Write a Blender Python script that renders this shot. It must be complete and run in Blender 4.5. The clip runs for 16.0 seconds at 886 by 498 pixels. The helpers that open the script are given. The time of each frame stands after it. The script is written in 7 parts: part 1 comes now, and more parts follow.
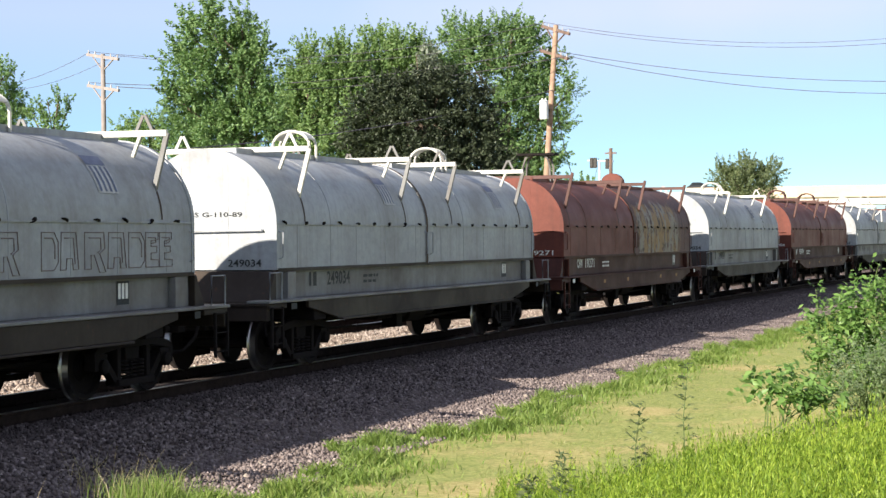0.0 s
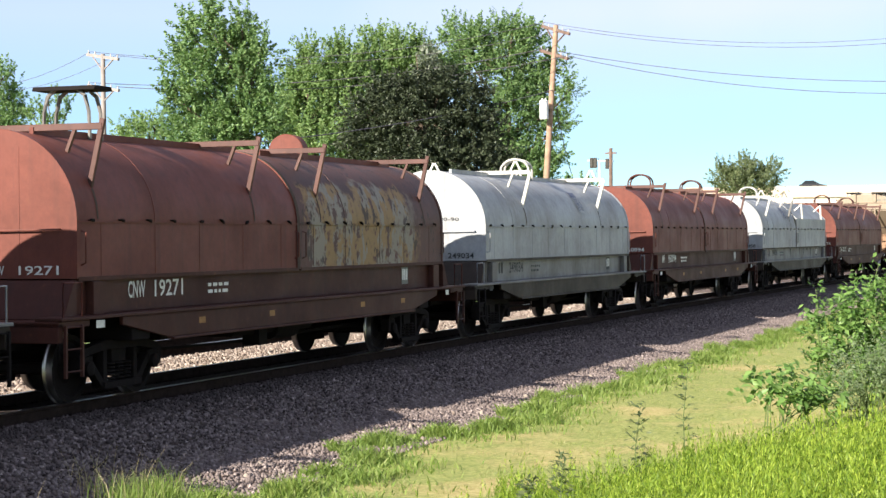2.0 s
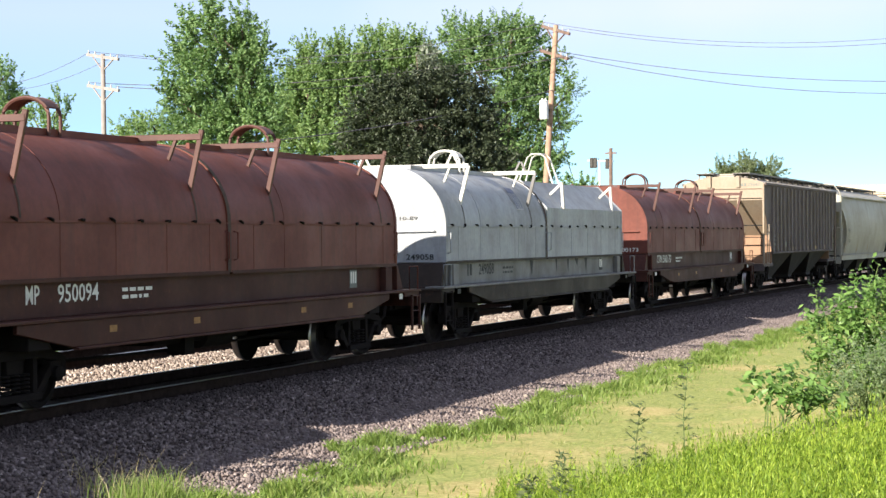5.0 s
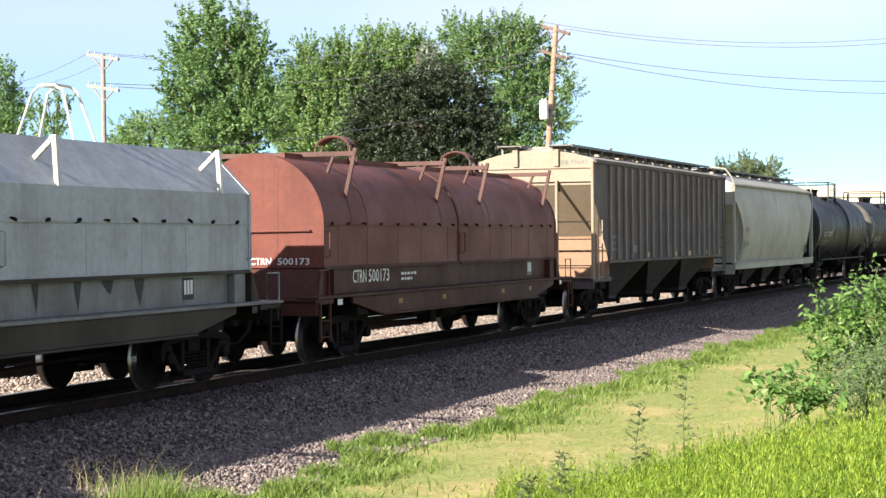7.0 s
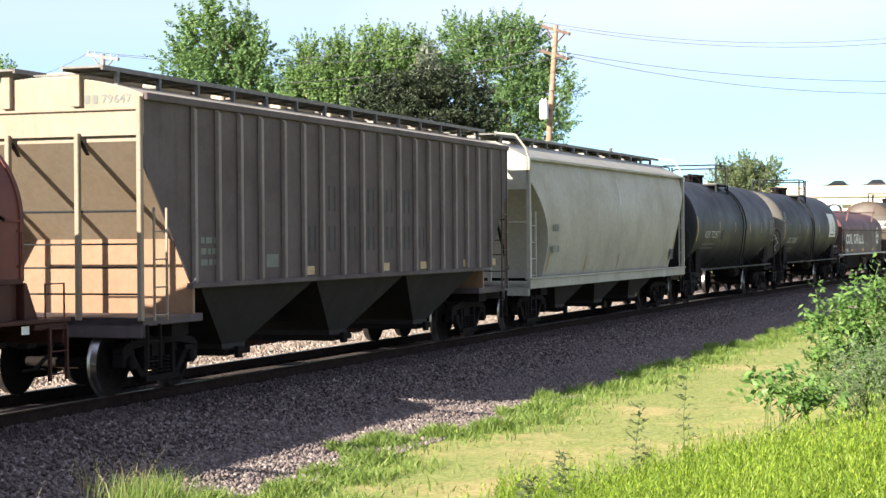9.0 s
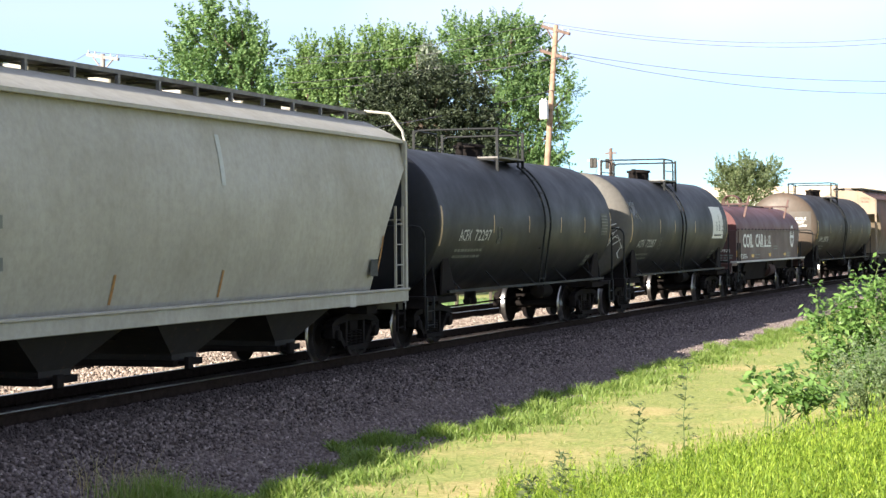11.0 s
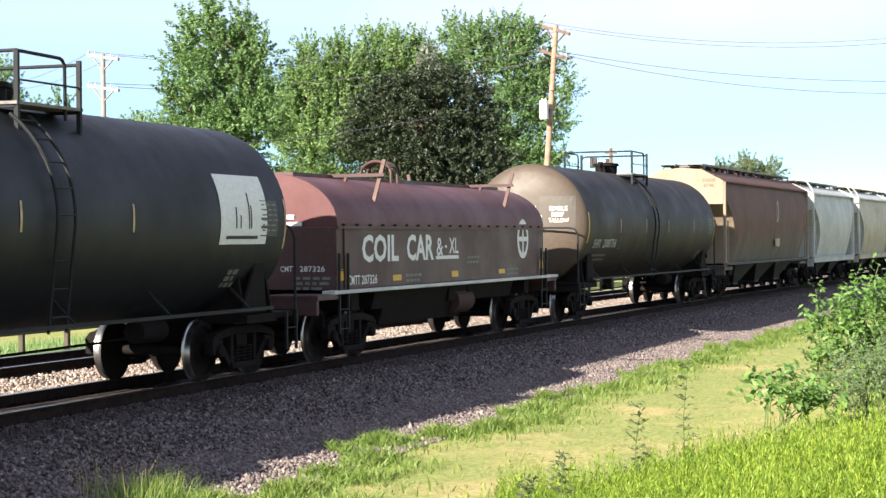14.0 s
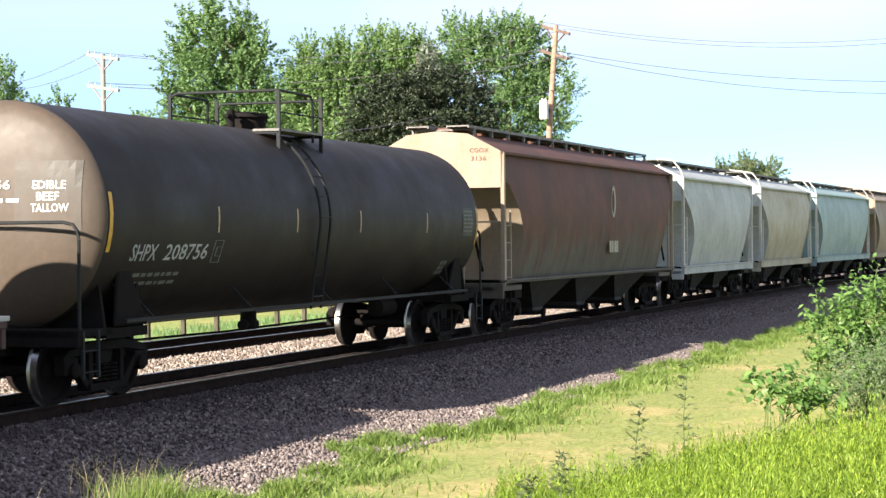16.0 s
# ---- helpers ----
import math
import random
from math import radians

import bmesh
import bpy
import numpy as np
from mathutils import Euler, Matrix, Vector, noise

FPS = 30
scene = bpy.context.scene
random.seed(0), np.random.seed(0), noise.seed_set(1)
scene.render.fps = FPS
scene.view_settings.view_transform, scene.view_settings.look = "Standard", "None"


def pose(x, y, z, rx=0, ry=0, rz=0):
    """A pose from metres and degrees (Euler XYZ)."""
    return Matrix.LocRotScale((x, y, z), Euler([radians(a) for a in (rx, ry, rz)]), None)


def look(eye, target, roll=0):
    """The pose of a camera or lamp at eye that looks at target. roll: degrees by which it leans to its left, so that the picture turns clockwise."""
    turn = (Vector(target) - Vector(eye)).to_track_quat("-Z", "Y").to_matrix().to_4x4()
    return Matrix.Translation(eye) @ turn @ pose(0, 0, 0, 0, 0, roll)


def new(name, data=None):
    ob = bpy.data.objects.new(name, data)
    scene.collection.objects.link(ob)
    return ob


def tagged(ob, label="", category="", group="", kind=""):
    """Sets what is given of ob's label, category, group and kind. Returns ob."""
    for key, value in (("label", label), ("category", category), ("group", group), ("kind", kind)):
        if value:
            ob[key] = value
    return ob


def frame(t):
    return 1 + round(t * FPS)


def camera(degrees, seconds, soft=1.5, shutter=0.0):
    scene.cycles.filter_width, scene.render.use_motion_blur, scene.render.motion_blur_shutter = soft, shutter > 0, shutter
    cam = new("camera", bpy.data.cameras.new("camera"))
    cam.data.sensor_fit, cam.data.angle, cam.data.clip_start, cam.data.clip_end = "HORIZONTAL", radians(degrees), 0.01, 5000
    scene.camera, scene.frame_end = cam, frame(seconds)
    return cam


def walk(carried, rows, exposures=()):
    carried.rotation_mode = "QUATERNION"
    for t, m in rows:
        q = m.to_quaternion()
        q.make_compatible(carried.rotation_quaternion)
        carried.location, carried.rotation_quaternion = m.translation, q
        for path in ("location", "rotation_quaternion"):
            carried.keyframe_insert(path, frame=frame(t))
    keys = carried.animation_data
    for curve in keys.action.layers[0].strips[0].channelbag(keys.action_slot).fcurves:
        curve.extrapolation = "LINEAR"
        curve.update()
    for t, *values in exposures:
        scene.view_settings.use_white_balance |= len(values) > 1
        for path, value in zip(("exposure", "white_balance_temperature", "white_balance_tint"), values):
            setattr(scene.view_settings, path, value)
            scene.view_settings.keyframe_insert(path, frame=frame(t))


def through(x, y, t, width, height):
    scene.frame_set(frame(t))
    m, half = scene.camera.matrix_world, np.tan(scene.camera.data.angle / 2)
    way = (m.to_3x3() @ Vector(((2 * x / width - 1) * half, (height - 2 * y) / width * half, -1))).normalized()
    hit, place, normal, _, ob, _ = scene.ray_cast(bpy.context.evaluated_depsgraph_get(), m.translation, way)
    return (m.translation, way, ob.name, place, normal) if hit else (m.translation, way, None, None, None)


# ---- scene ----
# ---------------------------------------------------------------- camera
EYE = Vector((0.0, -13.392, 2.142))
FOV = 27.186
YAW, PITCH, ROLL = 0.32327, -0.005664, -0.007877      # radians; yaw from +x towards +y
cam = camera(FOV, 16.0, soft=1.45)
AIM = EYE + Vector((math.cos(YAW) * math.cos(PITCH), math.sin(YAW) * math.cos(PITCH), math.sin(PITCH)))
EXPOSURES = [(0.0, 1.26), (2.0, 1.42), (4.0, 1.44), (8.0, 1.58), (12.0, 1.7), (16.0, 1.68)]
walk(cam, [(0.0, look(EYE, AIM, math.degrees(ROLL))), (16.0, look(EYE, AIM, math.degrees(ROLL)))], EXPOSURES)

# ---------------------------------------------------------------- world and sun
SUN_WAY = Vector((2.6, -1.14, -1.36)).normalized()    # the way the sunlight travels
world = bpy.data.worlds.new("sky")
scene.world = world
world.use_nodes = True
wt = world.node_tree
for n in list(wt.nodes):
    wt.nodes.remove(n)
w_out = wt.nodes.new("ShaderNodeOutputWorld")
w_bg = wt.nodes.new("ShaderNodeBackground")
w_sky = wt.nodes.new("ShaderNodeTexSky")
w_sky.sky_type = "NISHITA"
w_sky.sun_disc = False
w_sky.sun_elevation = math.asin(-SUN_WAY.z)
w_sky.sun_rotation = math.atan2(-SUN_WAY.x, -SUN_WAY.y) % (2 * math.pi)
w_sky.air_density, w_sky.dust_density, w_sky.ozone_density = 0.8, 0.0, 4.0
w_cloud = wt.nodes.new("ShaderNodeTexNoise")
w_cloud.inputs["Scale"].default_value = 3.2
w_cloud.inputs["Detail"].default_value = 6.0
w_cloud.inputs["Roughness"].default_value = 0.5
w_ramp = wt.nodes.new("ShaderNodeValToRGB")
w_ramp.color_ramp.elements[0].position, w_ramp.color_ramp.elements[1].position = 0.42, 0.72
w_ramp.color_ramp.elements[0].color = (0.55, 0.55, 0.55, 1)
w_ramp.color_ramp.elements[1].color = (0.85, 0.85, 0.85, 1)
w_mix = wt.nodes.new("ShaderNodeMix")
w_mix.data_type = "RGBA"
w_mix.inputs["B"].default_value = (6.1, 6.3, 7.35, 1)
w_bg.inputs["Strength"].default_value = 0.058
wt.links.new(w_cloud.outputs["Fac"], w_ramp.inputs["Fac"])
w_dir = wt.nodes.new("ShaderNodeTexCoord")
w_xyz = wt.nodes.new("ShaderNodeSeparateXYZ")
w_high = wt.nodes.new("ShaderNodeMapRange")
w_high.inputs["From Min"].default_value, w_high.inputs["From Max"].default_value = 0.03, 0.12
w_veil = wt.nodes.new("ShaderNodeMath")
w_veil.operation = "MULTIPLY"
wt.links.new(w_dir.outputs["Generated"], w_cloud.inputs["Vector"])
wt.links.new(w_dir.outputs["Generated"], w_xyz.inputs["Vector"])
wt.links.new(w_xyz.outputs["Z"], w_high.inputs["Value"])
wt.links.new(w_ramp.outputs["Color"], w_veil.inputs[0])
wt.links.new(w_high.outputs["Result"], w_veil.inputs[1])
w_clear = wt.nodes.new("ShaderNodeMapRange")
w_clear.inputs["From Min"].default_value, w_clear.inputs["From Max"].default_value = 0.22, 0.75
w_clear.inputs["To Min"].default_value, w_clear.inputs["To Max"].default_value = 1.0, 0.7
w_thin = wt.nodes.new("ShaderNodeMath")
w_thin.operation = "MULTIPLY"
wt.links.new(w_xyz.outputs["Z"], w_clear.inputs["Value"])
wt.links.new(w_veil.outputs["Value"], w_thin.inputs[0])
wt.links.new(w_clear.outputs["Result"], w_thin.inputs[1])
wt.links.new(w_thin.outputs["Value"], w_mix.inputs["Factor"])
w_tint = wt.nodes.new("ShaderNodeMix")
w_tint.data_type, w_tint.blend_type = "RGBA", "MULTIPLY"
w_tint.inputs["Factor"].default_value = 1.0
w_tint.inputs["B"].default_value = (0.77, 0.955, 1.11, 1)
wt.links.new(w_sky.outputs["Color"], w_tint.inputs["A"])
wt.links.new(w_tint.outputs["Result"], w_mix.inputs["A"])
wt.links.new(w_mix.outputs["Result"], w_bg.inputs["Color"])
wt.links.new(w_bg.outputs["Background"], w_out.inputs["Surface"])

sun_data = bpy.data.lights.new("sun", "SUN")
sun_data.energy, sun_data.angle, sun_data.color = 5.0, radians(0.6), (1.0, 0.915, 0.79)
sun = new("sun", sun_data)
sun.matrix_world = Matrix.Translation((-40, 20, 30)) @ SUN_WAY.to_track_quat("-Z", "Y").to_matrix().to_4x4()

# ---------------------------------------------------------------- the line of the track
KAPPA, BEND_END = 0.000621, 420.0


def line(s):
    """Point and heading of the track's centre line at s metres along it."""
    if s <= 0:
        return s, 0.0, 0.0
    b = min(s, BEND_END)
    a = -KAPPA * b
    x, y = math.sin(KAPPA * b) / KAPPA, -(1 - math.cos(KAPPA * b)) / KAPPA
    r = s - b
    return x + r * math.cos(a), y + r * math.sin(a), a


def at_line(s, lat, z=0.0):
    x, y, a = line(s)
    return Vector((x - lat * math.sin(a), y + lat * math.cos(a), z))


PROFILE = [(-1500, 1.0), (-60, 0.9), (-20, 0.6), (-13.4, 0.3), (-9.4, -0.50), (-8.4, -0.60), (-7.4, -0.62), (-4.9, -0.6), (-3.9, -0.53), (-2.4, -0.27),
           (-1.6, -0.168), (1.8, -0.168), (2.4, -0.24), (2.9, -0.2), (6.5, -0.2), (8.0, -0.5), (14, -0.6), (60, -0.6), (300, -0.2), (1500, 0.0)]


def ground_z(lat):
    for (a, za), (b, zb) in zip(PROFILE, PROFILE[1:]):
        if a <= lat <= b:
            return za + (zb - za) * (lat - a) / (b - a)
    return 0.0


# ---------------------------------------------------------------- mesh helpers
class Shape:
    """Vertices and faces of one mesh, put together from simple solids."""

    def __init__(self):
        self.v, self.f, self.m = [], [], []

    def add(self, verts, faces, mi=0):
        k = len(self.v)
        self.v += [tuple(p) for p in verts]
        self.f += [tuple(i + k for i in f) for f in faces]
        self.m += [mi] * len(faces)
        return self

    def box(self, x0, x1, y0, y1, z0, z1, mi=0):
        v = [(x, y, z) for x in (x0, x1) for y in (y0, y1) for z in (z0, z1)]
        return self.add(v, [(0, 1, 3, 2), (4, 6, 7, 5), (0, 4, 5, 1), (2, 3, 7, 6), (0, 2, 6, 4), (1, 5, 7, 3)], mi)

    def beam(self, p, q, w, h, mi=0, up=(0, 0, 1)):
        """A square bar from p to q, w wide and h high."""
        p, q = Vector(p), Vector(q)
        d = (q - p).normalized()
        u = Vector(up)
        if abs(d.dot(u)) > 0.95:
            u = Vector((1, 0, 0)) if abs(d.x) < 0.9 else Vector((0, 1, 0))
        a = d.cross(u).normalized() * (w / 2)
        b = a.cross(d).normalized() * (h / 2)
        v = [e + i * a + j * b for e in (p, q) for i, j in ((-1, -1), (1, -1), (1, 1), (-1, 1))]
        return self.add(v, [(3, 2, 1, 0), (4, 5, 6, 7), (0, 1, 5, 4), (1, 2, 6, 5), (2, 3, 7, 6), (3, 0, 4, 7)], mi)

    def tube(self, pts, r, n=6, mi=0, r2=None):
        """A round bar along the points."""
        pts = [Vector(p) for p in pts]
        rings = []
        for i, p in enumerate(pts):
            d = (pts[min(i + 1, len(pts) - 1)] - pts[max(i - 1, 0)]).normalized()
            u = Vector((0, 0, 1)) if abs(d.z) < 0.9 else Vector((1, 0, 0))
            a = d.cross(u).normalized()
            b = a.cross(d)
            rr = r if r2 is None else r + (r2 - r) * i / max(len(pts) - 1, 1)
            rings.append([p + rr * (math.cos(2 * math.pi * k / n) * a + math.sin(2 * math.pi * k / n) * b) for k in range(n)])
        f = []
        for i in range(len(pts) - 1):
            for k in range(n):
                f.append((i * n + k, i * n + (k + 1) % n, (i + 1) * n + (k + 1) % n, (i + 1) * n + k))
        f += [tuple(range(n - 1, -1, -1)), tuple(range((len(pts) - 1) * n, len(pts) * n))]
        return self.add([q for ring in rings for q in ring], f, mi)

    def loft(self, rings, mi=0, caps=True, closed=True):
        n = len(rings[0])
        f = []
        for i in range(len(rings) - 1):
            for k in range(n if closed else n - 1):
                f.append((i * n + k, i * n + (k + 1) % n, (i + 1) * n + (k + 1) % n, (i + 1) * n + k))
        if caps:
            f += [tuple(range(n - 1, -1, -1)), tuple(range((len(rings) - 1) * n, len(rings) * n))]
        return self.add([p for ring in rings for p in ring], f, mi)

    def prism_x(self, prof, x0, x1, mi=0):
        """A profile of (y, z) drawn out along x."""
        return self.loft([[(x, y, z) for y, z in prof] for x in (x0, x1)], mi)

    def prism_y(self, prof, y0, y1, mi=0):
        """A profile of (x, z) drawn out along y."""
        return self.loft([[(x, y, z) for x, z in prof] for y in (y0, y1)], mi)

    def disc_y(self, x, z, rings, n=28, mi=0):
        """A turned body about an axis along y: rings of (y, radius)."""
        return self.loft([[(x + r * math.cos(2 * math.pi * k / n), y, z + r * math.sin(2 * math.pi * k / n)) for k in range(n)] for y, r in rings], mi)

    def disc_x(self, y, z, rings, n=40, mi=0):
        return self.loft([[(x, y + r * math.cos(2 * math.pi * k / n), z + r * math.sin(2 * math.pi * k / n)) for k in range(n)] for x, r in rings], mi)

    def mesh(self, name, mats, smooth=0, bevel=0.0):
        me = bpy.data.meshes.new(name)
        me.from_pydata(self.v, [], self.f)
        bm = bmesh.new()
        bm.from_mesh(me)
        for f, mi in zip(bm.faces, self.m):
            f.material_index = mi
        bmesh.ops.recalc_face_normals(bm, faces=bm.faces[:])
        if bevel:
            ed = [e for e in bm.edges if e.is_manifold and e.calc_face_angle(0) > 0.5]
            bmesh.ops.bevel(bm, geom=ed, offset=bevel, segments=1, affect="EDGES", clamp_overlap=True)
        bm.to_mesh(me)
        bm.free()
        for m in (mats if isinstance(mats, (list, tuple)) else [mats]):
            me.materials.append(m)
        if smooth:
            me.polygons.foreach_set("use_smooth", [True] * len(me.polygons))
            me.set_sharp_from_angle(angle=radians(smooth))
        return me


def part(name, shape, mats, parent=None, label="", smooth=0, bevel=0.0, m=None, kind=""):
    """Links a shape, or a ready mesh, as one mesh object under a thing or a part."""
    me = shape.mesh(name, mats, smooth, bevel) if isinstance(shape, Shape) else shape
    ob = new(name, me)
    ob.parent = parent
    if m is not None:
        ob.matrix_basis = m
    return tagged(ob, label=label, kind=kind)


def thing(name, label, category, group="", m=None, kind="", shape=None, mats=None, **kw):
    ob = new(name, shape.mesh(name, mats, **kw) if shape else None)
    if m is not None:
        ob.matrix_basis = m
    return tagged(ob, label, category, group, kind)


def fast_mesh(name, verts, faces, mats, smooth=False, uv=None):
    """A mesh from numpy arrays; faces all with the same number of corners."""
    verts, faces = np.asarray(verts, np.float32), np.asarray(faces, np.int32)
    me = bpy.data.meshes.new(name)
    k = faces.shape[1]
    me.vertices.add(len(verts))
    me.vertices.foreach_set("co", verts.ravel())
    me.loops.add(faces.size)
    me.loops.foreach_set("vertex_index", faces.ravel())
    me.polygons.add(len(faces))
    me.polygons.foreach_set("loop_start", np.arange(len(faces), dtype=np.int32) * k)
    me.polygons.foreach_set("loop_total", np.full(len(faces), k, np.int32))
    if smooth:
        me.polygons.foreach_set("use_smooth", np.ones(len(faces), bool))
    if uv is not None:
        layer = me.uv_layers.new(name="plan")
        layer.data.foreach_set("uv", np.asarray(uv, np.float32)[faces.ravel()].ravel())
    me.update(calc_edges=True)
    for m in (mats if isinstance(mats, (list, tuple)) else [mats]):
        me.materials.append(m)
    return me


# ---------------------------------------------------------------- materials
def base_material(name, rough=0.6, metal=0.0):
    m = bpy.data.materials.new(name)
    m.use_nodes = True
    nt = m.node_tree
    b = nt.nodes["Principled BSDF"]
    b.inputs["Roughness"].default_value, b.inputs["Metallic"].default_value = rough, metal
    return m, nt, b


def node(nt, kind, **inputs):
    n = nt.nodes.new(kind)
    for k, v in inputs.items():
        n.inputs[k.replace("_", " ")].default_value = v
    return n


def mixer(nt, fac, a, b, mode="MIX"):
    n = nt.nodes.new("ShaderNodeMix")
    n.data_type, n.blend_type = "RGBA", mode
    for sock, val in ((n.inputs["Factor"], fac), (n.inputs["A"], a), (n.inputs["B"], b)):
        if hasattr(val, "is_output"):
            nt.links.new(val, sock)
        elif isinstance(val, (int, float)):
            sock.default_value = val
        else:
            sock.default_value = (*val, 1)
    return n.outputs["Result"]


def ramp(nt, fac, lo, hi, a=0.0, b=1.0):
    n = nt.nodes.new("ShaderNodeMapRange")
    n.inputs["From Min"].default_value, n.inputs["From Max"].default_value = lo, hi
    n.inputs["To Min"].default_value, n.inputs["To Max"].default_value = a, b
    nt.links.new(fac, n.inputs["Value"])
    return n.outputs["Result"]


def noise_tex(nt, vec, scale, detail=4.0, rough=0.55, stretch=None, shift=None):
    if stretch or shift:
        mp = nt.nodes.new("ShaderNodeMapping")
        if stretch:
            mp.inputs["Scale"].default_value = stretch
        nt.links.new(vec, mp.inputs["Vector"])
        if shift is not None:
            nt.links.new(shift, mp.inputs["Location"])
        vec = mp.outputs["Vector"]
    n = node(nt, "ShaderNodeTexNoise", Scale=scale, Detail=detail, Roughness=rough)
    nt.links.new(vec, n.inputs["Vector"])
    return n.outputs["Fac"]


def bumped(nt, b, height, strength, dist):
    n = node(nt, "ShaderNodeBump", Strength=strength, Distance=dist)
    nt.links.new(height, n.inputs["Height"])
    nt.links.new(n.outputs["Normal"], b.inputs["Normal"])


def paint(name, col, dirt=(0.10, 0.085, 0.07), rust=(0.13, 0.05, 0.025), dirty=0.35, rusty=0.15, rough=0.55, streaks=0.4, spec=0.35):
    """Old railway paint: grime in clouds, runs down the sides, specks of rust, faint dents."""
    m, nt, b = base_material(name, rough)
    tc = nt.nodes.new("ShaderNodeTexCoord").outputs["Object"]
    oi = nt.nodes.new("ShaderNodeObjectInfo").outputs["Random"]
    sc = nt.nodes.new("ShaderNodeVectorMath")
    sc.operation = "MULTIPLY"
    nt.links.new(oi, sc.inputs[0])
    sc.inputs[1].default_value = (37.0, 11.0, 0.0)
    sh = sc.outputs["Vector"]
    cloud = noise_tex(nt, tc, 0.8, 6, 0.62, (1, 1, 1), sh)
    run = noise_tex(nt, tc, 1.0, 5, 0.6, (5.5, 5.5, 0.35), sh)
    speck = noise_tex(nt, tc, 9.0, 5, 0.65, (1, 1, 1), sh)
    fine = noise_tex(nt, tc, 60.0, 3, 0.6)
    tone = mixer(nt, ramp(nt, speck, 0.3, 0.7), tuple(c * 0.86 for c in col), tuple(min(c * 1.1, 1) for c in col))
    c1 = mixer(nt, ramp(nt, cloud, 0.42, 0.72, 0, dirty), tone, dirt)
    c2 = mixer(nt, ramp(nt, run, 0.5, 0.78, 0, streaks), c1, dirt)
    c3 = mixer(nt, ramp(nt, speck, 0.62, 0.72, 0, rusty * 3), c2, rust)
    nt.links.new(c3, b.inputs["Base Color"])
    nt.links.new(ramp(nt, cloud, 0.3, 0.8, rough - 0.08, rough + 0.2), b.inputs["Roughness"])
    b.inputs["Specular IOR Level"].default_value = spec
    dent = noise_tex(nt, tc, 1.6, 2, 0.4)
    add = nt.nodes.new("ShaderNodeMath")
    add.operation = "ADD"
    nt.links.new(ramp(nt, dent, 0, 1, 0, 1.0), add.inputs[0])
    nt.links.new(ramp(nt, fine, 0, 1, 0, 0.04), add.inputs[1])
    bumped(nt, b, add.outputs["Value"], 0.35, 0.03)
    return m


def peeled_paint(name):
    """Red-brown hood paint that has peeled off the rear shoulder down to ochre and grey undercoats."""
    m, nt, b = base_material(name, 0.62)
    tc = nt.nodes.new("ShaderNodeTexCoord").outputs["Object"]
    xyz = nt.nodes.new("ShaderNodeSeparateXYZ")
    nt.links.new(tc, xyz.inputs[0])
    big, mid = noise_tex(nt, tc, 1.3, 6, 0.65), noise_tex(nt, tc, 4.5, 6, 0.7)
    run = noise_tex(nt, tc, 1.0, 5, 0.6, (4.0, 4.0, 0.35))

    def calc(op, p, q):
        n = nt.nodes.new("ShaderNodeMath")
        n.operation = op
        for k, v in enumerate((p, q)):
            if isinstance(v, (int, float)):
                n.inputs[k].default_value = v
            else:
                nt.links.new(v, n.inputs[k])
        return n.outputs["Value"]
    wob = calc("MULTIPLY", calc("SUBTRACT", big, 0.5), 2.2)
    xs = calc("ADD", xyz.outputs["X"], wob)
    zs = calc("ADD", xyz.outputs["Z"], calc("MULTIPLY", wob, 0.5))
    area = calc("MULTIPLY", calc("MULTIPLY", ramp(nt, xs, 0.2, 0.4), ramp(nt, xs, 5.1, 5.6, 1, 0)), ramp(nt, zs, 3.02, 3.14, 1, 0))
    area = calc("MULTIPLY", area, ramp(nt, calc("ADD", mid, calc("MULTIPLY", run, 0.6)), 0.90, 0.875))
    red = mixer(nt, ramp(nt, big, 0.35, 0.7), (0.10, 0.041, 0.033), (0.06, 0.033, 0.029))
    under = mixer(nt, ramp(nt, noise_tex(nt, tc, 1.7, 5, 0.6, (1, 1, 0.6), None), 0.49, 0.52), (0.24, 0.15, 0.06), (0.22, 0.195, 0.155))
    under = mixer(nt, ramp(nt, mid, 0.55, 0.66, 0, 0.8), under, (0.15, 0.06, 0.035))
    c = mixer(nt, area, red, under)
    c = mixer(nt, ramp(nt, noise_tex(nt, tc, 5.0, 5, 0.7, (1, 1, 0.5)), 0.58, 0.62, 0, 0.9), c, (0.03, 0.018, 0.016))
    c = mixer(nt, ramp(nt, run, 0.52, 0.8, 0, 0.5), c, (0.05, 0.03, 0.025))
    nt.links.new(c, b.inputs["Base Color"])
    b.inputs["Specular IOR Level"].default_value = 0.3
    bumped(nt, b, mid, 0.3, 0.02)
    return m


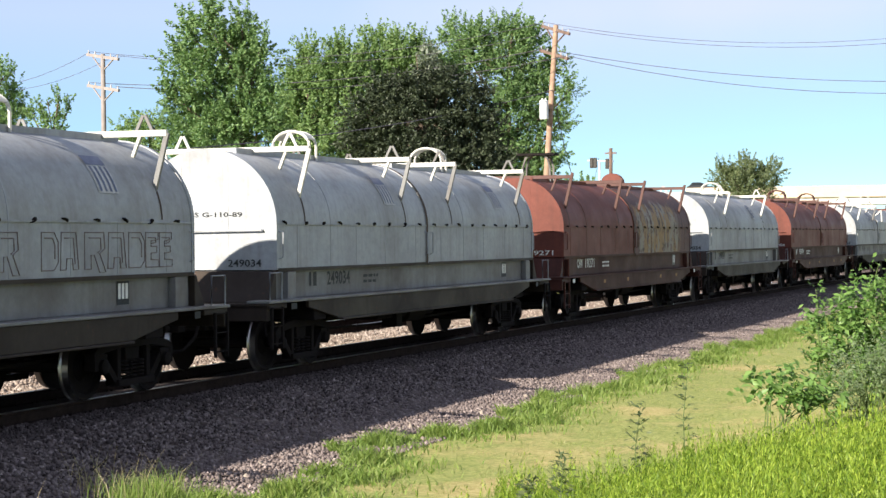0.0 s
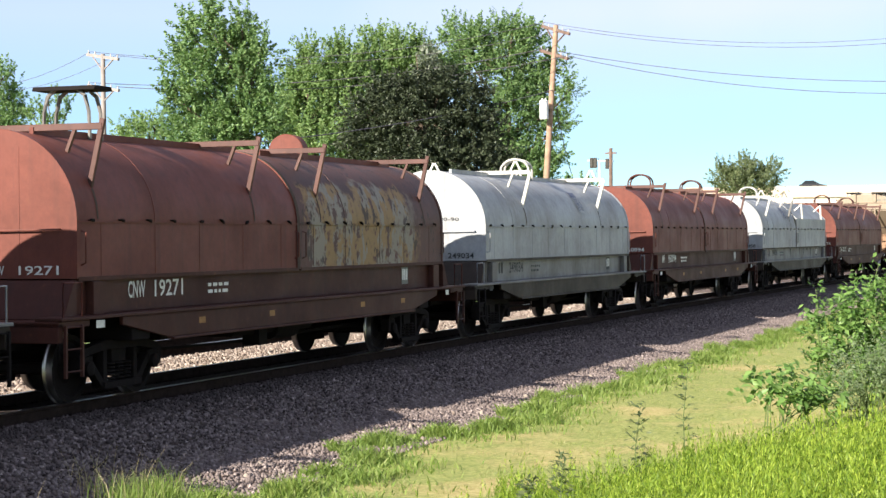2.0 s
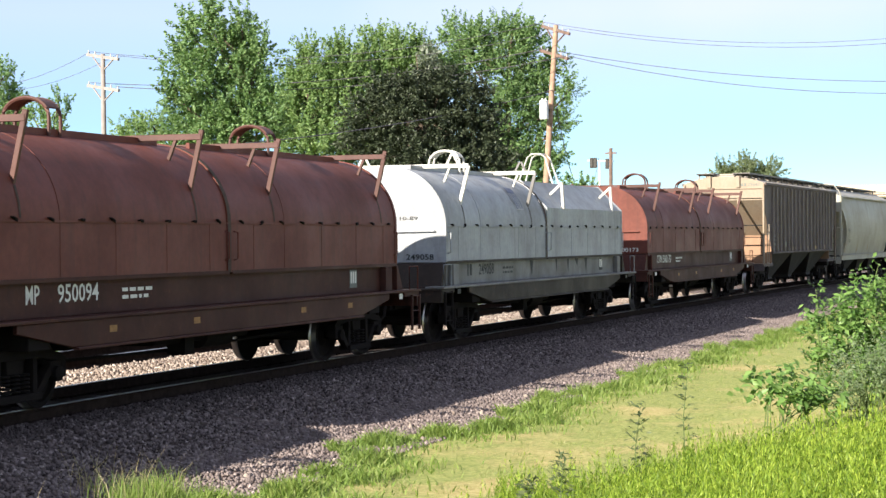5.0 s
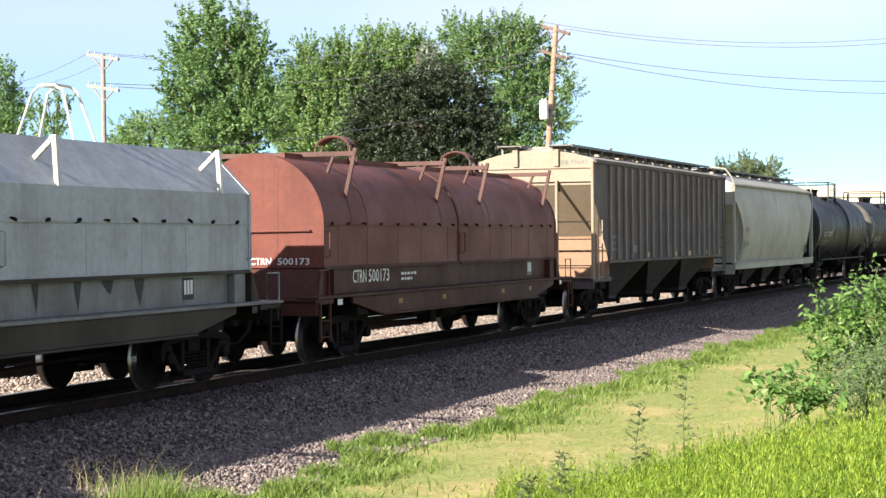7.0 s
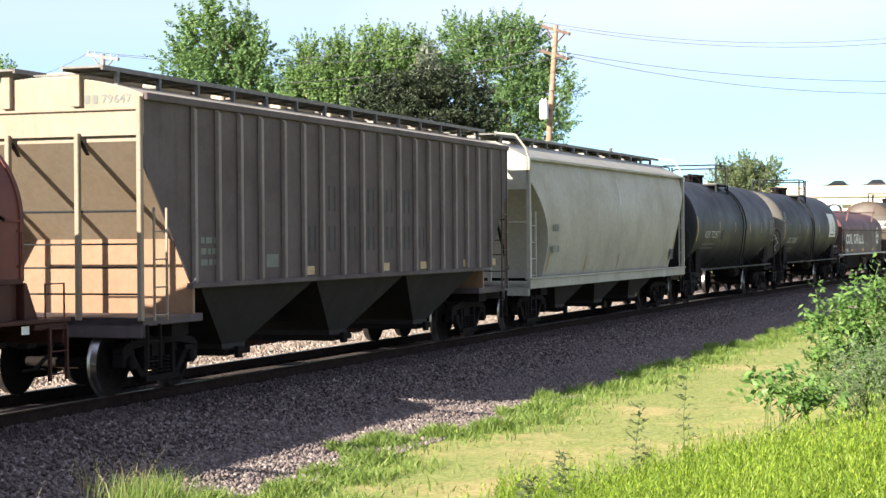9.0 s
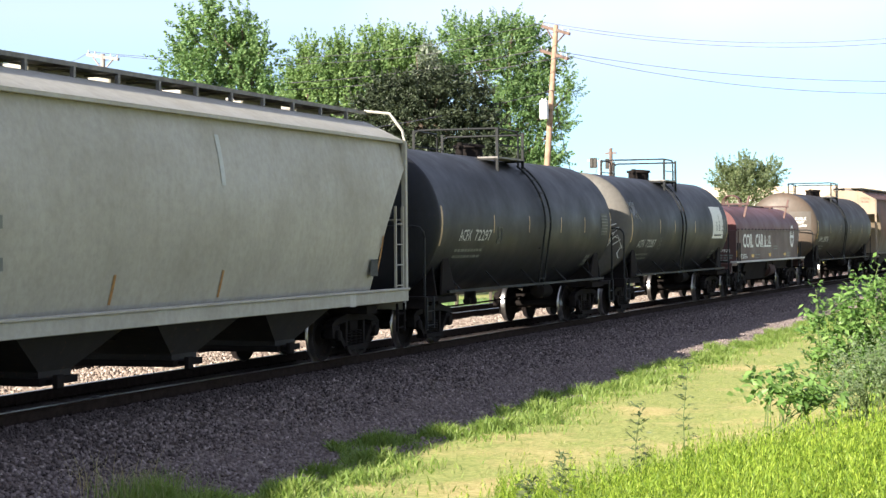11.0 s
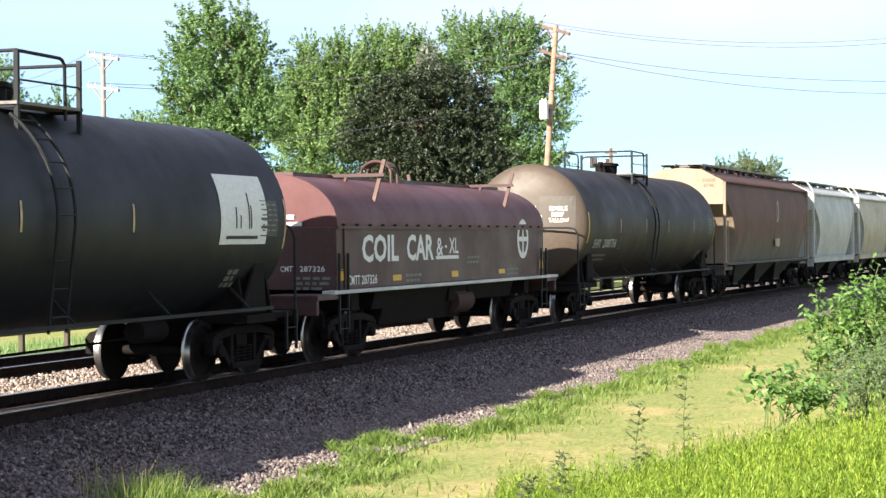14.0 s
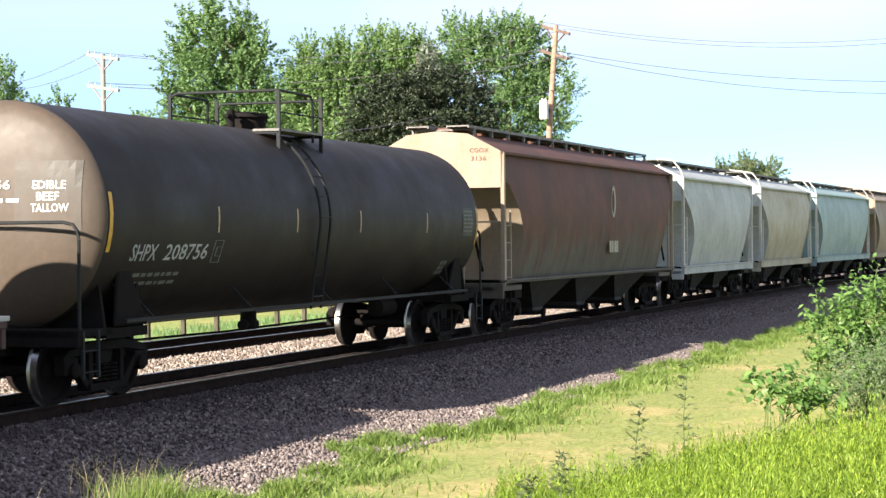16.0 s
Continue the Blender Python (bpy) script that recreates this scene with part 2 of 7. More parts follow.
def rust_run_paint(name):
    """Grey-green hopper paint with rust that has run down from the roof in long streaks."""
    m, nt, b = base_material(name, 0.65)
    tc = nt.nodes.new("ShaderNodeTexCoord").outputs["Object"]
    xyz = nt.nodes.new("ShaderNodeSeparateXYZ")
    nt.links.new(tc, xyz.inputs[0])
    run = noise_tex(nt, tc, 1.0, 6, 0.65, (3.5, 3.5, 0.22))
    cloud, fine = noise_tex(nt, tc, 0.9, 6, 0.65), noise_tex(nt, tc, 9.0, 5, 0.65)
    reach = nt.nodes.new("ShaderNodeMath")
    reach.operation = "MULTIPLY_ADD"
    nt.links.new(run, reach.inputs[0])
    reach.inputs[1].default_value = 3.2
    nt.links.new(xyz.outputs["Z"], reach.inputs[2])
    grey = mixer(nt, ramp(nt, cloud, 0.35, 0.7), (0.115, 0.11, 0.09), (0.078, 0.07, 0.06))
    rust = mixer(nt, ramp(nt, cloud, 0.35, 0.65), (0.13, 0.05, 0.032), (0.075, 0.036, 0.027))
    c = mixer(nt, ramp(nt, reach.outputs["Value"], 3.0, 4.0, 0, 0.95), grey, rust)
    c = mixer(nt, ramp(nt, run, 0.52, 0.75, 0, 0.5), c, (0.05, 0.035, 0.028))
    c = mixer(nt, ramp(nt, fine, 0.6, 0.72, 0, 0.5), c, (0.09, 0.045, 0.03))
    nt.links.new(c, b.inputs["Base Color"])
    b.inputs["Specular IOR Level"].default_value = 0.2
    bumped(nt, b, fine, 0.2, 0.01)
    return m


def plain(name, col, rough=0.6, metal=0.0, vary=0.15, scale=6.0, spec=0.2):
    m, nt, b = base_material(name, rough, metal)
    b.inputs["Specular IOR Level"].default_value = spec
    tc = nt.nodes.new("ShaderNodeTexCoord").outputs["Object"]
    n1 = noise_tex(nt, tc, scale, 5)
    n2 = noise_tex(nt, tc, scale * 9, 3)
    c = mixer(nt, ramp(nt, n1, 0.3, 0.7), tuple(x * (1 - vary) for x in col), tuple(min(x * (1 + vary), 1) for x in col))
    c = mixer(nt, ramp(nt, n2, 0.4, 0.7, 0, 0.4), c, tuple(x * (1 - vary * 1.5) for x in col))
    nt.links.new(c, b.inputs["Base Color"])
    bumped(nt, b, n2, 0.2, 0.01)
    return m


def leaf_material(name, cols, rough=0.5, through=0.35):
    m, nt, b = base_material(name, rough)
    cols = [(r_, g_, b_ * 1.15) for r_, g_, b_ in cols]
    geo = nt.nodes.new("ShaderNodeNewGeometry").outputs["Random Per Island"]
    tc = nt.nodes.new("ShaderNodeTexCoord").outputs["Object"]
    r = nt.nodes.new("ShaderNodeValToRGB")
    r.color_ramp.elements[0].color, r.color_ramp.elements[1].color = (*cols[0], 1), (*cols[-1], 1)
    for i, c in enumerate(cols[1:-1]):
        e = r.color_ramp.elements.new((i + 1) / (len(cols) - 1))
        e.color = (*c, 1)
    nt.links.new(geo, r.inputs["Fac"])
    big = noise_tex(nt, tc, 0.5, 3)
    c = mixer(nt, ramp(nt, big, 0.35, 0.65, 0, 0.5), r.outputs["Color"], cols[0])
    nt.links.new(c, b.inputs["Base Color"])
    b.inputs["Specular IOR Level"].default_value = 0.3
    tr = nt.nodes.new("ShaderNodeBsdfTranslucent")
    brighter = mixer(nt, 1.0, c, (1.15, 1.25, 0.7), "MULTIPLY")
    nt.links.new(brighter, tr.inputs["Color"])
    ms = nt.nodes.new("ShaderNodeMixShader")
    ms.inputs["Fac"].default_value = through
    nt.links.new(b.outputs["BSDF"], ms.inputs[1])
    nt.links.new(tr.outputs["BSDF"], ms.inputs[2])
    nt.links.new(ms.outputs["Shader"], nt.nodes["Material Output"].inputs["Surface"])
    return m


GREY = paint("grey_car_paint", (0.325, 0.342, 0.362), dirt=(0.12, 0.10, 0.085), dirty=0.4, rusty=0.05, streaks=0.38)
# lower grey parts: grime, plus the shade below the hoods put into the colour
GREY_SHADED = paint("grimy_shaded_sill_paint", (0.042, 0.032, 0.026), dirt=(0.024, 0.018, 0.015), dirty=0.8, rusty=0.15, streaks=0.8, spec=0.12)
GREY_MID = paint("grimy_shaded_grey_paint", (0.175, 0.175, 0.172), dirt=(0.075, 0.058, 0.046), dirty=0.7, rusty=0.12, streaks=0.5)
WHITE = paint("white_frame_paint", (0.55, 0.54, 0.50), dirty=0.4, rusty=0.12, streaks=0.4)
RED = paint("red_brown_car_paint", (0.14, 0.041, 0.029), dirt=(0.055, 0.026, 0.022), dirty=0.45, rusty=0.1, streaks=0.45, spec=0.2)
RED_WORN = peeled_paint("peeling_red_over_ochre_hood_paint")
RED_DARK = paint("dark_red_sill_paint", (0.066, 0.025, 0.019), dirt=(0.032, 0.02, 0.017), dirty=0.5, streaks=0.5, spec=0.1)
# bracket red, darkened for the shade on their near side
RED_POST_SHADE = paint("shaded_red_bracket_paint", (0.085, 0.034, 0.026), dirt=(0.04, 0.025, 0.022), dirty=0.5, streaks=0.3)
COIL_RED = paint("faded_red_brown_hood_paint", (0.105, 0.034, 0.034), dirt=(0.06, 0.028, 0.027), dirty=0.3, rusty=0.05, streaks=0.3)
RIB_GREY = paint("grey_rib_paint", (0.225, 0.19, 0.175), dirty=0.5, streaks=0.5, rough=0.7)
COIL_BROWN = paint("brown_coil_car_paint", (0.075, 0.036, 0.032), dirt=(0.045, 0.028, 0.025), dirty=0.35, rusty=0.1, streaks=0.4)
# hopper bays: soot, with the shade under the cars put into the colour
SOOT_SHADE = paint("sooty_shaded_bay_paint", (0.015, 0.012, 0.0112), dirt=(0.022, 0.017, 0.0145), dirty=0.5, streaks=0.5, rough=0.75)
CREAM_LOW = paint("rust_washed_tan_end_paint", (0.25, 0.145, 0.085), dirt=(0.2, 0.11, 0.06), dirty=0.4, streaks=0.5)
SOOT = paint("soot_grey_hopper_paint", (0.09, 0.069, 0.068), dirt=(0.05, 0.038, 0.036), dirty=0.6, streaks=0.6, rough=0.7)
CREAM = paint("cream_hopper_end_paint", (0.26, 0.21, 0.155), dirt=(0.25, 0.15, 0.08), dirty=0.35, streaks=0.4)
TAN_ROOF = paint("tan_hopper_roof_paint", (0.36, 0.31, 0.24), dirty=0.5, streaks=0.4)
FLOW_GREY = paint("beige_grey_hopper_paint", (0.345, 0.33, 0.285), dirt=(0.22, 0.20, 0.15), dirty=0.45, rusty=0.03, streaks=0.28)
FLOW_RUST = rust_run_paint("rust_streaked_hopper_paint")
N_SILL = paint("grimy_dark_sill_paint", (0.07, 0.055, 0.045), dirty=0.6, streaks=0.5)
FLOW_WHITE = paint("pale_grey_hopper_paint", (0.44, 0.46, 0.44), dirty=0.25, rusty=0.03, streaks=0.3)
FLOW_SAND = paint("sandy_grey_hopper_paint", (0.40, 0.375, 0.29), dirt=(0.26, 0.2, 0.1), dirty=0.6, streaks=0.6)
FLOW_TEAL = paint("pale_teal_hopper_paint", (0.29, 0.40, 0.40), dirty=0.25, streaks=0.3)
TANK_BLACK = paint("black_tank_paint", (0.013, 0.014, 0.018), dirt=(0.022, 0.02, 0.019), dirty=0.25, rusty=0.02, rough=0.5, streaks=0.3, spec=0.2)
TANK_DUST = paint("dusty_tank_end_paint", (0.115, 0.107, 0.094), dirt=(0.07, 0.063, 0.056), dirty=0.5, streaks=0.5)
TANK_BROWN = paint("brown_black_tank_paint", (0.018, 0.014, 0.013), dirt=(0.036, 0.026, 0.021), dirty=0.45, rusty=0.05, rough=0.55, streaks=0.35, spec=0.2)
TANK_TAN = paint("tan_grimed_tank_end_paint", (0.078, 0.056, 0.040), dirt=(0.06, 0.052, 0.042), dirty=0.5, streaks=0.3)
TANK_PATCH = paint("grey_overpaint", (0.088, 0.078, 0.066), dirt=(0.10, 0.07, 0.05), dirty=0.6, streaks=0.5)
IRON = paint("dark_truck_iron", (0.013, 0.011, 0.0105), dirt=(0.024, 0.019, 0.017), rust=(0.035, 0.016, 0.01), dirty=0.5, rough=0.8, spec=0.05)
BLACK_IRON = paint("black_handrail_iron", (0.018, 0.02, 0.021), dirt=(0.03, 0.026, 0.022), dirty=0.3, rough=0.6, spec=0.15)
STEEL = plain("polished_wheel_steel", (0.42, 0.40, 0.38), 0.32, 1.0, 0.2)
RUST = plain("brown_rail_rust", (0.028, 0.02, 0.016), 0.9, 0.0, 0.35, 9.0, 0.03)
DECAL_WHITE = plain("white_lettering", (0.68, 0.68, 0.64), 0.6, 0, 0.12, 20)
DECAL_DARK = plain("dark_lettering", (0.03, 0.033, 0.035), 0.6, 0, 0.3, 20)
DECAL_YELLOW = plain("yellow_reflector_strip", (0.62, 0.36, 0.05), 0.45, 0, 0.2, 12)
DECAL_AMBER = plain("grimy_amber_reflector", (0.32, 0.17, 0.06), 0.6, 0, 0.3, 15)
DECAL_BLUE = plain("blue_shield_paint", (0.12, 0.14, 0.215), 0.55)
DECAL_WORN = plain("worn_white_lettering", (0.40, 0.41, 0.40), 0.65, 0, 0.3, 14)
DECAL_PALE = plain("worn_pale_reflector", (0.46, 0.34, 0.2), 0.6, 0, 0.3, 9.0)
DECAL_FAINT = plain("chalky_emblem_paint", (0.50, 0.50, 0.50), 0.6, 0, 0.15, 8.0)
DECAL_RED = plain("faded_red_stencil", (0.13, 0.06, 0.045), 0.6)
DECAL_GREY = plain("grey_placard", (0.16, 0.17, 0.15), 0.6)
PANEL = plain("sooty_data_panel", (0.075, 0.075, 0.066), 0.65)
GRIME = plain("dark_rust_stain", (0.07, 0.05, 0.04), 0.85, 0, 0.3, 14)
FADED = plain("faded_maroon_spray_paint", (0.20, 0.165, 0.165), 0.7, 0, 0.25, 10)
GRATE = plain("galvanised_walkway_grating", (0.17, 0.16, 0.15), 0.6, 0.3, 0.3)


def ground_material():
    m, nt, b = base_material("verge_of_ballast_and_lawn", 0.95)
    b.inputs["Specular IOR Level"].default_value = 0.15
    tc = nt.nodes.new("ShaderNodeTexCoord")
    uvn = nt.nodes.new("ShaderNodeUVMap")
    uvn.uv_map = "plan"
    sep = nt.nodes.new("ShaderNodeSeparateXYZ")
    nt.links.new(uvn.outputs["UV"], sep.inputs[0])
    lat, obj = sep.outputs["Y"], tc.outputs["Object"]
    edge = noise_tex(nt, obj, 1.1, 5, 0.6)
    shift = nt.nodes.new("ShaderNodeMath")
    shift.operation = "MULTIPLY_ADD"
    nt.links.new(edge, shift.inputs[0])
    shift.inputs[1].default_value = 1.6
    nt.links.new(lat, shift.inputs[2])
    near = ramp(nt, shift.outputs["Value"], -4.2, -4.05)
    far = ramp(nt, shift.outputs["Value"], 8.3, 8.6, 1, 0)
    both = nt.nodes.new("ShaderNodeMath")
    both.operation = "MULTIPLY"
    nt.links.new(near, both.inputs[0])
    nt.links.new(far, both.inputs[1])
    # crushed stone
    vor = node(nt, "ShaderNodeTexVoronoi", Scale=17.0)
    nt.links.new(obj, vor.inputs["Vector"])
    grain = noise_tex(nt, obj, 4.0, 5)
    stone = nt.nodes.new("ShaderNodeValToRGB")
    stone.color_ramp.elements[0].color = (0.06, 0.045, 0.041, 1)
    stone.color_ramp.elements[1].color = (0.23, 0.185, 0.167, 1)
    stone.color_ramp.elements.new(0.5).color = (0.125, 0.095, 0.086, 1)
    hue = nt.nodes.new("ShaderNodeSeparateColor")
    nt.links.new(vor.outputs["Color"], hue.inputs["Color"])
    nt.links.new(hue.outputs["Red"], stone.inputs["Fac"])
    stone_c = mixer(nt, ramp(nt, grain, 0.35, 0.7, 0, 0.4), stone.outputs["Color"], (0.11, 0.08, 0.072))
    # mown lawn with dry patches
    patch = noise_tex(nt, obj, 0.5, 6, 0.62)
    blade = noise_tex(nt, obj, 14.0, 6, 0.7)
    lush = mixer(nt, ramp(nt, blade, 0.38, 0.62), (0.155, 0.195, 0.05), (0.30, 0.315, 0.105))
    dry = mixer(nt, ramp(nt, blade, 0.38, 0.62), (0.31, 0.25, 0.10), (0.47, 0.38, 0.18))
    lawn = mixer(nt, ramp(nt, patch, 0.48, 0.64, 0.05, 0.85), lush, dry)
    # dark band along the rails: grease, deepened by the train's shade in the colour
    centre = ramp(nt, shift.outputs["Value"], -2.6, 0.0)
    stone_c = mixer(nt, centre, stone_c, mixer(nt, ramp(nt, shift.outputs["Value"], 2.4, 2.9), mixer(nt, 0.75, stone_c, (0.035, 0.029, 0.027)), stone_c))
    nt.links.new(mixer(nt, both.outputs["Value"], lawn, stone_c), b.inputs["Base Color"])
    hgt = nt.nodes.new("ShaderNodeMath")
    hgt.operation = "ADD"
    nt.links.new(mixer(nt, both.outputs["Value"], (0.5, 0.5, 0.5), ramp(nt, vor.outputs["Distance"], 0, 0.7, 1, 0)), hgt.inputs[0])
    nt.links.new(ramp(nt, blade, 0, 1, 0, 0.5), hgt.inputs[1])
    bumped(nt, b, hgt.outputs["Value"], 0.9, 0.035)
    return m


def build_ground():
    ss = sorted({*np.arange(-30, 140, 1.0), *np.arange(140, 420, 10.0), *np.arange(-400, -30, 20.0), *np.arange(420, 2600, 60.0)})
    lats = sorted({*[a for a, _ in PROFILE], *np.arange(-16, 12, 0.35), *np.arange(12, 60, 4.0), *np.arange(60, 1500, 90.0), *np.arange(-60, -16, 4.0),
                   *np.arange(-1500, -60, 90.0)})
    marks = [a for a, _ in PROFILE]
    lats = [l for l in lats if l in marks or min(abs(l - a) for a in marks) > 0.17]
    verts, uv = [], []
    for s in ss:
        x, y, a = line(float(s))
        for l in lats:
            l = float(l)
            z = ground_z(l)
            if 15 > l > -16:
                z += 0.035 * noise.noise((s * 0.7, l * 0.9, 3.0)) * (0.3 if -2 < l < 6.5 else 1.0)
            verts.append((x - l * math.sin(a), y + l * math.cos(a), z))
            uv.append((s, l))
    n = len(lats)
    i = np.arange(len(ss) - 1)[:, None] * n + np.arange(n - 1)[None, :]
    i = i.ravel()
    faces = np.stack([i, i + n, i + n + 1, i + 1], 1)
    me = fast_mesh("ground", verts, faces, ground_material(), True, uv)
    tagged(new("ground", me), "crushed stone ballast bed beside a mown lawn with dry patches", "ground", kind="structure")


build_ground()

# ---------------------------------------------------------------- rails and ties
RAIL_PROFILE = [(-0.075, -0.18), (0.075, -0.18), (0.075, -0.168), (0.012, -0.15), (0.012, -0.045), (0.037, -0.035), (0.037, -0.006), (0.028, 0.0),
                (-0.028, 0.0), (-0.037, -0.006), (-0.037, -0.035), (-0.012, -0.045), (-0.012, -0.15), (-0.075, -0.168)]


def build_track(lat0, label, first, last):
    track = thing("railway_track", label, "railway track", kind="structure")
    tops = {7, 6, 8}
    for side in (-1, 1):
        sh = Shape()
        rings = []
        for s in [*np.arange(-60, 20, 20.0), *np.arange(20, 140, 4.0), *np.arange(140, 700, 20.0)]:
            rings.append([at_line(float(s), lat0 + side * 0.7545 + y, z) for y, z in RAIL_PROFILE])
        sh.loft(rings)
        n = len(RAIL_PROFILE)
        for i in range(len(sh.f)):
            if i < (len(rings) - 1) * n and i % n in tops:
                sh.m[i] = 1
        part("rail", sh, [RUST, STEEL], track, "rusty steel rail with a worn bright head", smooth=40)
    tie = Shape().box(-0.11, 0.11, -1.3, 1.3, -0.36, -0.185)
    for sd in (-1, 1):
        tie.box(-0.1, 0.1, sd * 0.7545 - 0.17, sd * 0.7545 + 0.17, -0.185, -0.172)
        for dx in (-0.06, 0.06):
            for dy in (-0.1, 0.1):
                tie.box(dx - 0.015, dx + 0.015, sd * 0.7545 + dy - 0.02, sd * 0.7545 + dy + 0.02, -0.172, -0.14)
    me = tie.mesh("tie", plain("creosoted_tie_wood", (0.032, 0.025, 0.021), 0.9, 0, 0.4, 5.0, 0.05), bevel=0.0)
    s = first
    while s < last:
        p = at_line(s, lat0)
        part("tie", me, None, track, m=pose(p.x, p.y, 0, 0, 0, math.degrees(line(s)[2]) + random.uniform(-0.8, 0.8)))
        s += 0.53 + random.uniform(-0.03, 0.03)
    return track


build_track(0.0, "rusty steel rails on dark wooden ties under the train", 8.0, 120.0)
build_track(4.65, "empty parallel track of rusty rails on dark ties", 22.0, 110.0)

# ---------------------------------------------------------------- plants and distance
LEAF_MID = leaf_material("mid_green_leaf", [(0.09, 0.165, 0.055), (0.18, 0.29, 0.10), (0.29, 0.40, 0.15)])
LEAF_YELLOW = leaf_material("fresh_yellow_green_leaf", [(0.105, 0.18, 0.055), (0.205, 0.31, 0.10), (0.31, 0.41, 0.15)])
LEAF_DARK = leaf_material("dark_purple_green_leaf", [(0.027, 0.038, 0.018), (0.046, 0.061, 0.029), (0.075, 0.094, 0.046)], through=0.15)
LEAF_BUSH = leaf_material("light_bush_leaf", [(0.07, 0.145, 0.03), (0.15, 0.26, 0.06), (0.25, 0.37, 0.10)], 0.42)
LEAF_SAGE = leaf_material("grey_green_weed_leaf", [(0.10, 0.15, 0.06), (0.17, 0.23, 0.10), (0.24, 0.29, 0.15)])
LEAF_LIME = leaf_material("lime_green_weed_leaf", [(0.07, 0.13, 0.012), (0.22, 0.325, 0.03), (0.39, 0.47, 0.065)], 0.5, 0.35)
GRASS = leaf_material("green_grass_blade", [(0.11, 0.18, 0.03), (0.18, 0.26, 0.05), (0.29, 0.335, 0.095)], 0.55, 0.35)
LAWN = leaf_material("mown_yellowing_grass_blade", [(0.19, 0.24, 0.065), (0.29, 0.315, 0.105), (0.41, 0.37, 0.165)], 0.6, 0.3)
LEAF_OLIVE = leaf_material("dark_olive_weed_leaf", [(0.05, 0.075, 0.025), (0.10, 0.13, 0.05), (0.17, 0.19, 0.08)])
STRAW = leaf_material("dry_straw_blade", [(0.32, 0.26, 0.12), (0.42, 0.35, 0.18), (0.5, 0.43, 0.24)], 0.6, 0.3)
LEAF_SILVER = leaf_material("silver_green_leaf", [(0.15, 0.185, 0.12), (0.24, 0.27, 0.19), (0.33, 0.36, 0.27)])
LEAF_SAGE_FAR = leaf_material("dull_olive_leaf", [(0.09, 0.12, 0.05), (0.17, 0.21, 0.09), (0.26, 0.30, 0.14)])
BARK = plain("grey_brown_bark", (0.11, 0.085, 0.065), 0.9, 0, 0.35, 4.0)
STEM = plain("green_stem", (0.10, 0.14, 0.05), 0.7, 0, 0.2, 8.0)


def leaves_mesh(name, centres, normals, along, length, width, mat):
    """Many small pointed leaves, each a folded kite of two faces."""
    n = len(centres)
    along = along - normals * (along * normals).sum(1, keepdims=True)
    along /= np.linalg.norm(along, axis=1, keepdims=True) + 1e-9
    side = np.cross(normals, along)
    L, W = np.asarray(length).reshape(-1, 1), np.asarray(width).reshape(-1, 1)
    base, tip = centres - along * L / 2, centres + along * L / 2
    a, b = centres - side * W / 2 + normals * W * 0.18, centres + side * W / 2 + normals * W * 0.18
    verts = np.stack([base, a, tip, b], 1).reshape(-1, 3)
    i = np.arange(n) * 4
    faces = np.concatenate([np.stack([i, i + 2, i + 1], 1), np.stack([i, i + 3, i + 2], 1)])
    return fast_mesh(name, verts, faces, mat)


def unit(v):
    return v / (np.linalg.norm(v, axis=-1, keepdims=True) + 1e-9)


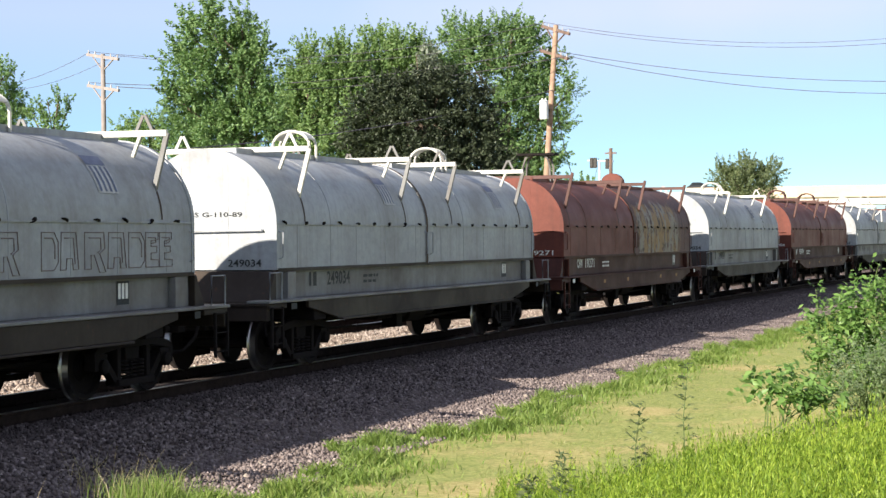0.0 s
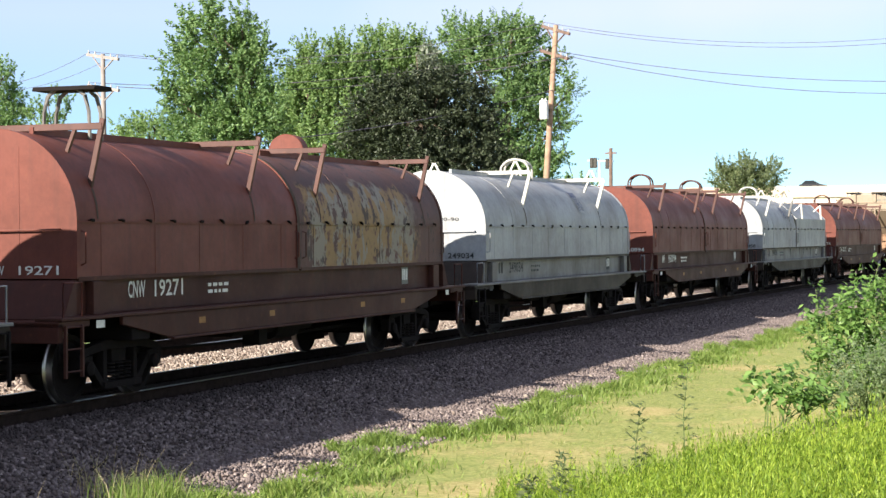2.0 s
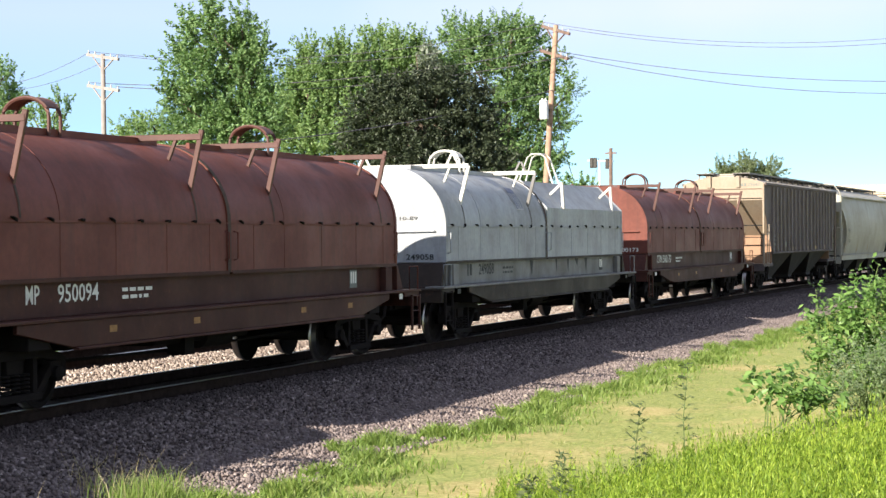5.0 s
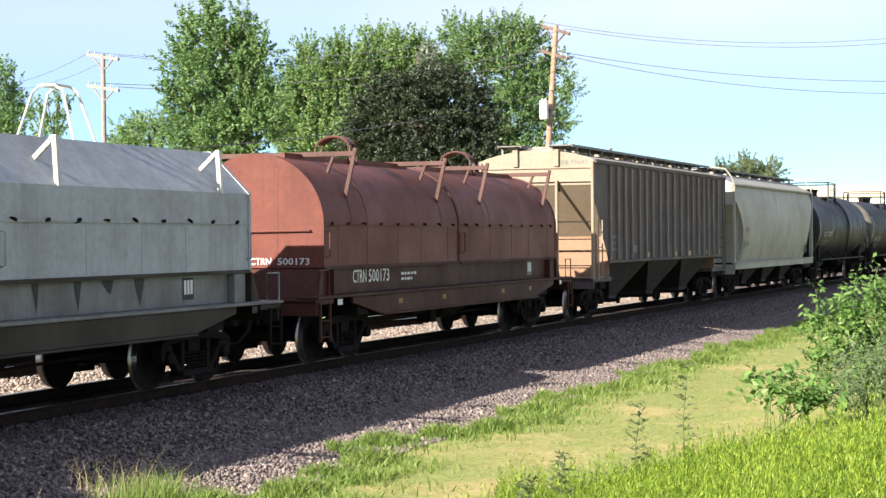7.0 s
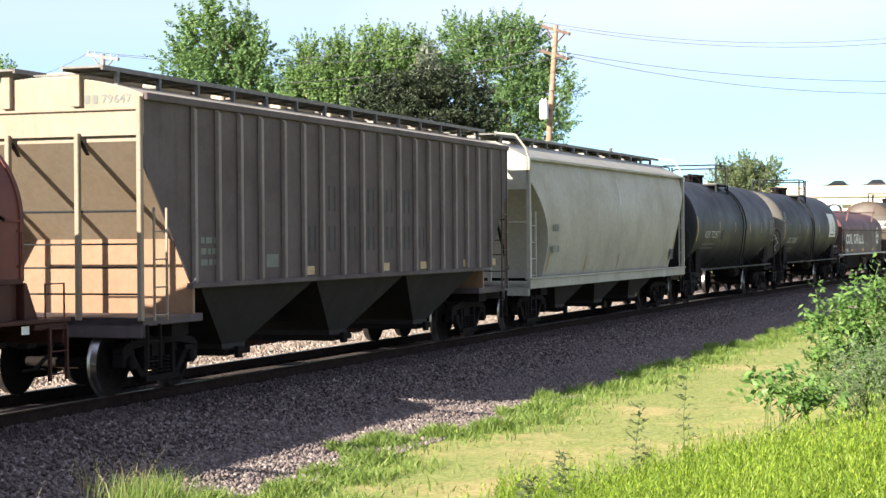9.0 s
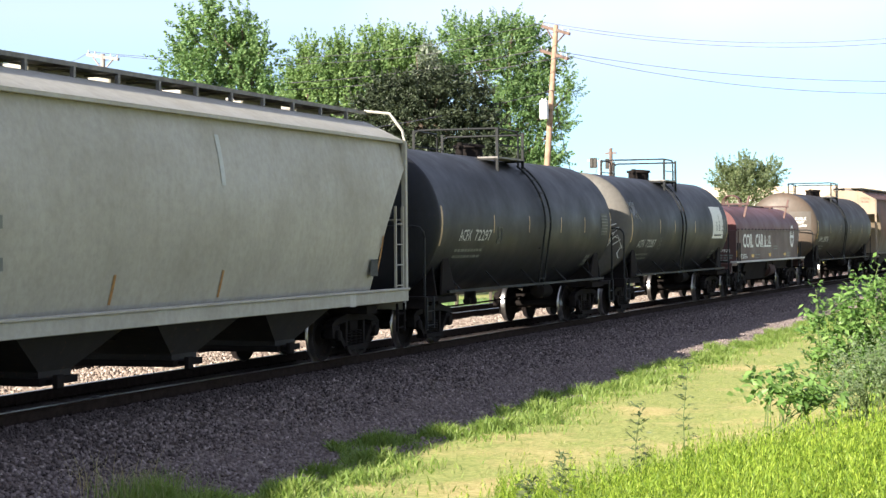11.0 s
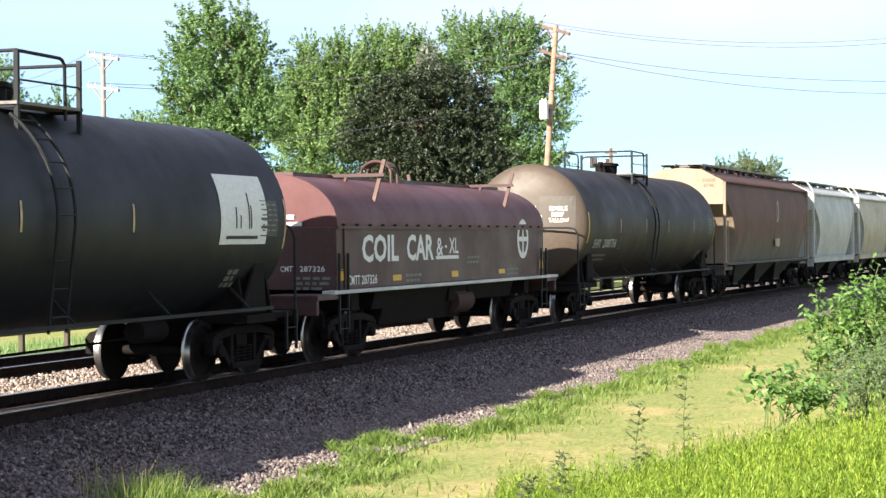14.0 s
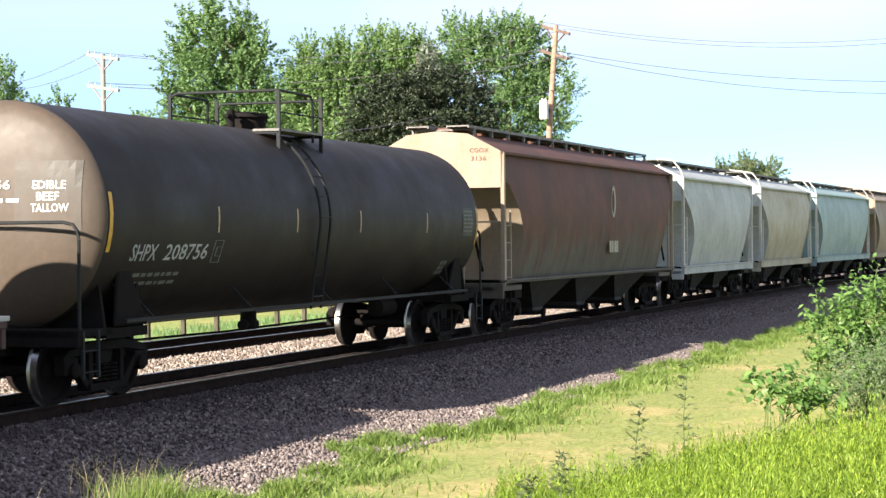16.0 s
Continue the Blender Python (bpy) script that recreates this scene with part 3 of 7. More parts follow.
def tree(label, x, y, z0, lobes, shoots, leaf, mat, seed, trunk_r=0.28, shoot=0.9, up=0.55, per=34, wide=0.5, fat=0.2, category="tree"):
    """Tapered trunk and limbs, and a crown of pointed leafy shoots on several lobes of (dx, dy, z, radius, half height)."""
    rng = np.random.default_rng(seed)
    t = thing("tree", label, category, m=pose(x, y, z0))
    top = max(l[2] for l in lobes)
    sh = Shape()
    bend = [(0.12 * math.sin(k * 1.3 + seed), 0.12 * math.cos(k * 1.7 + seed), top * k / 7) for k in range(8)]
    sh.tube(bend, trunk_r, 10, r2=trunk_r * 0.2)
    vol = np.array([l[3] ** 2 + l[3] * l[4] + 0.12 for l in lobes])
    share = np.maximum(6, (shoots * vol / vol.sum()).astype(int))
    cen, nor, alo = [], [], []
    for (dx, dy, zc, r, hh), m in zip(lobes, share):
        f = max(0.15, min(0.85, (zc - hh * 0.6) / top - 0.12))
        p0 = Vector((0.12 * math.sin(f * 7 * 1.3 + seed), 0.12 * math.cos(f * 7 * 1.7 + seed), top * f))
        sh.tube([p0, p0.lerp(Vector((dx, dy, zc)), 0.55) + Vector((0, 0, -0.3)), (dx, dy, zc)], trunk_r * 0.38, 7, r2=0.04)
        d = unit(rng.normal(size=(m, 3)))
        d[:, 2] = np.where(d[:, 2] < -0.6, -d[:, 2], d[:, 2])
        rad = 0.3 + 0.74 * rng.random(m) ** 0.55
        pos = np.stack([dx + d[:, 0] * r * rad, dy + d[:, 1] * r * rad, zc + d[:, 2] * hh * rad], 1)
        for k in rng.choice(m, max(3, m // 25), replace=False):
            sh.tube([(dx, dy, zc - hh * 0.2), tuple((pos[k] + np.array((dx, dy, zc))) / 2 + np.array((0, 0, 0.15))), tuple(pos[k])], 0.04, 5, r2=0.012)
        axis = unit(d * (1 - up) + np.array([0, 0, 1.0]) * up + rng.normal(size=(m, 3)) * 0.22)
        ln = shoot * rng.uniform(0.5, 1.25, m)
        u = rng.random((m, per, 1))
        out = rng.normal(size=(m, per, 3))
        out = unit(out - axis[:, None] * (out * axis[:, None]).sum(-1, keepdims=True))
        thick = fat * (1.02 - u) ** 0.7 * rng.uniform(0.25, 1.15, (m, per, 1)) * (0.6 + 0.5 * ln[:, None, None] / shoot)
        c = pos[:, None] + axis[:, None] * ln[:, None, None] * (u - 0.25) + out * thick
        nn = unit(rng.normal(size=(m, per, 3)) * 0.5 + out * 0.5 + np.array([0, 0, 0.6]))
        aa = unit(out * 0.8 + axis[:, None] * 0.75 + rng.normal(size=(m, per, 3)) * 0.3 - np.array([0, 0, 0.25]))
        cen.append(c.reshape(-1, 3)), nor.append(nn.reshape(-1, 3)), alo.append(aa.reshape(-1, 3))
    cen, nor, alo = map(np.concatenate, (cen, nor, alo))
    ln = leaf * rng.uniform(0.6, 1.3, len(cen))
    part("trunk", sh, BARK, t, "branching grey-brown trunk", smooth=50)
    part("crown", leaves_mesh("crown", cen, nor, alo, ln, ln * wide, mat), None, t, kind="stuff")
    return t


tree("tall green maple with upright shoots behind the tracks", 72.2, 19.9, -0.6,
     [(-0.7, 1.1, 12.5, 0.16, 0.5), (-0.7, 1.1, 11.8, 0.40, 0.83), (-0.6, 2.1, 11.6, 0.41, 0.68), (-0.1, -0.1, 11.8, 0.44, 0.73), (-0.1, 0.7, 10.9, 0.88, 0.83), (-0.6, 2.5, 10.4, 0.54, 0.63), (-0.2, -0.9, 10.7, 0.48, 0.68),
      (-0.8, 1.6, 9.6, 1.02, 0.87), (0.3, 0.0, 9.6, 1.03, 0.98), (-1.2, 2.7, 9.0, 0.39, 0.53), (0.1, -1.1, 9.2, 0.39, 0.83), (-0.4, 2.2, 8.2, 1.03, 0.88), (-0.1, 0.2, 8.0, 1.27, 1.02), (-0.2, 1.2, 6.7, 1.95, 1.03),
      (-0.2, -0.9, 7.6, 1.0, 1.0), (0, 0.6, 4.4, 2.2, 1.6)], 1500, 0.16, LEAF_MID, 1, shoot=1.35, up=0.38, per=52, fat=0.19)
tree("broad green maple in a row behind the tracks", 84.9, 22.0, -0.6,
     [(0.0, 0.1, 11.7, 0.57, 0.74), (0.6, -1.3, 11.8, 0.62, 0.79), (0.1, -0.8, 10.6, 1.19, 0.9), (-0.1, 0.9, 10.6, 0.62, 0.68), (0.2, 0.3, 9.3, 1.47, 1.19), (0.6, -1.7, 9.2, 1.47, 1.19), (0.2, -0.2, 7.3, 2.27, 1.25), (0.3, 1.3, 8.6, 1.3, 1.1), (0.6, -1.9, 10.6, 0.9, 0.9),
      (0, -0.2, 4.6, 2.4, 1.8)], 1650, 0.16, LEAF_YELLOW, 2, up=0.6, shoot=1.3, per=46)
tree("full green maple in a row behind the tracks", 88.3, 18.8, -0.6,
     [(-0.1, 1.0, 12.5, 0.7, 0.75), (-0.1, -0.4, 12.3, 0.75, 0.75), (0.8, -1.2, 12.2, 0.52, 0.64), (0.0, 0.2, 11.1, 1.33, 0.99), (0.3, -1.3, 10.6, 0.98, 0.98), (-0.7, 1.2, 10.6, 0.92, 0.92), (0.1, 0.5, 9.1, 1.74, 1.28),
      (0.4, -1.2, 8.5, 1.74, 1.45), (0.0, 0.5, 7.2, 2.32, 1.16), (0.2, -1.6, 11.4, 0.9, 0.8), (-0.4, 1.8, 11.4, 0.7, 0.8), (0, 0, 4.6, 2.4, 1.8)], 2000, 0.16, LEAF_YELLOW, 3, up=0.6, shoot=1.3, per=46)
tree("large spreading green maple beside a utility pole", 92.1, 13.7, -0.6,
     [(-0.4, 2.9, 13.3, 0.59, 0.71), (-0.3, 1.6, 13.1, 0.83, 0.71), (0.3, 0.1, 13.5, 0.83, 0.77), (0.3, -1.1, 12.8, 0.71, 0.83), (1.1, -1.9, 11.7, 0.59, 0.83), (-0.6, 1.9, 11.9, 1.24, 1.12), (0.3, 0.0, 11.8, 1.36, 1.25),
      (0.7, -1.3, 10.3, 1.13, 1.13), (0.5, -3.0, 10.2, 0.41, 0.71), (0.5, -2.6, 8.8, 0.53, 0.59), (-0.2, 0.0, 9.5, 1.3, 1.48), (0.8, -1.5, 8.4, 0.95, 1.25), (0.6, -2.0, 6.8, 0.59, 0.65), (-0.1, 0.7, 7.5, 1.54, 1.07), (0.3, -0.8, 6.2, 1.5, 1.3), (0.2, 3.2, 11.0, 1.1, 1.2),
      (0, 0, 5.0, 1.8, 1.4)], 1750, 0.16, LEAF_MID, 4, up=0.42, shoot=1.25, per=44)
tree("dark purple-leaved maple with a rounded crown", 71.8, 11.45, -0.6,
     [(-0.5, 1.1, 8.7, 1.03, 0.61), (0.2, -0.6, 8.9, 1.22, 0.66), (0.6, -2.0, 8.1, 0.89, 0.89), (-0.8, 2.2, 7.9, 0.8, 0.75), (0.0, 0.3, 7.5, 1.88, 1.17), (0.7, -2.0, 6.8, 1.08, 1.08), (-0.4, 2.1, 6.7, 1.18, 0.94),
      (0.1, 0.1, 6.0, 2.35, 0.94), (0.5, -2.2, 5.4, 1.5, 1.2), (0, 0, 4.2, 2.6, 1.4)], 2100, 0.15, LEAF_DARK, 5, shoot=0.95, up=0.12, per=42, fat=0.16)
tree("pale silver-leaved tree among green maples", 86.5, 16.9, -0.6, [(0.7, -0.4, 11.9, 0.34, 0.51), (0.6, -0.2, 11.0, 0.51, 0.62), (0.9, -0.7, 10.8, 0.4, 0.63), (0.4, -0.5, 9.6, 0.57, 0.85), (0.2, -0.2, 7.0, 0.8, 1.2)],
     190, 0.2, LEAF_SILVER, 12, trunk_r=0.12, shoot=0.7, up=0.5)
tree("green tree at the end of a row behind the tracks", 77.6, 36.3, -0.6,
     [(0.0, -1.2, 10.7, 0.44, 0.55), (0.8, -1.0, 9.8, 0.61, 0.66), (1.1, -1.3, 9.1, 0.5, 0.44), (0.6, -0.9, 8.6, 0.83, 0.72), (0.4, -1.1, 7.7, 0.94, 0.72), (0, 0, 5.0, 1.6, 1.8)], 420, 0.15, LEAF_MID, 6, trunk_r=0.2, shoot=1.0, per=42)
tree("slender young tree with sparse tufts of leaves", 77.5, 32.4, -0.6,
     [(0.1, 0.6, 9.2, 0.25, 0.33), (-0.1, -0.5, 9.5, 0.19, 0.35), (0.7, -0.6, 9.2, 0.14, 0.33), (-0.2, 0.8, 8.7, 0.38, 0.27), (0.0, -0.2, 8.6, 0.7, 0.38), (-0.2, -0.1, 7.7, 0.81, 0.6), (0, 0, 5.4, 1.0, 1.4)],
     130, 0.15, LEAF_MID, 7, trunk_r=0.1, shoot=0.9, up=0.45, per=36, fat=0.14)
tree("low fresh-green shrub row behind the tracks", 92.8, 35.0, -0.6,
     [(-0.1, 1.8, 8.7, 0.51, 0.51), (0.3, 1.0, 9.1, 0.58, 0.58), (-0.3, -0.4, 9.1, 0.57, 0.57), (-0.1, 0.9, 8.0, 1.53, 0.83), (0.2, -0.7, 8.4, 0.64, 0.76), (0, 0.4, 5.0, 2.4, 2.0)], 520, 0.16, LEAF_YELLOW, 8, trunk_r=0.15, up=0.66, shoot=1.1, per=40)
tree("low fresh-green shrub beneath the maples", 88.0, 27.5, -0.6, [(0, 0, 5.0, 2.0, 1.5), (0, 1.5, 3.6, 2.2, 1.6)], 260, 0.22, LEAF_YELLOW, 9, trunk_r=0.12, up=0.7)
tree("round green roadside tree far down the line", 148.1, 10.3, -0.4,
     [(-0.4, 0.1, 7.9, 1.09, 0.73), (-0.8, 1.6, 7.6, 0.91, 0.64), (0.9, -1.6, 7.7, 1.01, 0.64), (0.2, 0.1, 6.9, 2.65, 0.82), (-0.3, 0.0, 5.4, 2.28, 1.2)], 520, 0.18, LEAF_SAGE_FAR, 10, trunk_r=0.2, up=0.4, shoot=1.3, per=46)
tree("leafy shrub at the foot of a utility pole", 88.5, 9.2, -0.6, [(0, 0, 4.6, 1.0, 1.0), (0, 0, 3.0, 1.3, 1.2)], 130, 0.2, LEAF_MID, 11, trunk_r=0.1, up=0.5)

# ---------------------------------------------------------------- utility poles and wires
POLE_WOOD = plain("weathered_orange_pole_wood", (0.33, 0.225, 0.16), 0.85, 0, 0.25, 3.0)
POLE_GREY = plain("silvered_pole_wood", (0.27, 0.235, 0.225), 0.85, 0, 0.2, 3.0)
ARM_WOOD = plain("dark_crossarm_wood", (0.16, 0.11, 0.09), 0.85, 0, 0.3, 5.0)
CAN = plain("pale_grey_transformer_paint", (0.62, 0.64, 0.66), 0.5, 0, 0.08, 4.0)
INSULATOR = plain("grey_glazed_porcelain", (0.38, 0.36, 0.36), 0.3, 0, 0.1, 10.0)
WIRE = plain("black_wire", (0.10, 0.09, 0.11), 0.6, 0, 0.1, 1.0)


def utility_pole(label, base, top, arms, pole_mat, across, can=None, r=0.17):
    t = thing("utility_pole", label, "utility pole")
    part("shaft", Shape().tube([base, top], r, 12, r2=r * 0.72), pole_mat, t, smooth=50)
    a = Vector(across).normalized()
    for z, half, brace in arms:
        f = (z - base[2]) / (top[2] - base[2])
        c = Vector(base).lerp(Vector(top), f)
        arm = part("crossarm", Shape().beam(c - a * half, c + a * half, 0.11, 0.13), ARM_WOOD if pole_mat is POLE_WOOD else POLE_GREY, t)
        for k in (-0.92, -0.5, 0.5, 0.92):
            p = c + a * half * k
            part("insulator", Shape().tube([p + Vector((0, 0, 0.05)), p + Vector((0, 0, 0.14)), p + Vector((0, 0, 0.20))], 0.036, 8, r2=0.022), INSULATOR, arm)
        if brace:
            for k in (-0.72, 0.72):
                part("arm_brace", Shape().beam(c + a * half * k, c + Vector((0, 0, -0.62)), 0.055, 0.045), ARM_WOOD if pole_mat is POLE_WOOD else POLE_GREY, t)
    if can:
        c = Vector(can)
        sh = Shape()
        n = 18
        sh.loft([[(c.x + q * math.cos(w), c.y + q * math.sin(w), c.z + z) for w in np.linspace(0, 2 * math.pi, n, endpoint=False)] for z, q in ((-0.42, 0.05), (-0.42, 0.2), (0.36, 0.2), (0.38, 0.22), (0.43, 0.20), (0.46, 0.05))])
        for k in (-0.08, 0.08):
            sh.tube([c + Vector((0, k, 0.42)), c + Vector((0, k, 0.54))], 0.035, 8)
        part("transformer", sh, CAN, t, "pale grey transformer can", smooth=40)
        part("bracket", Shape().beam(c, Vector(base).lerp(Vector(top), (c.z - base[2]) / (top[2] - base[2])), 0.08, 0.12), IRON_PLAIN, t)
    return t


IRON_PLAIN = plain("dark_bracket_iron", (0.06, 0.055, 0.05), 0.7, 0, 0.3, 8.0)


def wire(parent, p, q, sag, r=0.011, name="wire"):
    p, q = Vector(p), Vector(q)
    pts = [p.lerp(q, u) - Vector((0, 0, 4 * sag * u * (1 - u))) for u in np.linspace(0, 1, 25)]
    return part(name, Shape().tube(pts, r, 5), WIRE, parent)


TOP_R, BASE_R = Vector((81.16, 8.265, 11.862)), Vector((81.0, 9.14, -0.7))
ARM_A, ARM_B = Vector((0.57, 0.76, 0.26)).normalized(), Vector((0.35, 0.85, 0.15)).normalized()
utility_pole("weathered wooden utility pole with crossarms and a transformer", BASE_R, TOP_R, [(11.64, 1.05, True), (10.52, 1.05, False)], POLE_WOOD, ARM_A, Vector((80.53, 8.69, 7.96)), 0.165)
TOP_L, BASE_L = Vector((73.48, 27.32, 10.58)), Vector((73.48, 27.25, -0.6))
utility_pole("silver-grey wooden utility pole with two braced crossarms", BASE_L, TOP_L, [(10.45, 1.12, True), (9.05, 1.12, True)], POLE_GREY, ARM_B, None, 0.14)
lines = thing("power_line", "thin dark power lines strung between wooden poles", "power line")
FAR_R = Vector((91.0, -20.45, 10.26))
for k in (-0.9, 0.9):
    p = Vector((81.16, 8.265, 11.84)) + ARM_A * k
    wire(lines, p, FAR_R + Vector((0, 0.2 * k, 3.77)), 1.9)
    wire(lines, TOP_L + Vector((0, 0, 0.02)) + ARM_B * k, p, 0.9)
    wire(lines, TOP_L + Vector((0, 0, 0.02)) + ARM_B * k, Vector((92.0, 47.0, 11.2)) + ARM_B * k, 0.7)
for k, sag in ((-0.9, 1.70), (0.9, 1.36)):
    p = Vector((81.16, 8.3, 10.62)) + ARM_A * k
    wire(lines, p, FAR_R + Vector((0, 0, 0.04 * k)), sag, 0.015)
    wire(lines, TOP_L + Vector((0, 0, -1.38)) + ARM_B * k, p, 0.7, 0.016)
wire(lines, Vector((81.1, 8.4, 8.9)), Vector((50.67, 14.17, 4.88)), 0.45, 0.018)
wire(lines, Vector((81.1, 8.4, 8.86)), Vector((145.8, 22.0, 8.6)), 4.0, 0.02)

# ---------------------------------------------------------------- signal, far bridge, fence
sig = thing("traffic_signal", "traffic lights on a mast arm beside a thin wooden pole", "traffic signal")
part("pole", Shape().tube([(146.0, 21.1, -0.5), (146.0, 21.03, 9.4)], 0.19, 8, r2=0.14), ARM_WOOD, sig)
part("crossarm", Shape().beam((145.9, 20.55, 9.0), (146.1, 21.55, 9.0), 0.1, 0.12), ARM_WOOD, sig)
part("mast", Shape().tube([(146.5, 22.1, -0.5), (146.5, 22.1, 8.3)], 0.09, 8), CAN, sig)
part("mast_arm", Shape().tube([(146.5, 20.9, 8.35), (146.5, 23.1, 8.45)], 0.06, 8), CAN, sig)
for y, z in ((22.75, 8.25), (22.45, 8.25), (21.45, 8.15)):
    hd = Shape().box(146.3, 146.55, y - 0.13, y + 0.13, z - 0.42, z + 0.42)
    part("signal_head", hd, IRON_PLAIN, sig, "black signal head", bevel=0.03)

CONCRETE = plain("sunlit_beige_concrete", (0.52, 0.43, 0.33), 0.9, 0, 0.12, 0.3)
CONCRETE_PALE = plain("pale_bridge_girder", (0.60, 0.57, 0.52), 0.8, 0, 0.1, 0.3)
br = thing("road_bridge", "long beige concrete road bridge far behind the trees", "bridge", kind="structure")
a0, a1 = Vector((296.37, 44.0, 0)), Vector((308.5, -215.0, 0))
dr = (a1 - a0).normalized()


def bridge_bar(name, z0, z1, depth, mat, out=0.0, u0=0.0, u1=1.0):
    nrm = Vector((-dr.y, dr.x, 0))
    if nrm.x > 0:
        nrm = -nrm
    p, q = a0.lerp(a1, u0) + nrm * out, a0.lerp(a1, u1) + nrm * out
    v = []
    for e in (p, q):
        for o in (0, -depth):
            for z in (z0, z1):
                v.append(e + nrm * o + Vector((0, 0, z)))
    sh = Shape().add(v, [(0, 1, 3, 2), (4, 6, 7, 5), (0, 4, 5, 1), (2, 3, 7, 6), (0, 2, 6, 4), (1, 5, 7, 3)])
    return part(name, sh, mat, br)


bridge_bar("parapet", 8.75, 10.1, 0.4, CONCRETE)
bridge_bar("deck", 8.3, 8.75, 9.0, CONCRETE, 0.15)
bridge_bar("girder", 7.1, 8.3, 8.0, CONCRETE_PALE, -0.3)
bridge_bar("roadway", 8.75, 9.55, 8.0, CONCRETE, -0.4)
bridge_bar("parapet", 8.75, 10.1, 0.4, CONCRETE, -8.4)
for i in range(26):
    bridge_bar("pier", -0.6, 7.1, 1.4, CONCRETE_PALE, -1.5, 0.02 + i * 0.038, 0.025 + i * 0.038)
for i in range(64):
    bridge_bar("parapet_joint", 8.8, 10.12, 0.45, CONCRETE, 0.05, 0.008 + i * 0.0153, 0.0088 + i * 0.0153)

FENCE_WOOD = plain("dark_stained_fence_wood", (0.07, 0.06, 0.045), 0.85, 0, 0.3, 6.0)
fence = thing("fence", "low dark post-and-rail fence beyond the second track", "fence", kind="structure")
post_me = Shape().box(-0.06, 0.06, -0.06, 0.06, -0.7, 0.62).mesh("fence_post", FENCE_WOOD, 0, 0.012)
s = 30.0
prev = None
while s < 95:
    p = at_line(s, 9.0)
    part("post", post_me, None, fence, m=pose(p.x, p.y, 0.0, 0, 0, random.uniform(-4, 4)))
    if prev is not None:
        for z in (0.12, 0.5):
            part("rail", Shape().beam((prev.x, prev.y - 0.08, z), (p.x, p.y - 0.08, z), 0.04, 0.11), FENCE_WOOD, fence)
    prev = p
    s += 1.9


# ---------------------------------------------------------------- loose stones of the ballast
def stones(name, label, s0, s1, l0, l1, count, size, seed, cols, crowd=1.0):
    """crowd under 1 thickens the cover towards l0, over 1 towards l1."""
    rng = np.random.default_rng(seed)
    S, Lt = rng.uniform(s0, s1, count), l1 + (l0 - l1) * rng.random(count) ** crowd
    ang = -KAPPA * np.clip(S, 0, None)
    px, py = np.sin(KAPPA * S) / KAPPA - Lt * np.sin(ang), -(1 - np.cos(KAPPA * S)) / KAPPA + Lt * np.cos(ang)
    lat_k, z_k = np.array([p[0] for p in PROFILE]), np.array([p[1] for p in PROFILE])
    pz = np.interp(Lt, lat_k, z_k) + 0.01
    octa = np.array([(1, 0, 0), (0, 1, 0), (-1, 0, 0), (0, -1, 0), (0, 0, 1), (0, 0, -1)], float)
    tri = np.array([(0, 1, 4), (1, 2, 4), (2, 3, 4), (3, 0, 4), (1, 0, 5), (2, 1, 5), (3, 2, 5), (0, 3, 5)])
    ax = unit(rng.normal(size=(count, 3)))
    v = octa[None] * rng.uniform(0.55, 1.2, (count, 6, 1)) + rng.normal(size=(count, 6, 3)) * 0.16
    th = rng.uniform(0, 6.28, count)
    K_ = ax[:, None]
    ct, st = np.cos(th)[:, None, None], np.sin(th)[:, None, None]
    v = v * ct + np.cross(np.broadcast_to(K_, v.shape), v) * st + K_ * (K_ * v).sum(-1, keepdims=True) * (1 - ct)
    v = v * (size * rng.uniform(0.6, 1.35, (count, 1, 1))) + np.stack([px, py, pz], 1)[:, None]
    faces = (tri[None] + (np.arange(count) * 6)[:, None, None]).reshape(-1, 3)
    m, nt, b = base_material(name + "_rock", 0.9)
    b.inputs["Specular IOR Level"].default_value = 0.0
    r = nt.nodes.new("ShaderNodeValToRGB")
    r.color_ramp.elements[0].color, r.color_ramp.elements[1].color = (*cols[0], 1), (*cols[2], 1)
    r.color_ramp.elements.new(0.5).color = (*cols[1], 1)
    r.color_ramp.elements.new(0.93).color = (*cols[2], 1)
    r.color_ramp.elements[-1].color = (*(min(1, c * 1.55) for c in cols[2]), 1)
    nt.links.new(nt.nodes.new("ShaderNodeNewGeometry").outputs["Random Per Island"], r.inputs["Fac"])
    tc = nt.nodes.new("ShaderNodeTexCoord").outputs["Object"]
    nt.links.new(mixer(nt, ramp(nt, noise_tex(nt, tc, 30, 4), 0.3, 0.7, 0, 0.35), r.outputs["Color"], cols[0]), b.inputs["Base Color"])
    tagged(new(name, fast_mesh(name, v.reshape(-1, 3), faces, m)), label, "ballast", kind="stuff")


PINK = [(0.13, 0.105, 0.10), (0.185, 0.152, 0.143), (0.26, 0.217, 0.203)]
stones("ballast_stones", "loose pinkish crushed stones on the track shoulder", 13, 80, -5.3, -1.7, 60000, 0.030, 31, PINK, 0.7)
# darker than the shoulder stones: shade beside the train is in the colour
stones("ballast_stones", "greyish crushed stones beside the rail with shade in their colour", 14, 80, -3.4, -0.95, 34000, 0.029, 32, [(0.055, 0.045, 0.043), (0.085, 0.07, 0.067), (0.14, 0.117, 0.11)], 1.6)
stones("ballast_stones", "sunlit crushed stones between the two tracks", 18, 75, 1.0, 3.7, 24000, 0.04, 33, [(0.15, 0.115, 0.095), (0.26, 0.21, 0.175), (0.42, 0.36, 0.31)])
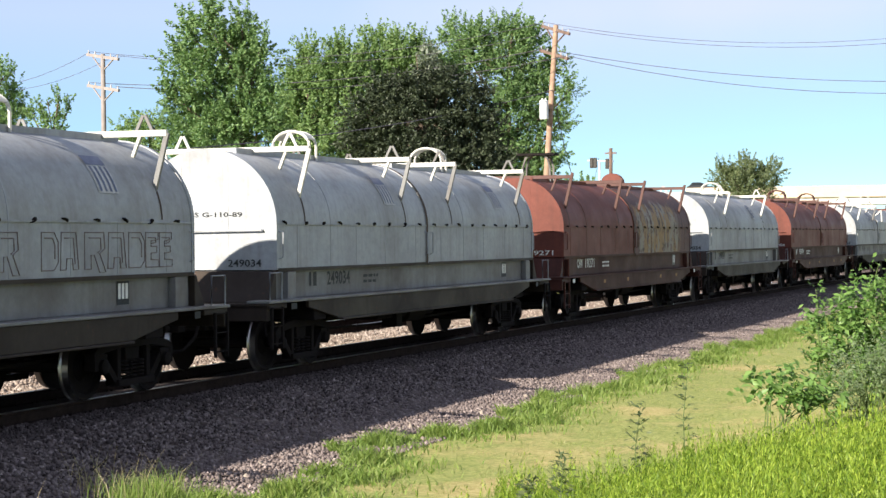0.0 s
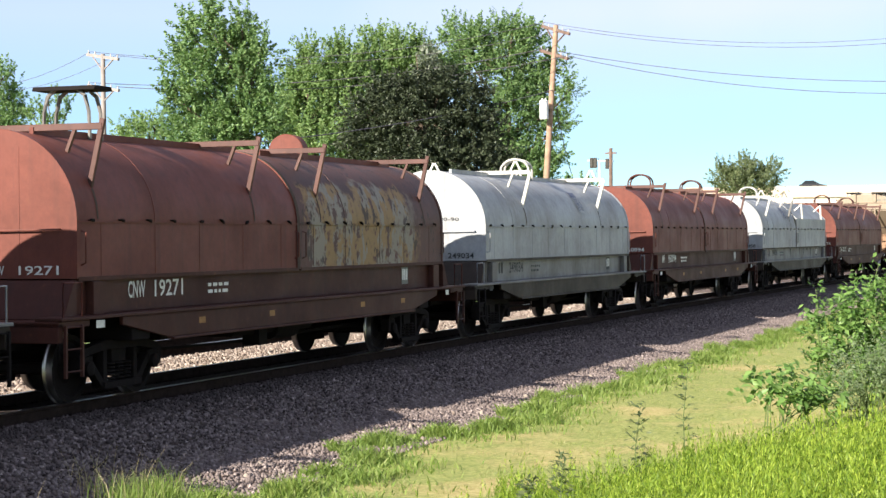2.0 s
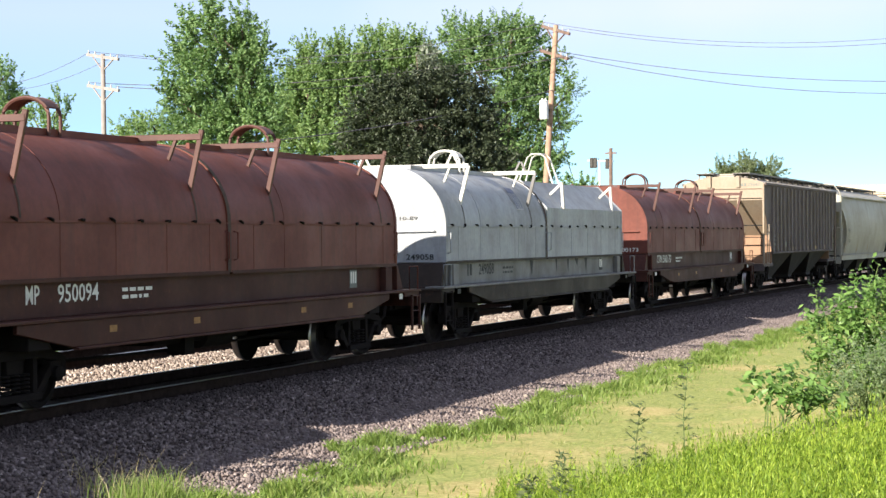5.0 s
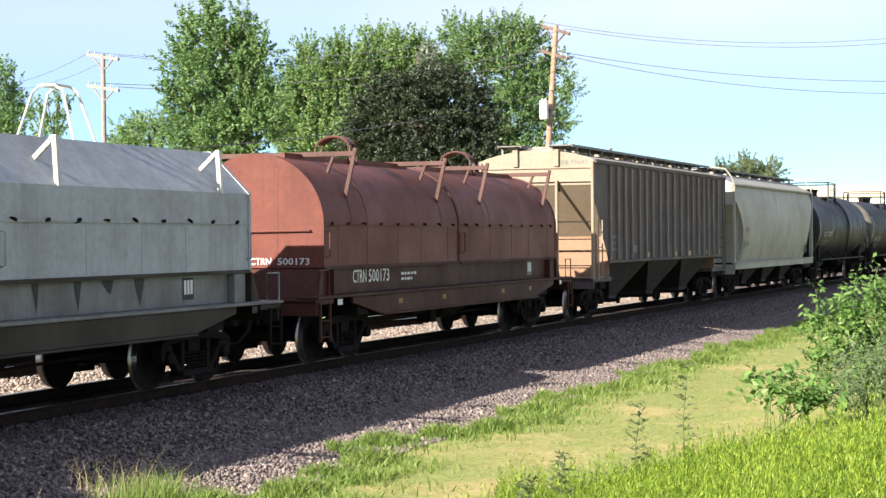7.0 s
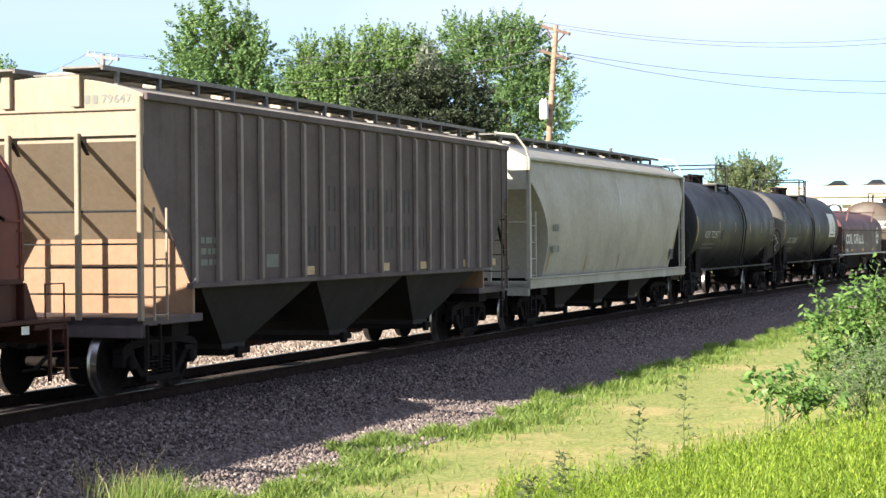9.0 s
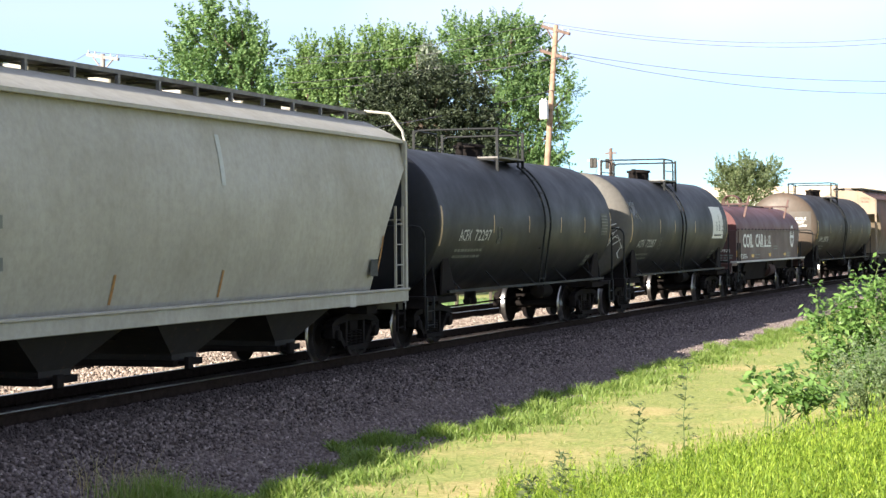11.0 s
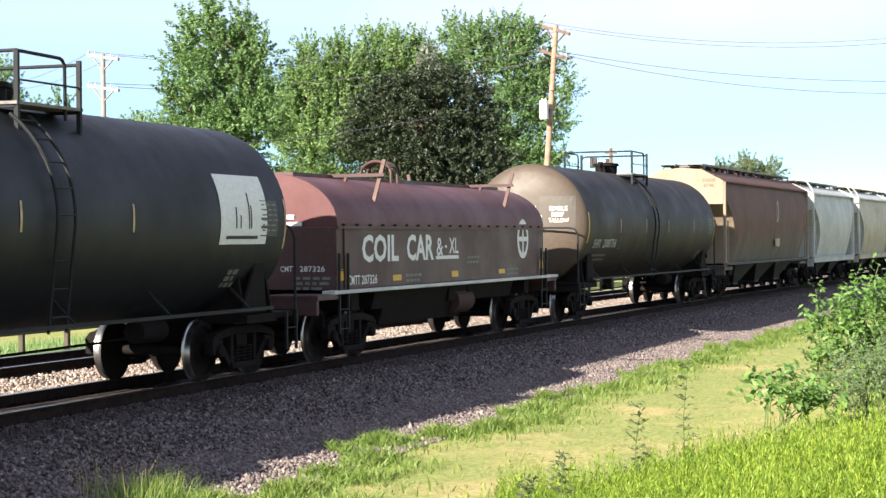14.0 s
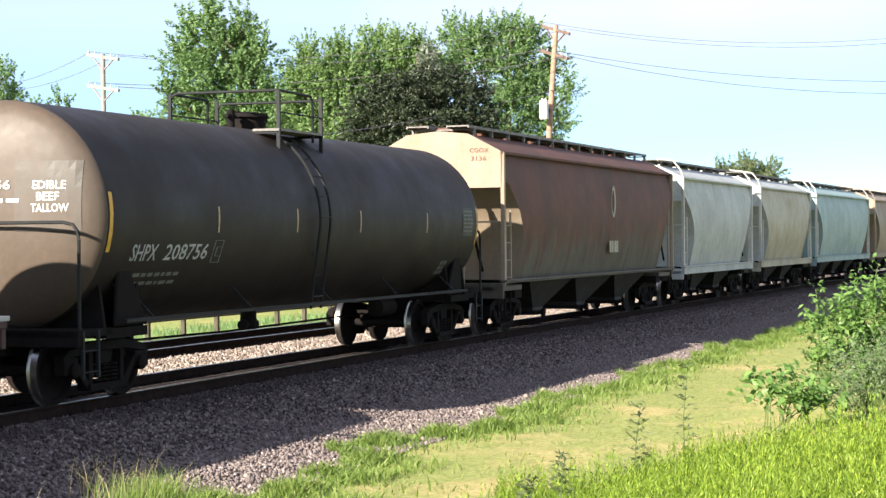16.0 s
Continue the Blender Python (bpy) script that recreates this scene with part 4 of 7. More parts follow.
stones("large_stones", "scattered larger pale stones at the ballast edge", 15, 40, -5.1, -4.2, 60, 0.065, 34, [(0.2, 0.16, 0.14), (0.28, 0.24, 0.2), (0.38, 0.33, 0.28)])


# ---------------------------------------------------------------- grass and weeds
def blades(name, label, S, Lt, height, width, mat, lean, seed, kind="stuff", category="grass"):
    rng = np.random.default_rng(seed)
    n = len(S)
    ang = -KAPPA * np.clip(S, 0, None)
    px, py = np.where(S > 0, np.sin(KAPPA * S) / KAPPA, S) - Lt * np.sin(ang), np.where(S > 0, -(1 - np.cos(KAPPA * S)) / KAPPA, 0) + Lt * np.cos(ang)
    pz = np.interp(Lt, np.array([p[0] for p in PROFILE]), np.array([p[1] for p in PROFILE])) - 0.03
    root = np.stack([px, py, pz], 1)
    d = rng.uniform(0, 2 * math.pi, n)
    out = np.stack([np.cos(d), np.sin(d), np.zeros(n)], 1)
    side = np.stack([-np.sin(d), np.cos(d), np.zeros(n)], 1)
    turn = rng.uniform(-1.2, 1.2, (n, 1))
    side = side * np.cos(turn) + out * np.sin(turn)
    h, w, le = height[:, None], width[:, None], (lean * rng.uniform(0.2, 1.4, n))[:, None]
    up = np.array([0, 0, 1.0])
    mid = root + up * h * 0.55 + out * h * le * 0.3
    tip = root + up * h + out * h * le
    v = np.stack([root - side * w / 2, root + side * w / 2, mid + side * w * 0.42, mid - side * w * 0.42, tip], 1).reshape(-1, 3)
    i = np.arange(n) * 5
    f = np.concatenate([np.stack([i, i + 1, i + 2], 1), np.stack([i, i + 2, i + 3], 1), np.stack([i + 3, i + 2, i + 4], 1)])
    return tagged(new(name, fast_mesh(name, v, f, mat)), label, category, kind=kind)


def edge_wave(S):
    return 0.28 * np.sin(S * 0.9) + 0.2 * np.sin(S * 2.3 + 1.0) + 0.12 * np.sin(S * 5.1 + 2.0)


rng = np.random.default_rng(40)
S = 15 + 75 * rng.random(66000) ** 1.5
Lt = -5.0 + edge_wave(S) * 0.6 + 0.5 * np.exp(-((S - 22.6) / 1.5) ** 2) - np.abs(rng.normal(size=S.size)) * 0.5
clump = 0.5 + 0.5 * np.sin(S * 3.1 + Lt * 2.0) * np.sin(S * 1.3 - Lt * 4.0)
blades("verge_grass", "long fresh green grass along the ballast edge", S, Lt, (0.04 + 0.19 * clump ** 1.5) * rng.uniform(0.5, 1.3, S.size), rng.uniform(0.01, 0.028, S.size), GRASS, 0.75, 41)
S = 14 + 95 * rng.random(130000) ** 1.6
Lt = rng.uniform(-9.9, -5.0, S.size)
blades("lawn_grass", "short mown grass with dry yellow patches", S, Lt, rng.uniform(0.02, 0.07, S.size) * (0.8 + 0.5 * np.sin(S * 4.1 + 2 * np.sin(Lt * 3.3)) * np.sin(Lt * 5.7)), rng.uniform(0.006, 0.014, S.size), LAWN, 0.9, 42)
S, Lt = rng.normal(17.0, 0.3, 900), rng.normal(-4.45, 0.25, 900)
blades("grass_tuft", "tall tuft of grass at the ballast edge", S, Lt, rng.uniform(0.12, 0.38, 900), rng.uniform(0.006, 0.012, 900), GRASS, 0.55, 43)
S, Lt = rng.normal(17.2, 0.5, 110), rng.normal(-4.0, 0.3, 110)
blades("dry_grass_tuft", "dry straw stalks at the ballast edge", S, Lt, rng.uniform(0.25, 0.5, 110), rng.uniform(0.004, 0.008, 110), STRAW, 0.6, 44)
S = 30 + 45 * rng.random(14000)
Lt = rng.uniform(8.2, 13.0, S.size)
blades("far_grass", "rough grass beyond the second track", S, Lt, rng.uniform(0.1, 0.3, S.size), rng.uniform(0.01, 0.03, S.size), LEAF_MID, 0.5, 45)


def weeds(name, label, X, Y, height, mat, seed, per=24, leaf=0.075, wide=0.013, up=1.5):
    """Upright stems, each set with narrow leaves that point up and out."""
    rng = np.random.default_rng(seed)
    n = len(X)
    z = np.interp(Y, np.array([p[0] for p in PROFILE]), np.array([p[1] for p in PROFILE])) - 0.02
    lean = rng.normal(size=(n, 2)) * 0.12
    u = (np.arange(per) + rng.random((n, per))) / per
    a = np.arange(per)[None] * 2.4 + rng.uniform(0, 6.28, (n, 1))
    out = np.stack([np.cos(a), np.sin(a), np.zeros_like(a)], -1)
    h = height[:, None]
    pos = np.stack([X[:, None] + lean[:, :1] * h * u, Y[:, None] + lean[:, 1:] * h * u, z[:, None] + h * (0.12 + 0.88 * u)], -1)
    al = unit(out * (1.1 - 0.7 * u[..., None]) + np.array([0, 0, up]))
    L = leaf * (1.15 - 0.5 * u) * rng.uniform(0.7, 1.2, u.shape)
    c = pos + al * L[..., None] * 0.5
    nn = unit(np.cross(al, np.cross(np.broadcast_to(np.array([0, 0, 1.0]), al.shape), al)) + rng.normal(size=al.shape) * 0.3)
    me = leaves_mesh(name, c.reshape(-1, 3), nn.reshape(-1, 3), al.reshape(-1, 3), L.ravel(), (L * wide / leaf).ravel(), mat)
    return tagged(new(name, me), label, "weeds", kind="stuff")


rng = np.random.default_rng(50)
n = 7000
X = rng.uniform(11.5, 20.3, n)
Y = rng.uniform(-12.9, -8.0, n)
keep = Y < -8.15 - np.clip((X - 17.6), 0, 9) * 0.55 + 0.25 * np.sin(X * 2.2) + 0.15 * np.sin(X * 5.3)
X, Y = X[keep], Y[keep]
tuft = 0.5 + 0.5 * np.sin(X * 7.3 + 2.0 * np.sin(Y * 3.1)) * np.sin(Y * 8.7 + 1.7 * np.sin(X * 2.3))
weeds("weed_patch", "dense patch of lime-green leafy weeds", X, Y, (0.17 + 0.34 * tuft) * rng.uniform(0.65, 1.2, X.size), LEAF_LIME, 51)


def shrub(label, x, y, z0, lobes, twigs, per, leaf, wide, mat, seed, stems=14, category="shrub", reach=0.28):
    """Stems from one root to a loose mass of leafy twigs in several lobes of (dx, dy, z, radius, half height)."""
    rng = np.random.default_rng(seed)
    t = thing("shrub", label, category, m=pose(x, y, z0))
    sh = Shape()
    cen, nor, alo = [], [], []
    vol = np.array([l[3] ** 2 * l[4] for l in lobes])
    for (dx, dy, zc, r, hh), share in zip(lobes, vol / vol.sum()):
        m = max(3, int(twigs * share))
        d = unit(rng.normal(size=(m, 3)))
        rad = 0.35 + 0.65 * rng.random((m, 1)) ** 0.5
        pos = np.array([dx, dy, zc]) + d * rad * np.array([r, r, hh])
        pos[:, 2] = np.maximum(pos[:, 2], 0.08)
        for k in range(min(m, max(2, int(stems * share)))):
            root = np.array([dx * 0.4, dy * 0.4, 0.0]) + rng.normal(size=3) * np.array([0.06, 0.06, 0])
            mid = root * 0.5 + pos[k] * 0.5 + np.array([0, 0, 0.1 * zc])
            sh.tube([tuple(root), tuple(mid), tuple(pos[k])], 0.011, 5, r2=0.004)
        ax = unit(d * 0.7 + np.array([0, 0, 0.55]) + rng.normal(size=(m, 3)) * 0.35)
        u = (np.arange(per) + 0.5) / per
        p = pos[:, None] + ax[:, None] * reach * (u[None, :, None] - 0.4)
        out = unit(rng.normal(size=(m, per, 3)) + ax[:, None] * 0.4)
        L = leaf * (0.6 + 0.5 * rng.random((m, per, 1)))
        cen.append((p + out * L * 0.5).reshape(-1, 3))
        alo.append((out - np.array([0, 0, 0.35])).reshape(-1, 3))
        nor.append(unit(rng.normal(size=(m, per, 3)) * 0.45 + np.array([-0.3, -0.3, 0.9])).reshape(-1, 3))
    cen, nor, alo = map(np.concatenate, (cen, nor, alo))
    L = leaf * rng.uniform(0.65, 1.25, len(cen))
    part("stem_work", sh, STEM, t, "thin green stems")
    part("foliage", leaves_mesh("foliage", cen, nor, unit(alo), L, L * wide, mat), None, t, kind="stuff")
    return t


def weed_stalk(x, y, z0, hgt, seed, leaf=0.12):
    """One upright stalk with whorls of narrow leaves."""
    rng = np.random.default_rng(seed)
    t = thing("weed", "lone leafy weed stalk standing in the lawn", "weed", m=pose(x, y, z0))
    sh = Shape().tube([(0, 0, 0), (0.02, 0.03, hgt * 0.5), (0.01, -0.03, hgt)], 0.008, 5, r2=0.003)
    cen, nor, alo = [], [], []
    for k in range(9):
        z = hgt * (0.22 + 0.78 * k / 8)
        for j in range(13):
            a = rng.uniform(0, 6.28)
            out = np.array([math.cos(a), math.sin(a), rng.uniform(-0.1, 0.7)])
            out /= np.linalg.norm(out)
            r = rng.uniform(0.01, 0.17) * (1.2 - 0.6 * k / 8)
            cen.append(np.array([0.0, 0.0, z]) + out * r)
            alo.append(out)
            nor.append(unit(rng.normal(size=3) * 0.4 + np.array([-0.2, -0.2, 0.9])))
            if j < 2:
                sh.tube([(np.interp(z, [0, hgt * 0.5, hgt], [0, 0.02, 0.01]), np.interp(z, [0, hgt * 0.5, hgt], [0, 0.03, -0.03]), z - 0.02), tuple(cen[-1])], 0.004, 4)
    L = leaf * rng.uniform(0.7, 1.2, len(cen))
    part("stalk", sh, STEM, t)
    part("foliage", leaves_mesh("foliage", np.array(cen), np.array(nor), np.array(alo), L, L * 0.36, LEAF_OLIVE), None, t, kind="stuff")


shrub("bushy light-green shrub beside the lawn", 25.9, -11.2, -0.25, [(0.0, 0.7, 1.0, 0.5, 0.5), (-0.1, 0.15, 1.3, 0.6, 0.52), (0.1, -0.6, 1.42, 0.75, 0.6), (0, 0.5, 0.55, 0.62, 0.45), (0, -0.5, 0.7, 0.9, 0.6), (0, -1.5, 1.4, 0.8, 0.7)],
      1500, 9, 0.115, 0.4, LEAF_BUSH, 60, 60)
shrub("fine-leaved grey-green shrub in front of a larger one", 23.9, -11.15, -0.2, [(0, 0.1, 0.6, 0.42, 0.42), (0.1, -0.5, 0.7, 0.55, 0.5), (0, 0.4, 0.35, 0.35, 0.3)], 620, 10, 0.055, 0.32, LEAF_SAGE, 61, 60)
shrub("broad-leaved seedling beside the weeds", 23.3, -10.0, -0.33, [(0, 0.22, 0.5, 0.24, 0.24), (0, -0.2, 0.5, 0.34, 0.3), (0, -0.6, 0.4, 0.3, 0.26)], 110, 5, 0.125, 0.6, LEAF_BUSH, 62, 18, reach=0.2)
shrub("slender shoot with a few bright leaves", 25.7, -10.4, -0.25, [(0, 0.1, 1.55, 0.14, 0.22), (0, -0.35, 1.78, 0.10, 0.25), (0, -0.8, 1.85, 0.2, 0.25)], 16, 5, 0.095, 0.5, LEAF_BUSH, 63, 6)
for x, y, z, hgt, sd in ((20.5, -9.4, -0.52, 1.18, 64), (18.5, -9.29, -0.5, 0.9, 65), (16.2, -9.1, -0.48, 0.62, 66), (15.4, -9.0, -0.48, 0.5, 68)):
    weed_stalk(x, y, z, hgt, sd, 0.075)

# ---------------------------------------------------------------- lettering
def letter_meshes(words):
    """Meshes of words in the built-in font, one unit high, lying in the plane of x and y."""
    made, out = [], {}
    for w in words:
        cu = bpy.data.curves.new("word", "FONT")
        cu.body, cu.resolution_u = w, 2
        cu.offset = 0.03 if w in ("COIL", "CAR") else 0.012
        made.append((w, cu, new("word", cu)))
    dg = bpy.context.evaluated_depsgraph_get()
    dg.update()
    for w, cu, ob in made:
        me = bpy.data.meshes.new_from_object(ob.evaluated_get(dg))
        co = np.empty(len(me.vertices) * 3)
        me.vertices.foreach_get("co", co)
        co = co.reshape(-1, 3)
        lo, hi = co[:, :2].min(0), co[:, :2].max(0)
        co[:, :2] = (co[:, :2] - lo) / (hi - lo)
        out[w] = (co[:, :2].copy(), [tuple(p.vertices) for p in me.polygons])
        bpy.data.objects.remove(ob)
        bpy.data.curves.remove(cu)
        bpy.data.meshes.remove(me)
    return out


WORDS = letter_meshes(["COIL", "CAR", "&", "XL", "EDIBLE", "BEEF", "TALLOW", "249034", "249058", "19271", "500173", "287326", "208756", "72297", "72287", "950094",
                       "79647", "3136", "CNW", "CTRN", "CMTT", "SHPX", "ACFX", "MP", "CGOX", "CLASS G-110-89", "CLASS G-80-90"])


def word_on(parent, word, where, w, hgt, mat, name="lettering", label="", slant=0.0):
    """Letters laid on a surface: where(u, v) gives the place u across and v up, in metres."""
    co, faces = WORDS[word]
    sh = Shape().add([where(u * w + slant * v * hgt, v * hgt) for u, v in co], faces)
    me = bpy.data.meshes.new(name)
    me.from_pydata(sh.v, [], sh.f)
    me.materials.append(mat)
    return part(name, me, None, parent, label)


def on_side(x, y, z):
    """On a flat wall that faces the viewer's side (-y)."""
    return lambda u, v: (x + u, y, z + v)


def on_end(x, y, z):
    """On a flat wall that faces forward (-x)."""
    return lambda u, v: (x, y - u, z + v)


def on_tank(x, z, r, zc):
    """On the near flank of a lying cylinder with its axis at height zc."""
    a0 = math.asin(max(-1, min(1, (z - zc) / r)))
    return lambda u, v: (x + u, -r * math.cos(a0 + v / r), zc + r * math.sin(a0 + v / r))


def bar_on(parent, where, w, hgt, mat, name="marking", label="", steps=4):
    """A plain painted patch laid on a surface."""
    n = steps
    v = [where(w * i, hgt * j / n) for j in range(n + 1) for i in (0, 1)]
    me = bpy.data.meshes.new(name)
    me.from_pydata(v, [], [(2 * j, 2 * j + 1, 2 * j + 3, 2 * j + 2) for j in range(n)])
    me.materials.append(mat)
    return part(name, me, None, parent, label)


def small_print(parent, where_at, rows, mat, height=0.06, gap=0.11, seed=1):
    """Lines of writing too small to read: short bars."""
    rnd = random.Random(seed)
    for k, length in enumerate(rows):
        u = 0.0
        sh = Shape()
        while u < length:
            w = rnd.uniform(0.08, 0.2)
            sh.add([where_at(u, -k * gap), where_at(u + w, -k * gap), where_at(u + w, -k * gap + height), where_at(u, -k * gap + height)], [(0, 1, 2, 3)])
            u += w + 0.05
        me = bpy.data.meshes.new("small_writing")
        me.from_pydata(sh.v, [], sh.f)
        me.materials.append(mat)
        part("small_writing", me, None, parent, kind="stuff")


# ---------------------------------------------------------------- running gear
def wheelset_mesh():
    sh = Shape()
    for sd in (-1, 1):
        g = sd * 0.7175
        # back of flange, flange, tread, rim face, dished plate, hub
        sh.disc_y(0, 0, [(g - sd * 0.03, 0.40), (g - sd * 0.03, 0.475), (g - sd * 0.005, 0.485), (g + sd * 0.012, 0.462), (g + sd * 0.105, 0.455), (g + sd * 0.112, 0.445),
                         (g + sd * 0.112, 0.385), (g + sd * 0.06, 0.36), (g + sd * 0.035, 0.20), (g + sd * 0.10, 0.13), (g + sd * 0.10, 0.09)], 36)
        n = 36
        base = len(sh.f)
        for ring in (1, 2, 3):
            lo = base - 2 - 10 * n + ring * n
            for i in range(lo, lo + n):
                sh.m[i] = 1
        sh.disc_y(0, 0, [(sd * 0.95, 0.10), (sd * 1.14, 0.10), (sd * 1.16, 0.07)], 14)
    sh.disc_y(0, 0, [(-1.12, 0.075), (1.12, 0.075)], 12)
    return sh.mesh("wheelset", [IRON, STEEL], 35)


def side_frame_mesh():
    """Cast side frame seen from the side: arched top, drop centre, two windows."""
    sh = Shape()
    top = [(-1.12, 0.60), (-0.45, 0.68), (0.45, 0.68), (1.12, 0.60), (1.12, 0.64), (1.0, 0.72), (0.45, 0.81), (-0.45, 0.81), (-1.0, 0.72), (-1.12, 0.64)]
    sh.prism_y(top, -0.08, 0.08)
    for sx in (-1, 1):
        sh.prism_y([(sx * 0.98, 0.62), (sx * 0.80, 0.62), (sx * 0.38, 0.20), (sx * 0.50, 0.18)], -0.06, 0.06)
        sh.prism_y([(sx * 0.36, 0.22), (sx * 0.46, 0.22), (sx * 0.46, 0.72), (sx * 0.36, 0.72)], -0.06, 0.06)
        sh.prism_y([(sx * 0.74, 0.62), (sx * 0.80, 0.42), (sx * 0.98, 0.42), (sx * 1.04, 0.62)], -0.07, 0.07)
        sh.box(sx * 1.06 - 0.05, sx * 1.06 + 0.05, -0.08, 0.08, 0.40, 0.62)
    sh.box(-0.5, 0.5, -0.11, 0.11, 0.16, 0.25)
    for x in (-0.22, 0.0, 0.22):
        sh.disc_y(x, 0.35, [(-0.01, 0.01), (0.01, 0.01)], 4)
        for k in range(5):
            z = 0.27 + k * 0.05
            sh.tube([(x, 0.0, z), (x, 0.0, z + 0.03)], 0.085, 10)
    return sh.mesh("side_frame", IRON, 0, 0.012)


def truck_shape():
    sh = Shape()
    sh.prism_y([(-0.18, 0.5), (0.18, 0.5), (0.2, 0.72), (-0.2, 0.72)], -1.05, 1.05)
    sh.box(-0.3, 0.3, -0.3, 0.3, 0.72, 0.80)
    for sx in (-1, 1):
        sh.beam((sx * 0.40, -0.72, 0.40), (sx * 0.40, 0.72, 0.40), 0.09, 0.14)
        sh.box(sx * 0.40 - 0.05, sx * 0.40 + 0.05, -0.80, -0.66, 0.30, 0.62)
        sh.box(sx * 0.40 - 0.05, sx * 0.40 + 0.05, 0.66, 0.80, 0.30, 0.62)
    return sh.mesh("truck", IRON, 0, 0.01)


WHEELSET, SIDE_FRAME, TRUCK = wheelset_mesh(), side_frame_mesh(), truck_shape()
WHEELS = []          # (wheelset, its place along the truck)


def add_trucks(car, xs, axle=0.889):
    for x in xs:
        tr = part("truck", TRUCK, None, car, "grimy cast-iron freight truck", m=pose(x, 0, 0))
        for sd in (-1, 1):
            part("side_frame", SIDE_FRAME, None, tr, m=pose(0, sd * 1.02, 0, 0, 0, 0 if sd < 0 else 180))
        for ax in (-axle, axle):
            w = part("wheelset", WHEELSET, None, tr, "steel wheelset with bright worn treads", m=pose(ax, 0, 0.457))
            WHEELS.append((w, ax))


def coupler_mesh():
    sh = Shape()
    sh.box(-0.2, 0.75, -0.09, 0.09, 0.78, 0.95)
    sh.prism_y([(-0.2, 0.70), (-0.42, 0.70), (-0.42, 1.03), (-0.2, 1.03)], -0.17, 0.10)
    sh.prism_y([(-0.38, 0.74), (-0.52, 0.74), (-0.52, 0.99), (-0.38, 0.99)], -0.02, 0.16)
    sh.box(0.3, 0.75, -0.26, 0.26, 0.70, 1.04)
    sh.tube([(0.1, -0.25, 0.8), (-0.1, -0.3, 0.62), (-0.35, -0.22, 0.42), (-0.45, -0.1, 0.40)], 0.03, 6)
    sh.tube([(0.35, -1.3, 0.86), (0.35, -0.2, 0.86), (0.0, -0.1, 1.0)], 0.016, 5)
    sh.tube([(0.35, -1.3, 0.86), (0.30, -1.34, 0.62)], 0.016, 5)
    return sh.mesh("coupler", IRON, 0, 0.012)


COUPLER = coupler_mesh()


def add_couplers(car, half):
    """half: from the car's middle to its coupler's pulling face."""
    part("coupler", COUPLER, None, car, "rusty knuckle coupler with air hose", m=pose(-half + 0.45, 0, 0))
    part("coupler", COUPLER, None, car, "rusty knuckle coupler with air hose", m=pose(half - 0.45, 0, 0, 0, 0, 180))


def ladder(parent, x, y, z0, z1, mat, wide=0.42, axis="x", step=0.38, r=0.012, name="ladder", stile=0.04):
    sh = Shape()
    dx, dy = (wide / 2, 0) if axis == "x" else (0, wide / 2)
    for s in (-1, 1):
        sh.beam((x + s * dx, y + s * dy, z0), (x + s * dx, y + s * dy, z1), stile, stile)
    z = z0 + 0.08
    while z < z1:
        sh.tube([(x - dx, y - dy, z), (x + dx, y + dy, z)], r, 6)
        z += step
    return part(name, sh, mat, parent)


def grab(parent, pts, mat, r=0.014, name="grab_iron"):
    return part(name, Shape().tube(pts, r, 6), mat, parent, smooth=60)


def brake_wheel(parent, x, y, z, mat, r=0.28):
    sh = Shape()
    ring = [(x, y + r * math.cos(a), z + r * math.sin(a)) for a in np.linspace(0, 2 * math.pi, 21)]
    sh.tube(ring, 0.018, 6)
    for k in range(5):
        a = 2 * math.pi * k / 5
        sh.tube([(x, y, z), (x, y + r * math.cos(a), z + r * math.sin(a))], 0.014, 5)
    sh.box(x, x + 0.14, y - 0.1, y + 0.1, z - 0.16, z + 0.12)
    return part("brake_wheel", sh, mat, parent, "hand brake wheel on its gear box")


# ---------------------------------------------------------------- coil cars
HOOD_R, HOOD_TOP = 1.27, 3.62
def hood_profile(r=HOOD_R, z0=1.66, zc=2.40, top=HOOD_TOP, angular=False, grow=0.0):
    if angular:
        pr = [(-r, z0), (-r, 2.86), (-0.62, 3.52), (0.62, 3.52), (r, 2.86), (r, z0)]
    else:
        k = (top - zc) / r
        pr = [(-r, z0)] + [(-r * math.cos(a), zc + k * r * math.sin(a)) for a in np.linspace(0, math.pi, 33)] + [(r, z0)]
    if grow:
        pr = [(y * (1 + grow / r), z if z <= z0 else z0 + (z - z0) * (1 + grow / (top - z0))) for y, z in pr]
    return pr


CLIP_RND = random.Random(77)
CLIP = Shape().box(-0.035, 0.035, -0.005, 0.035, -0.012, 0.03).box(0.01, 0.09, -0.005, 0.05, 0.0, 0.018).mesh("clip", IRON, 0, 0.004)


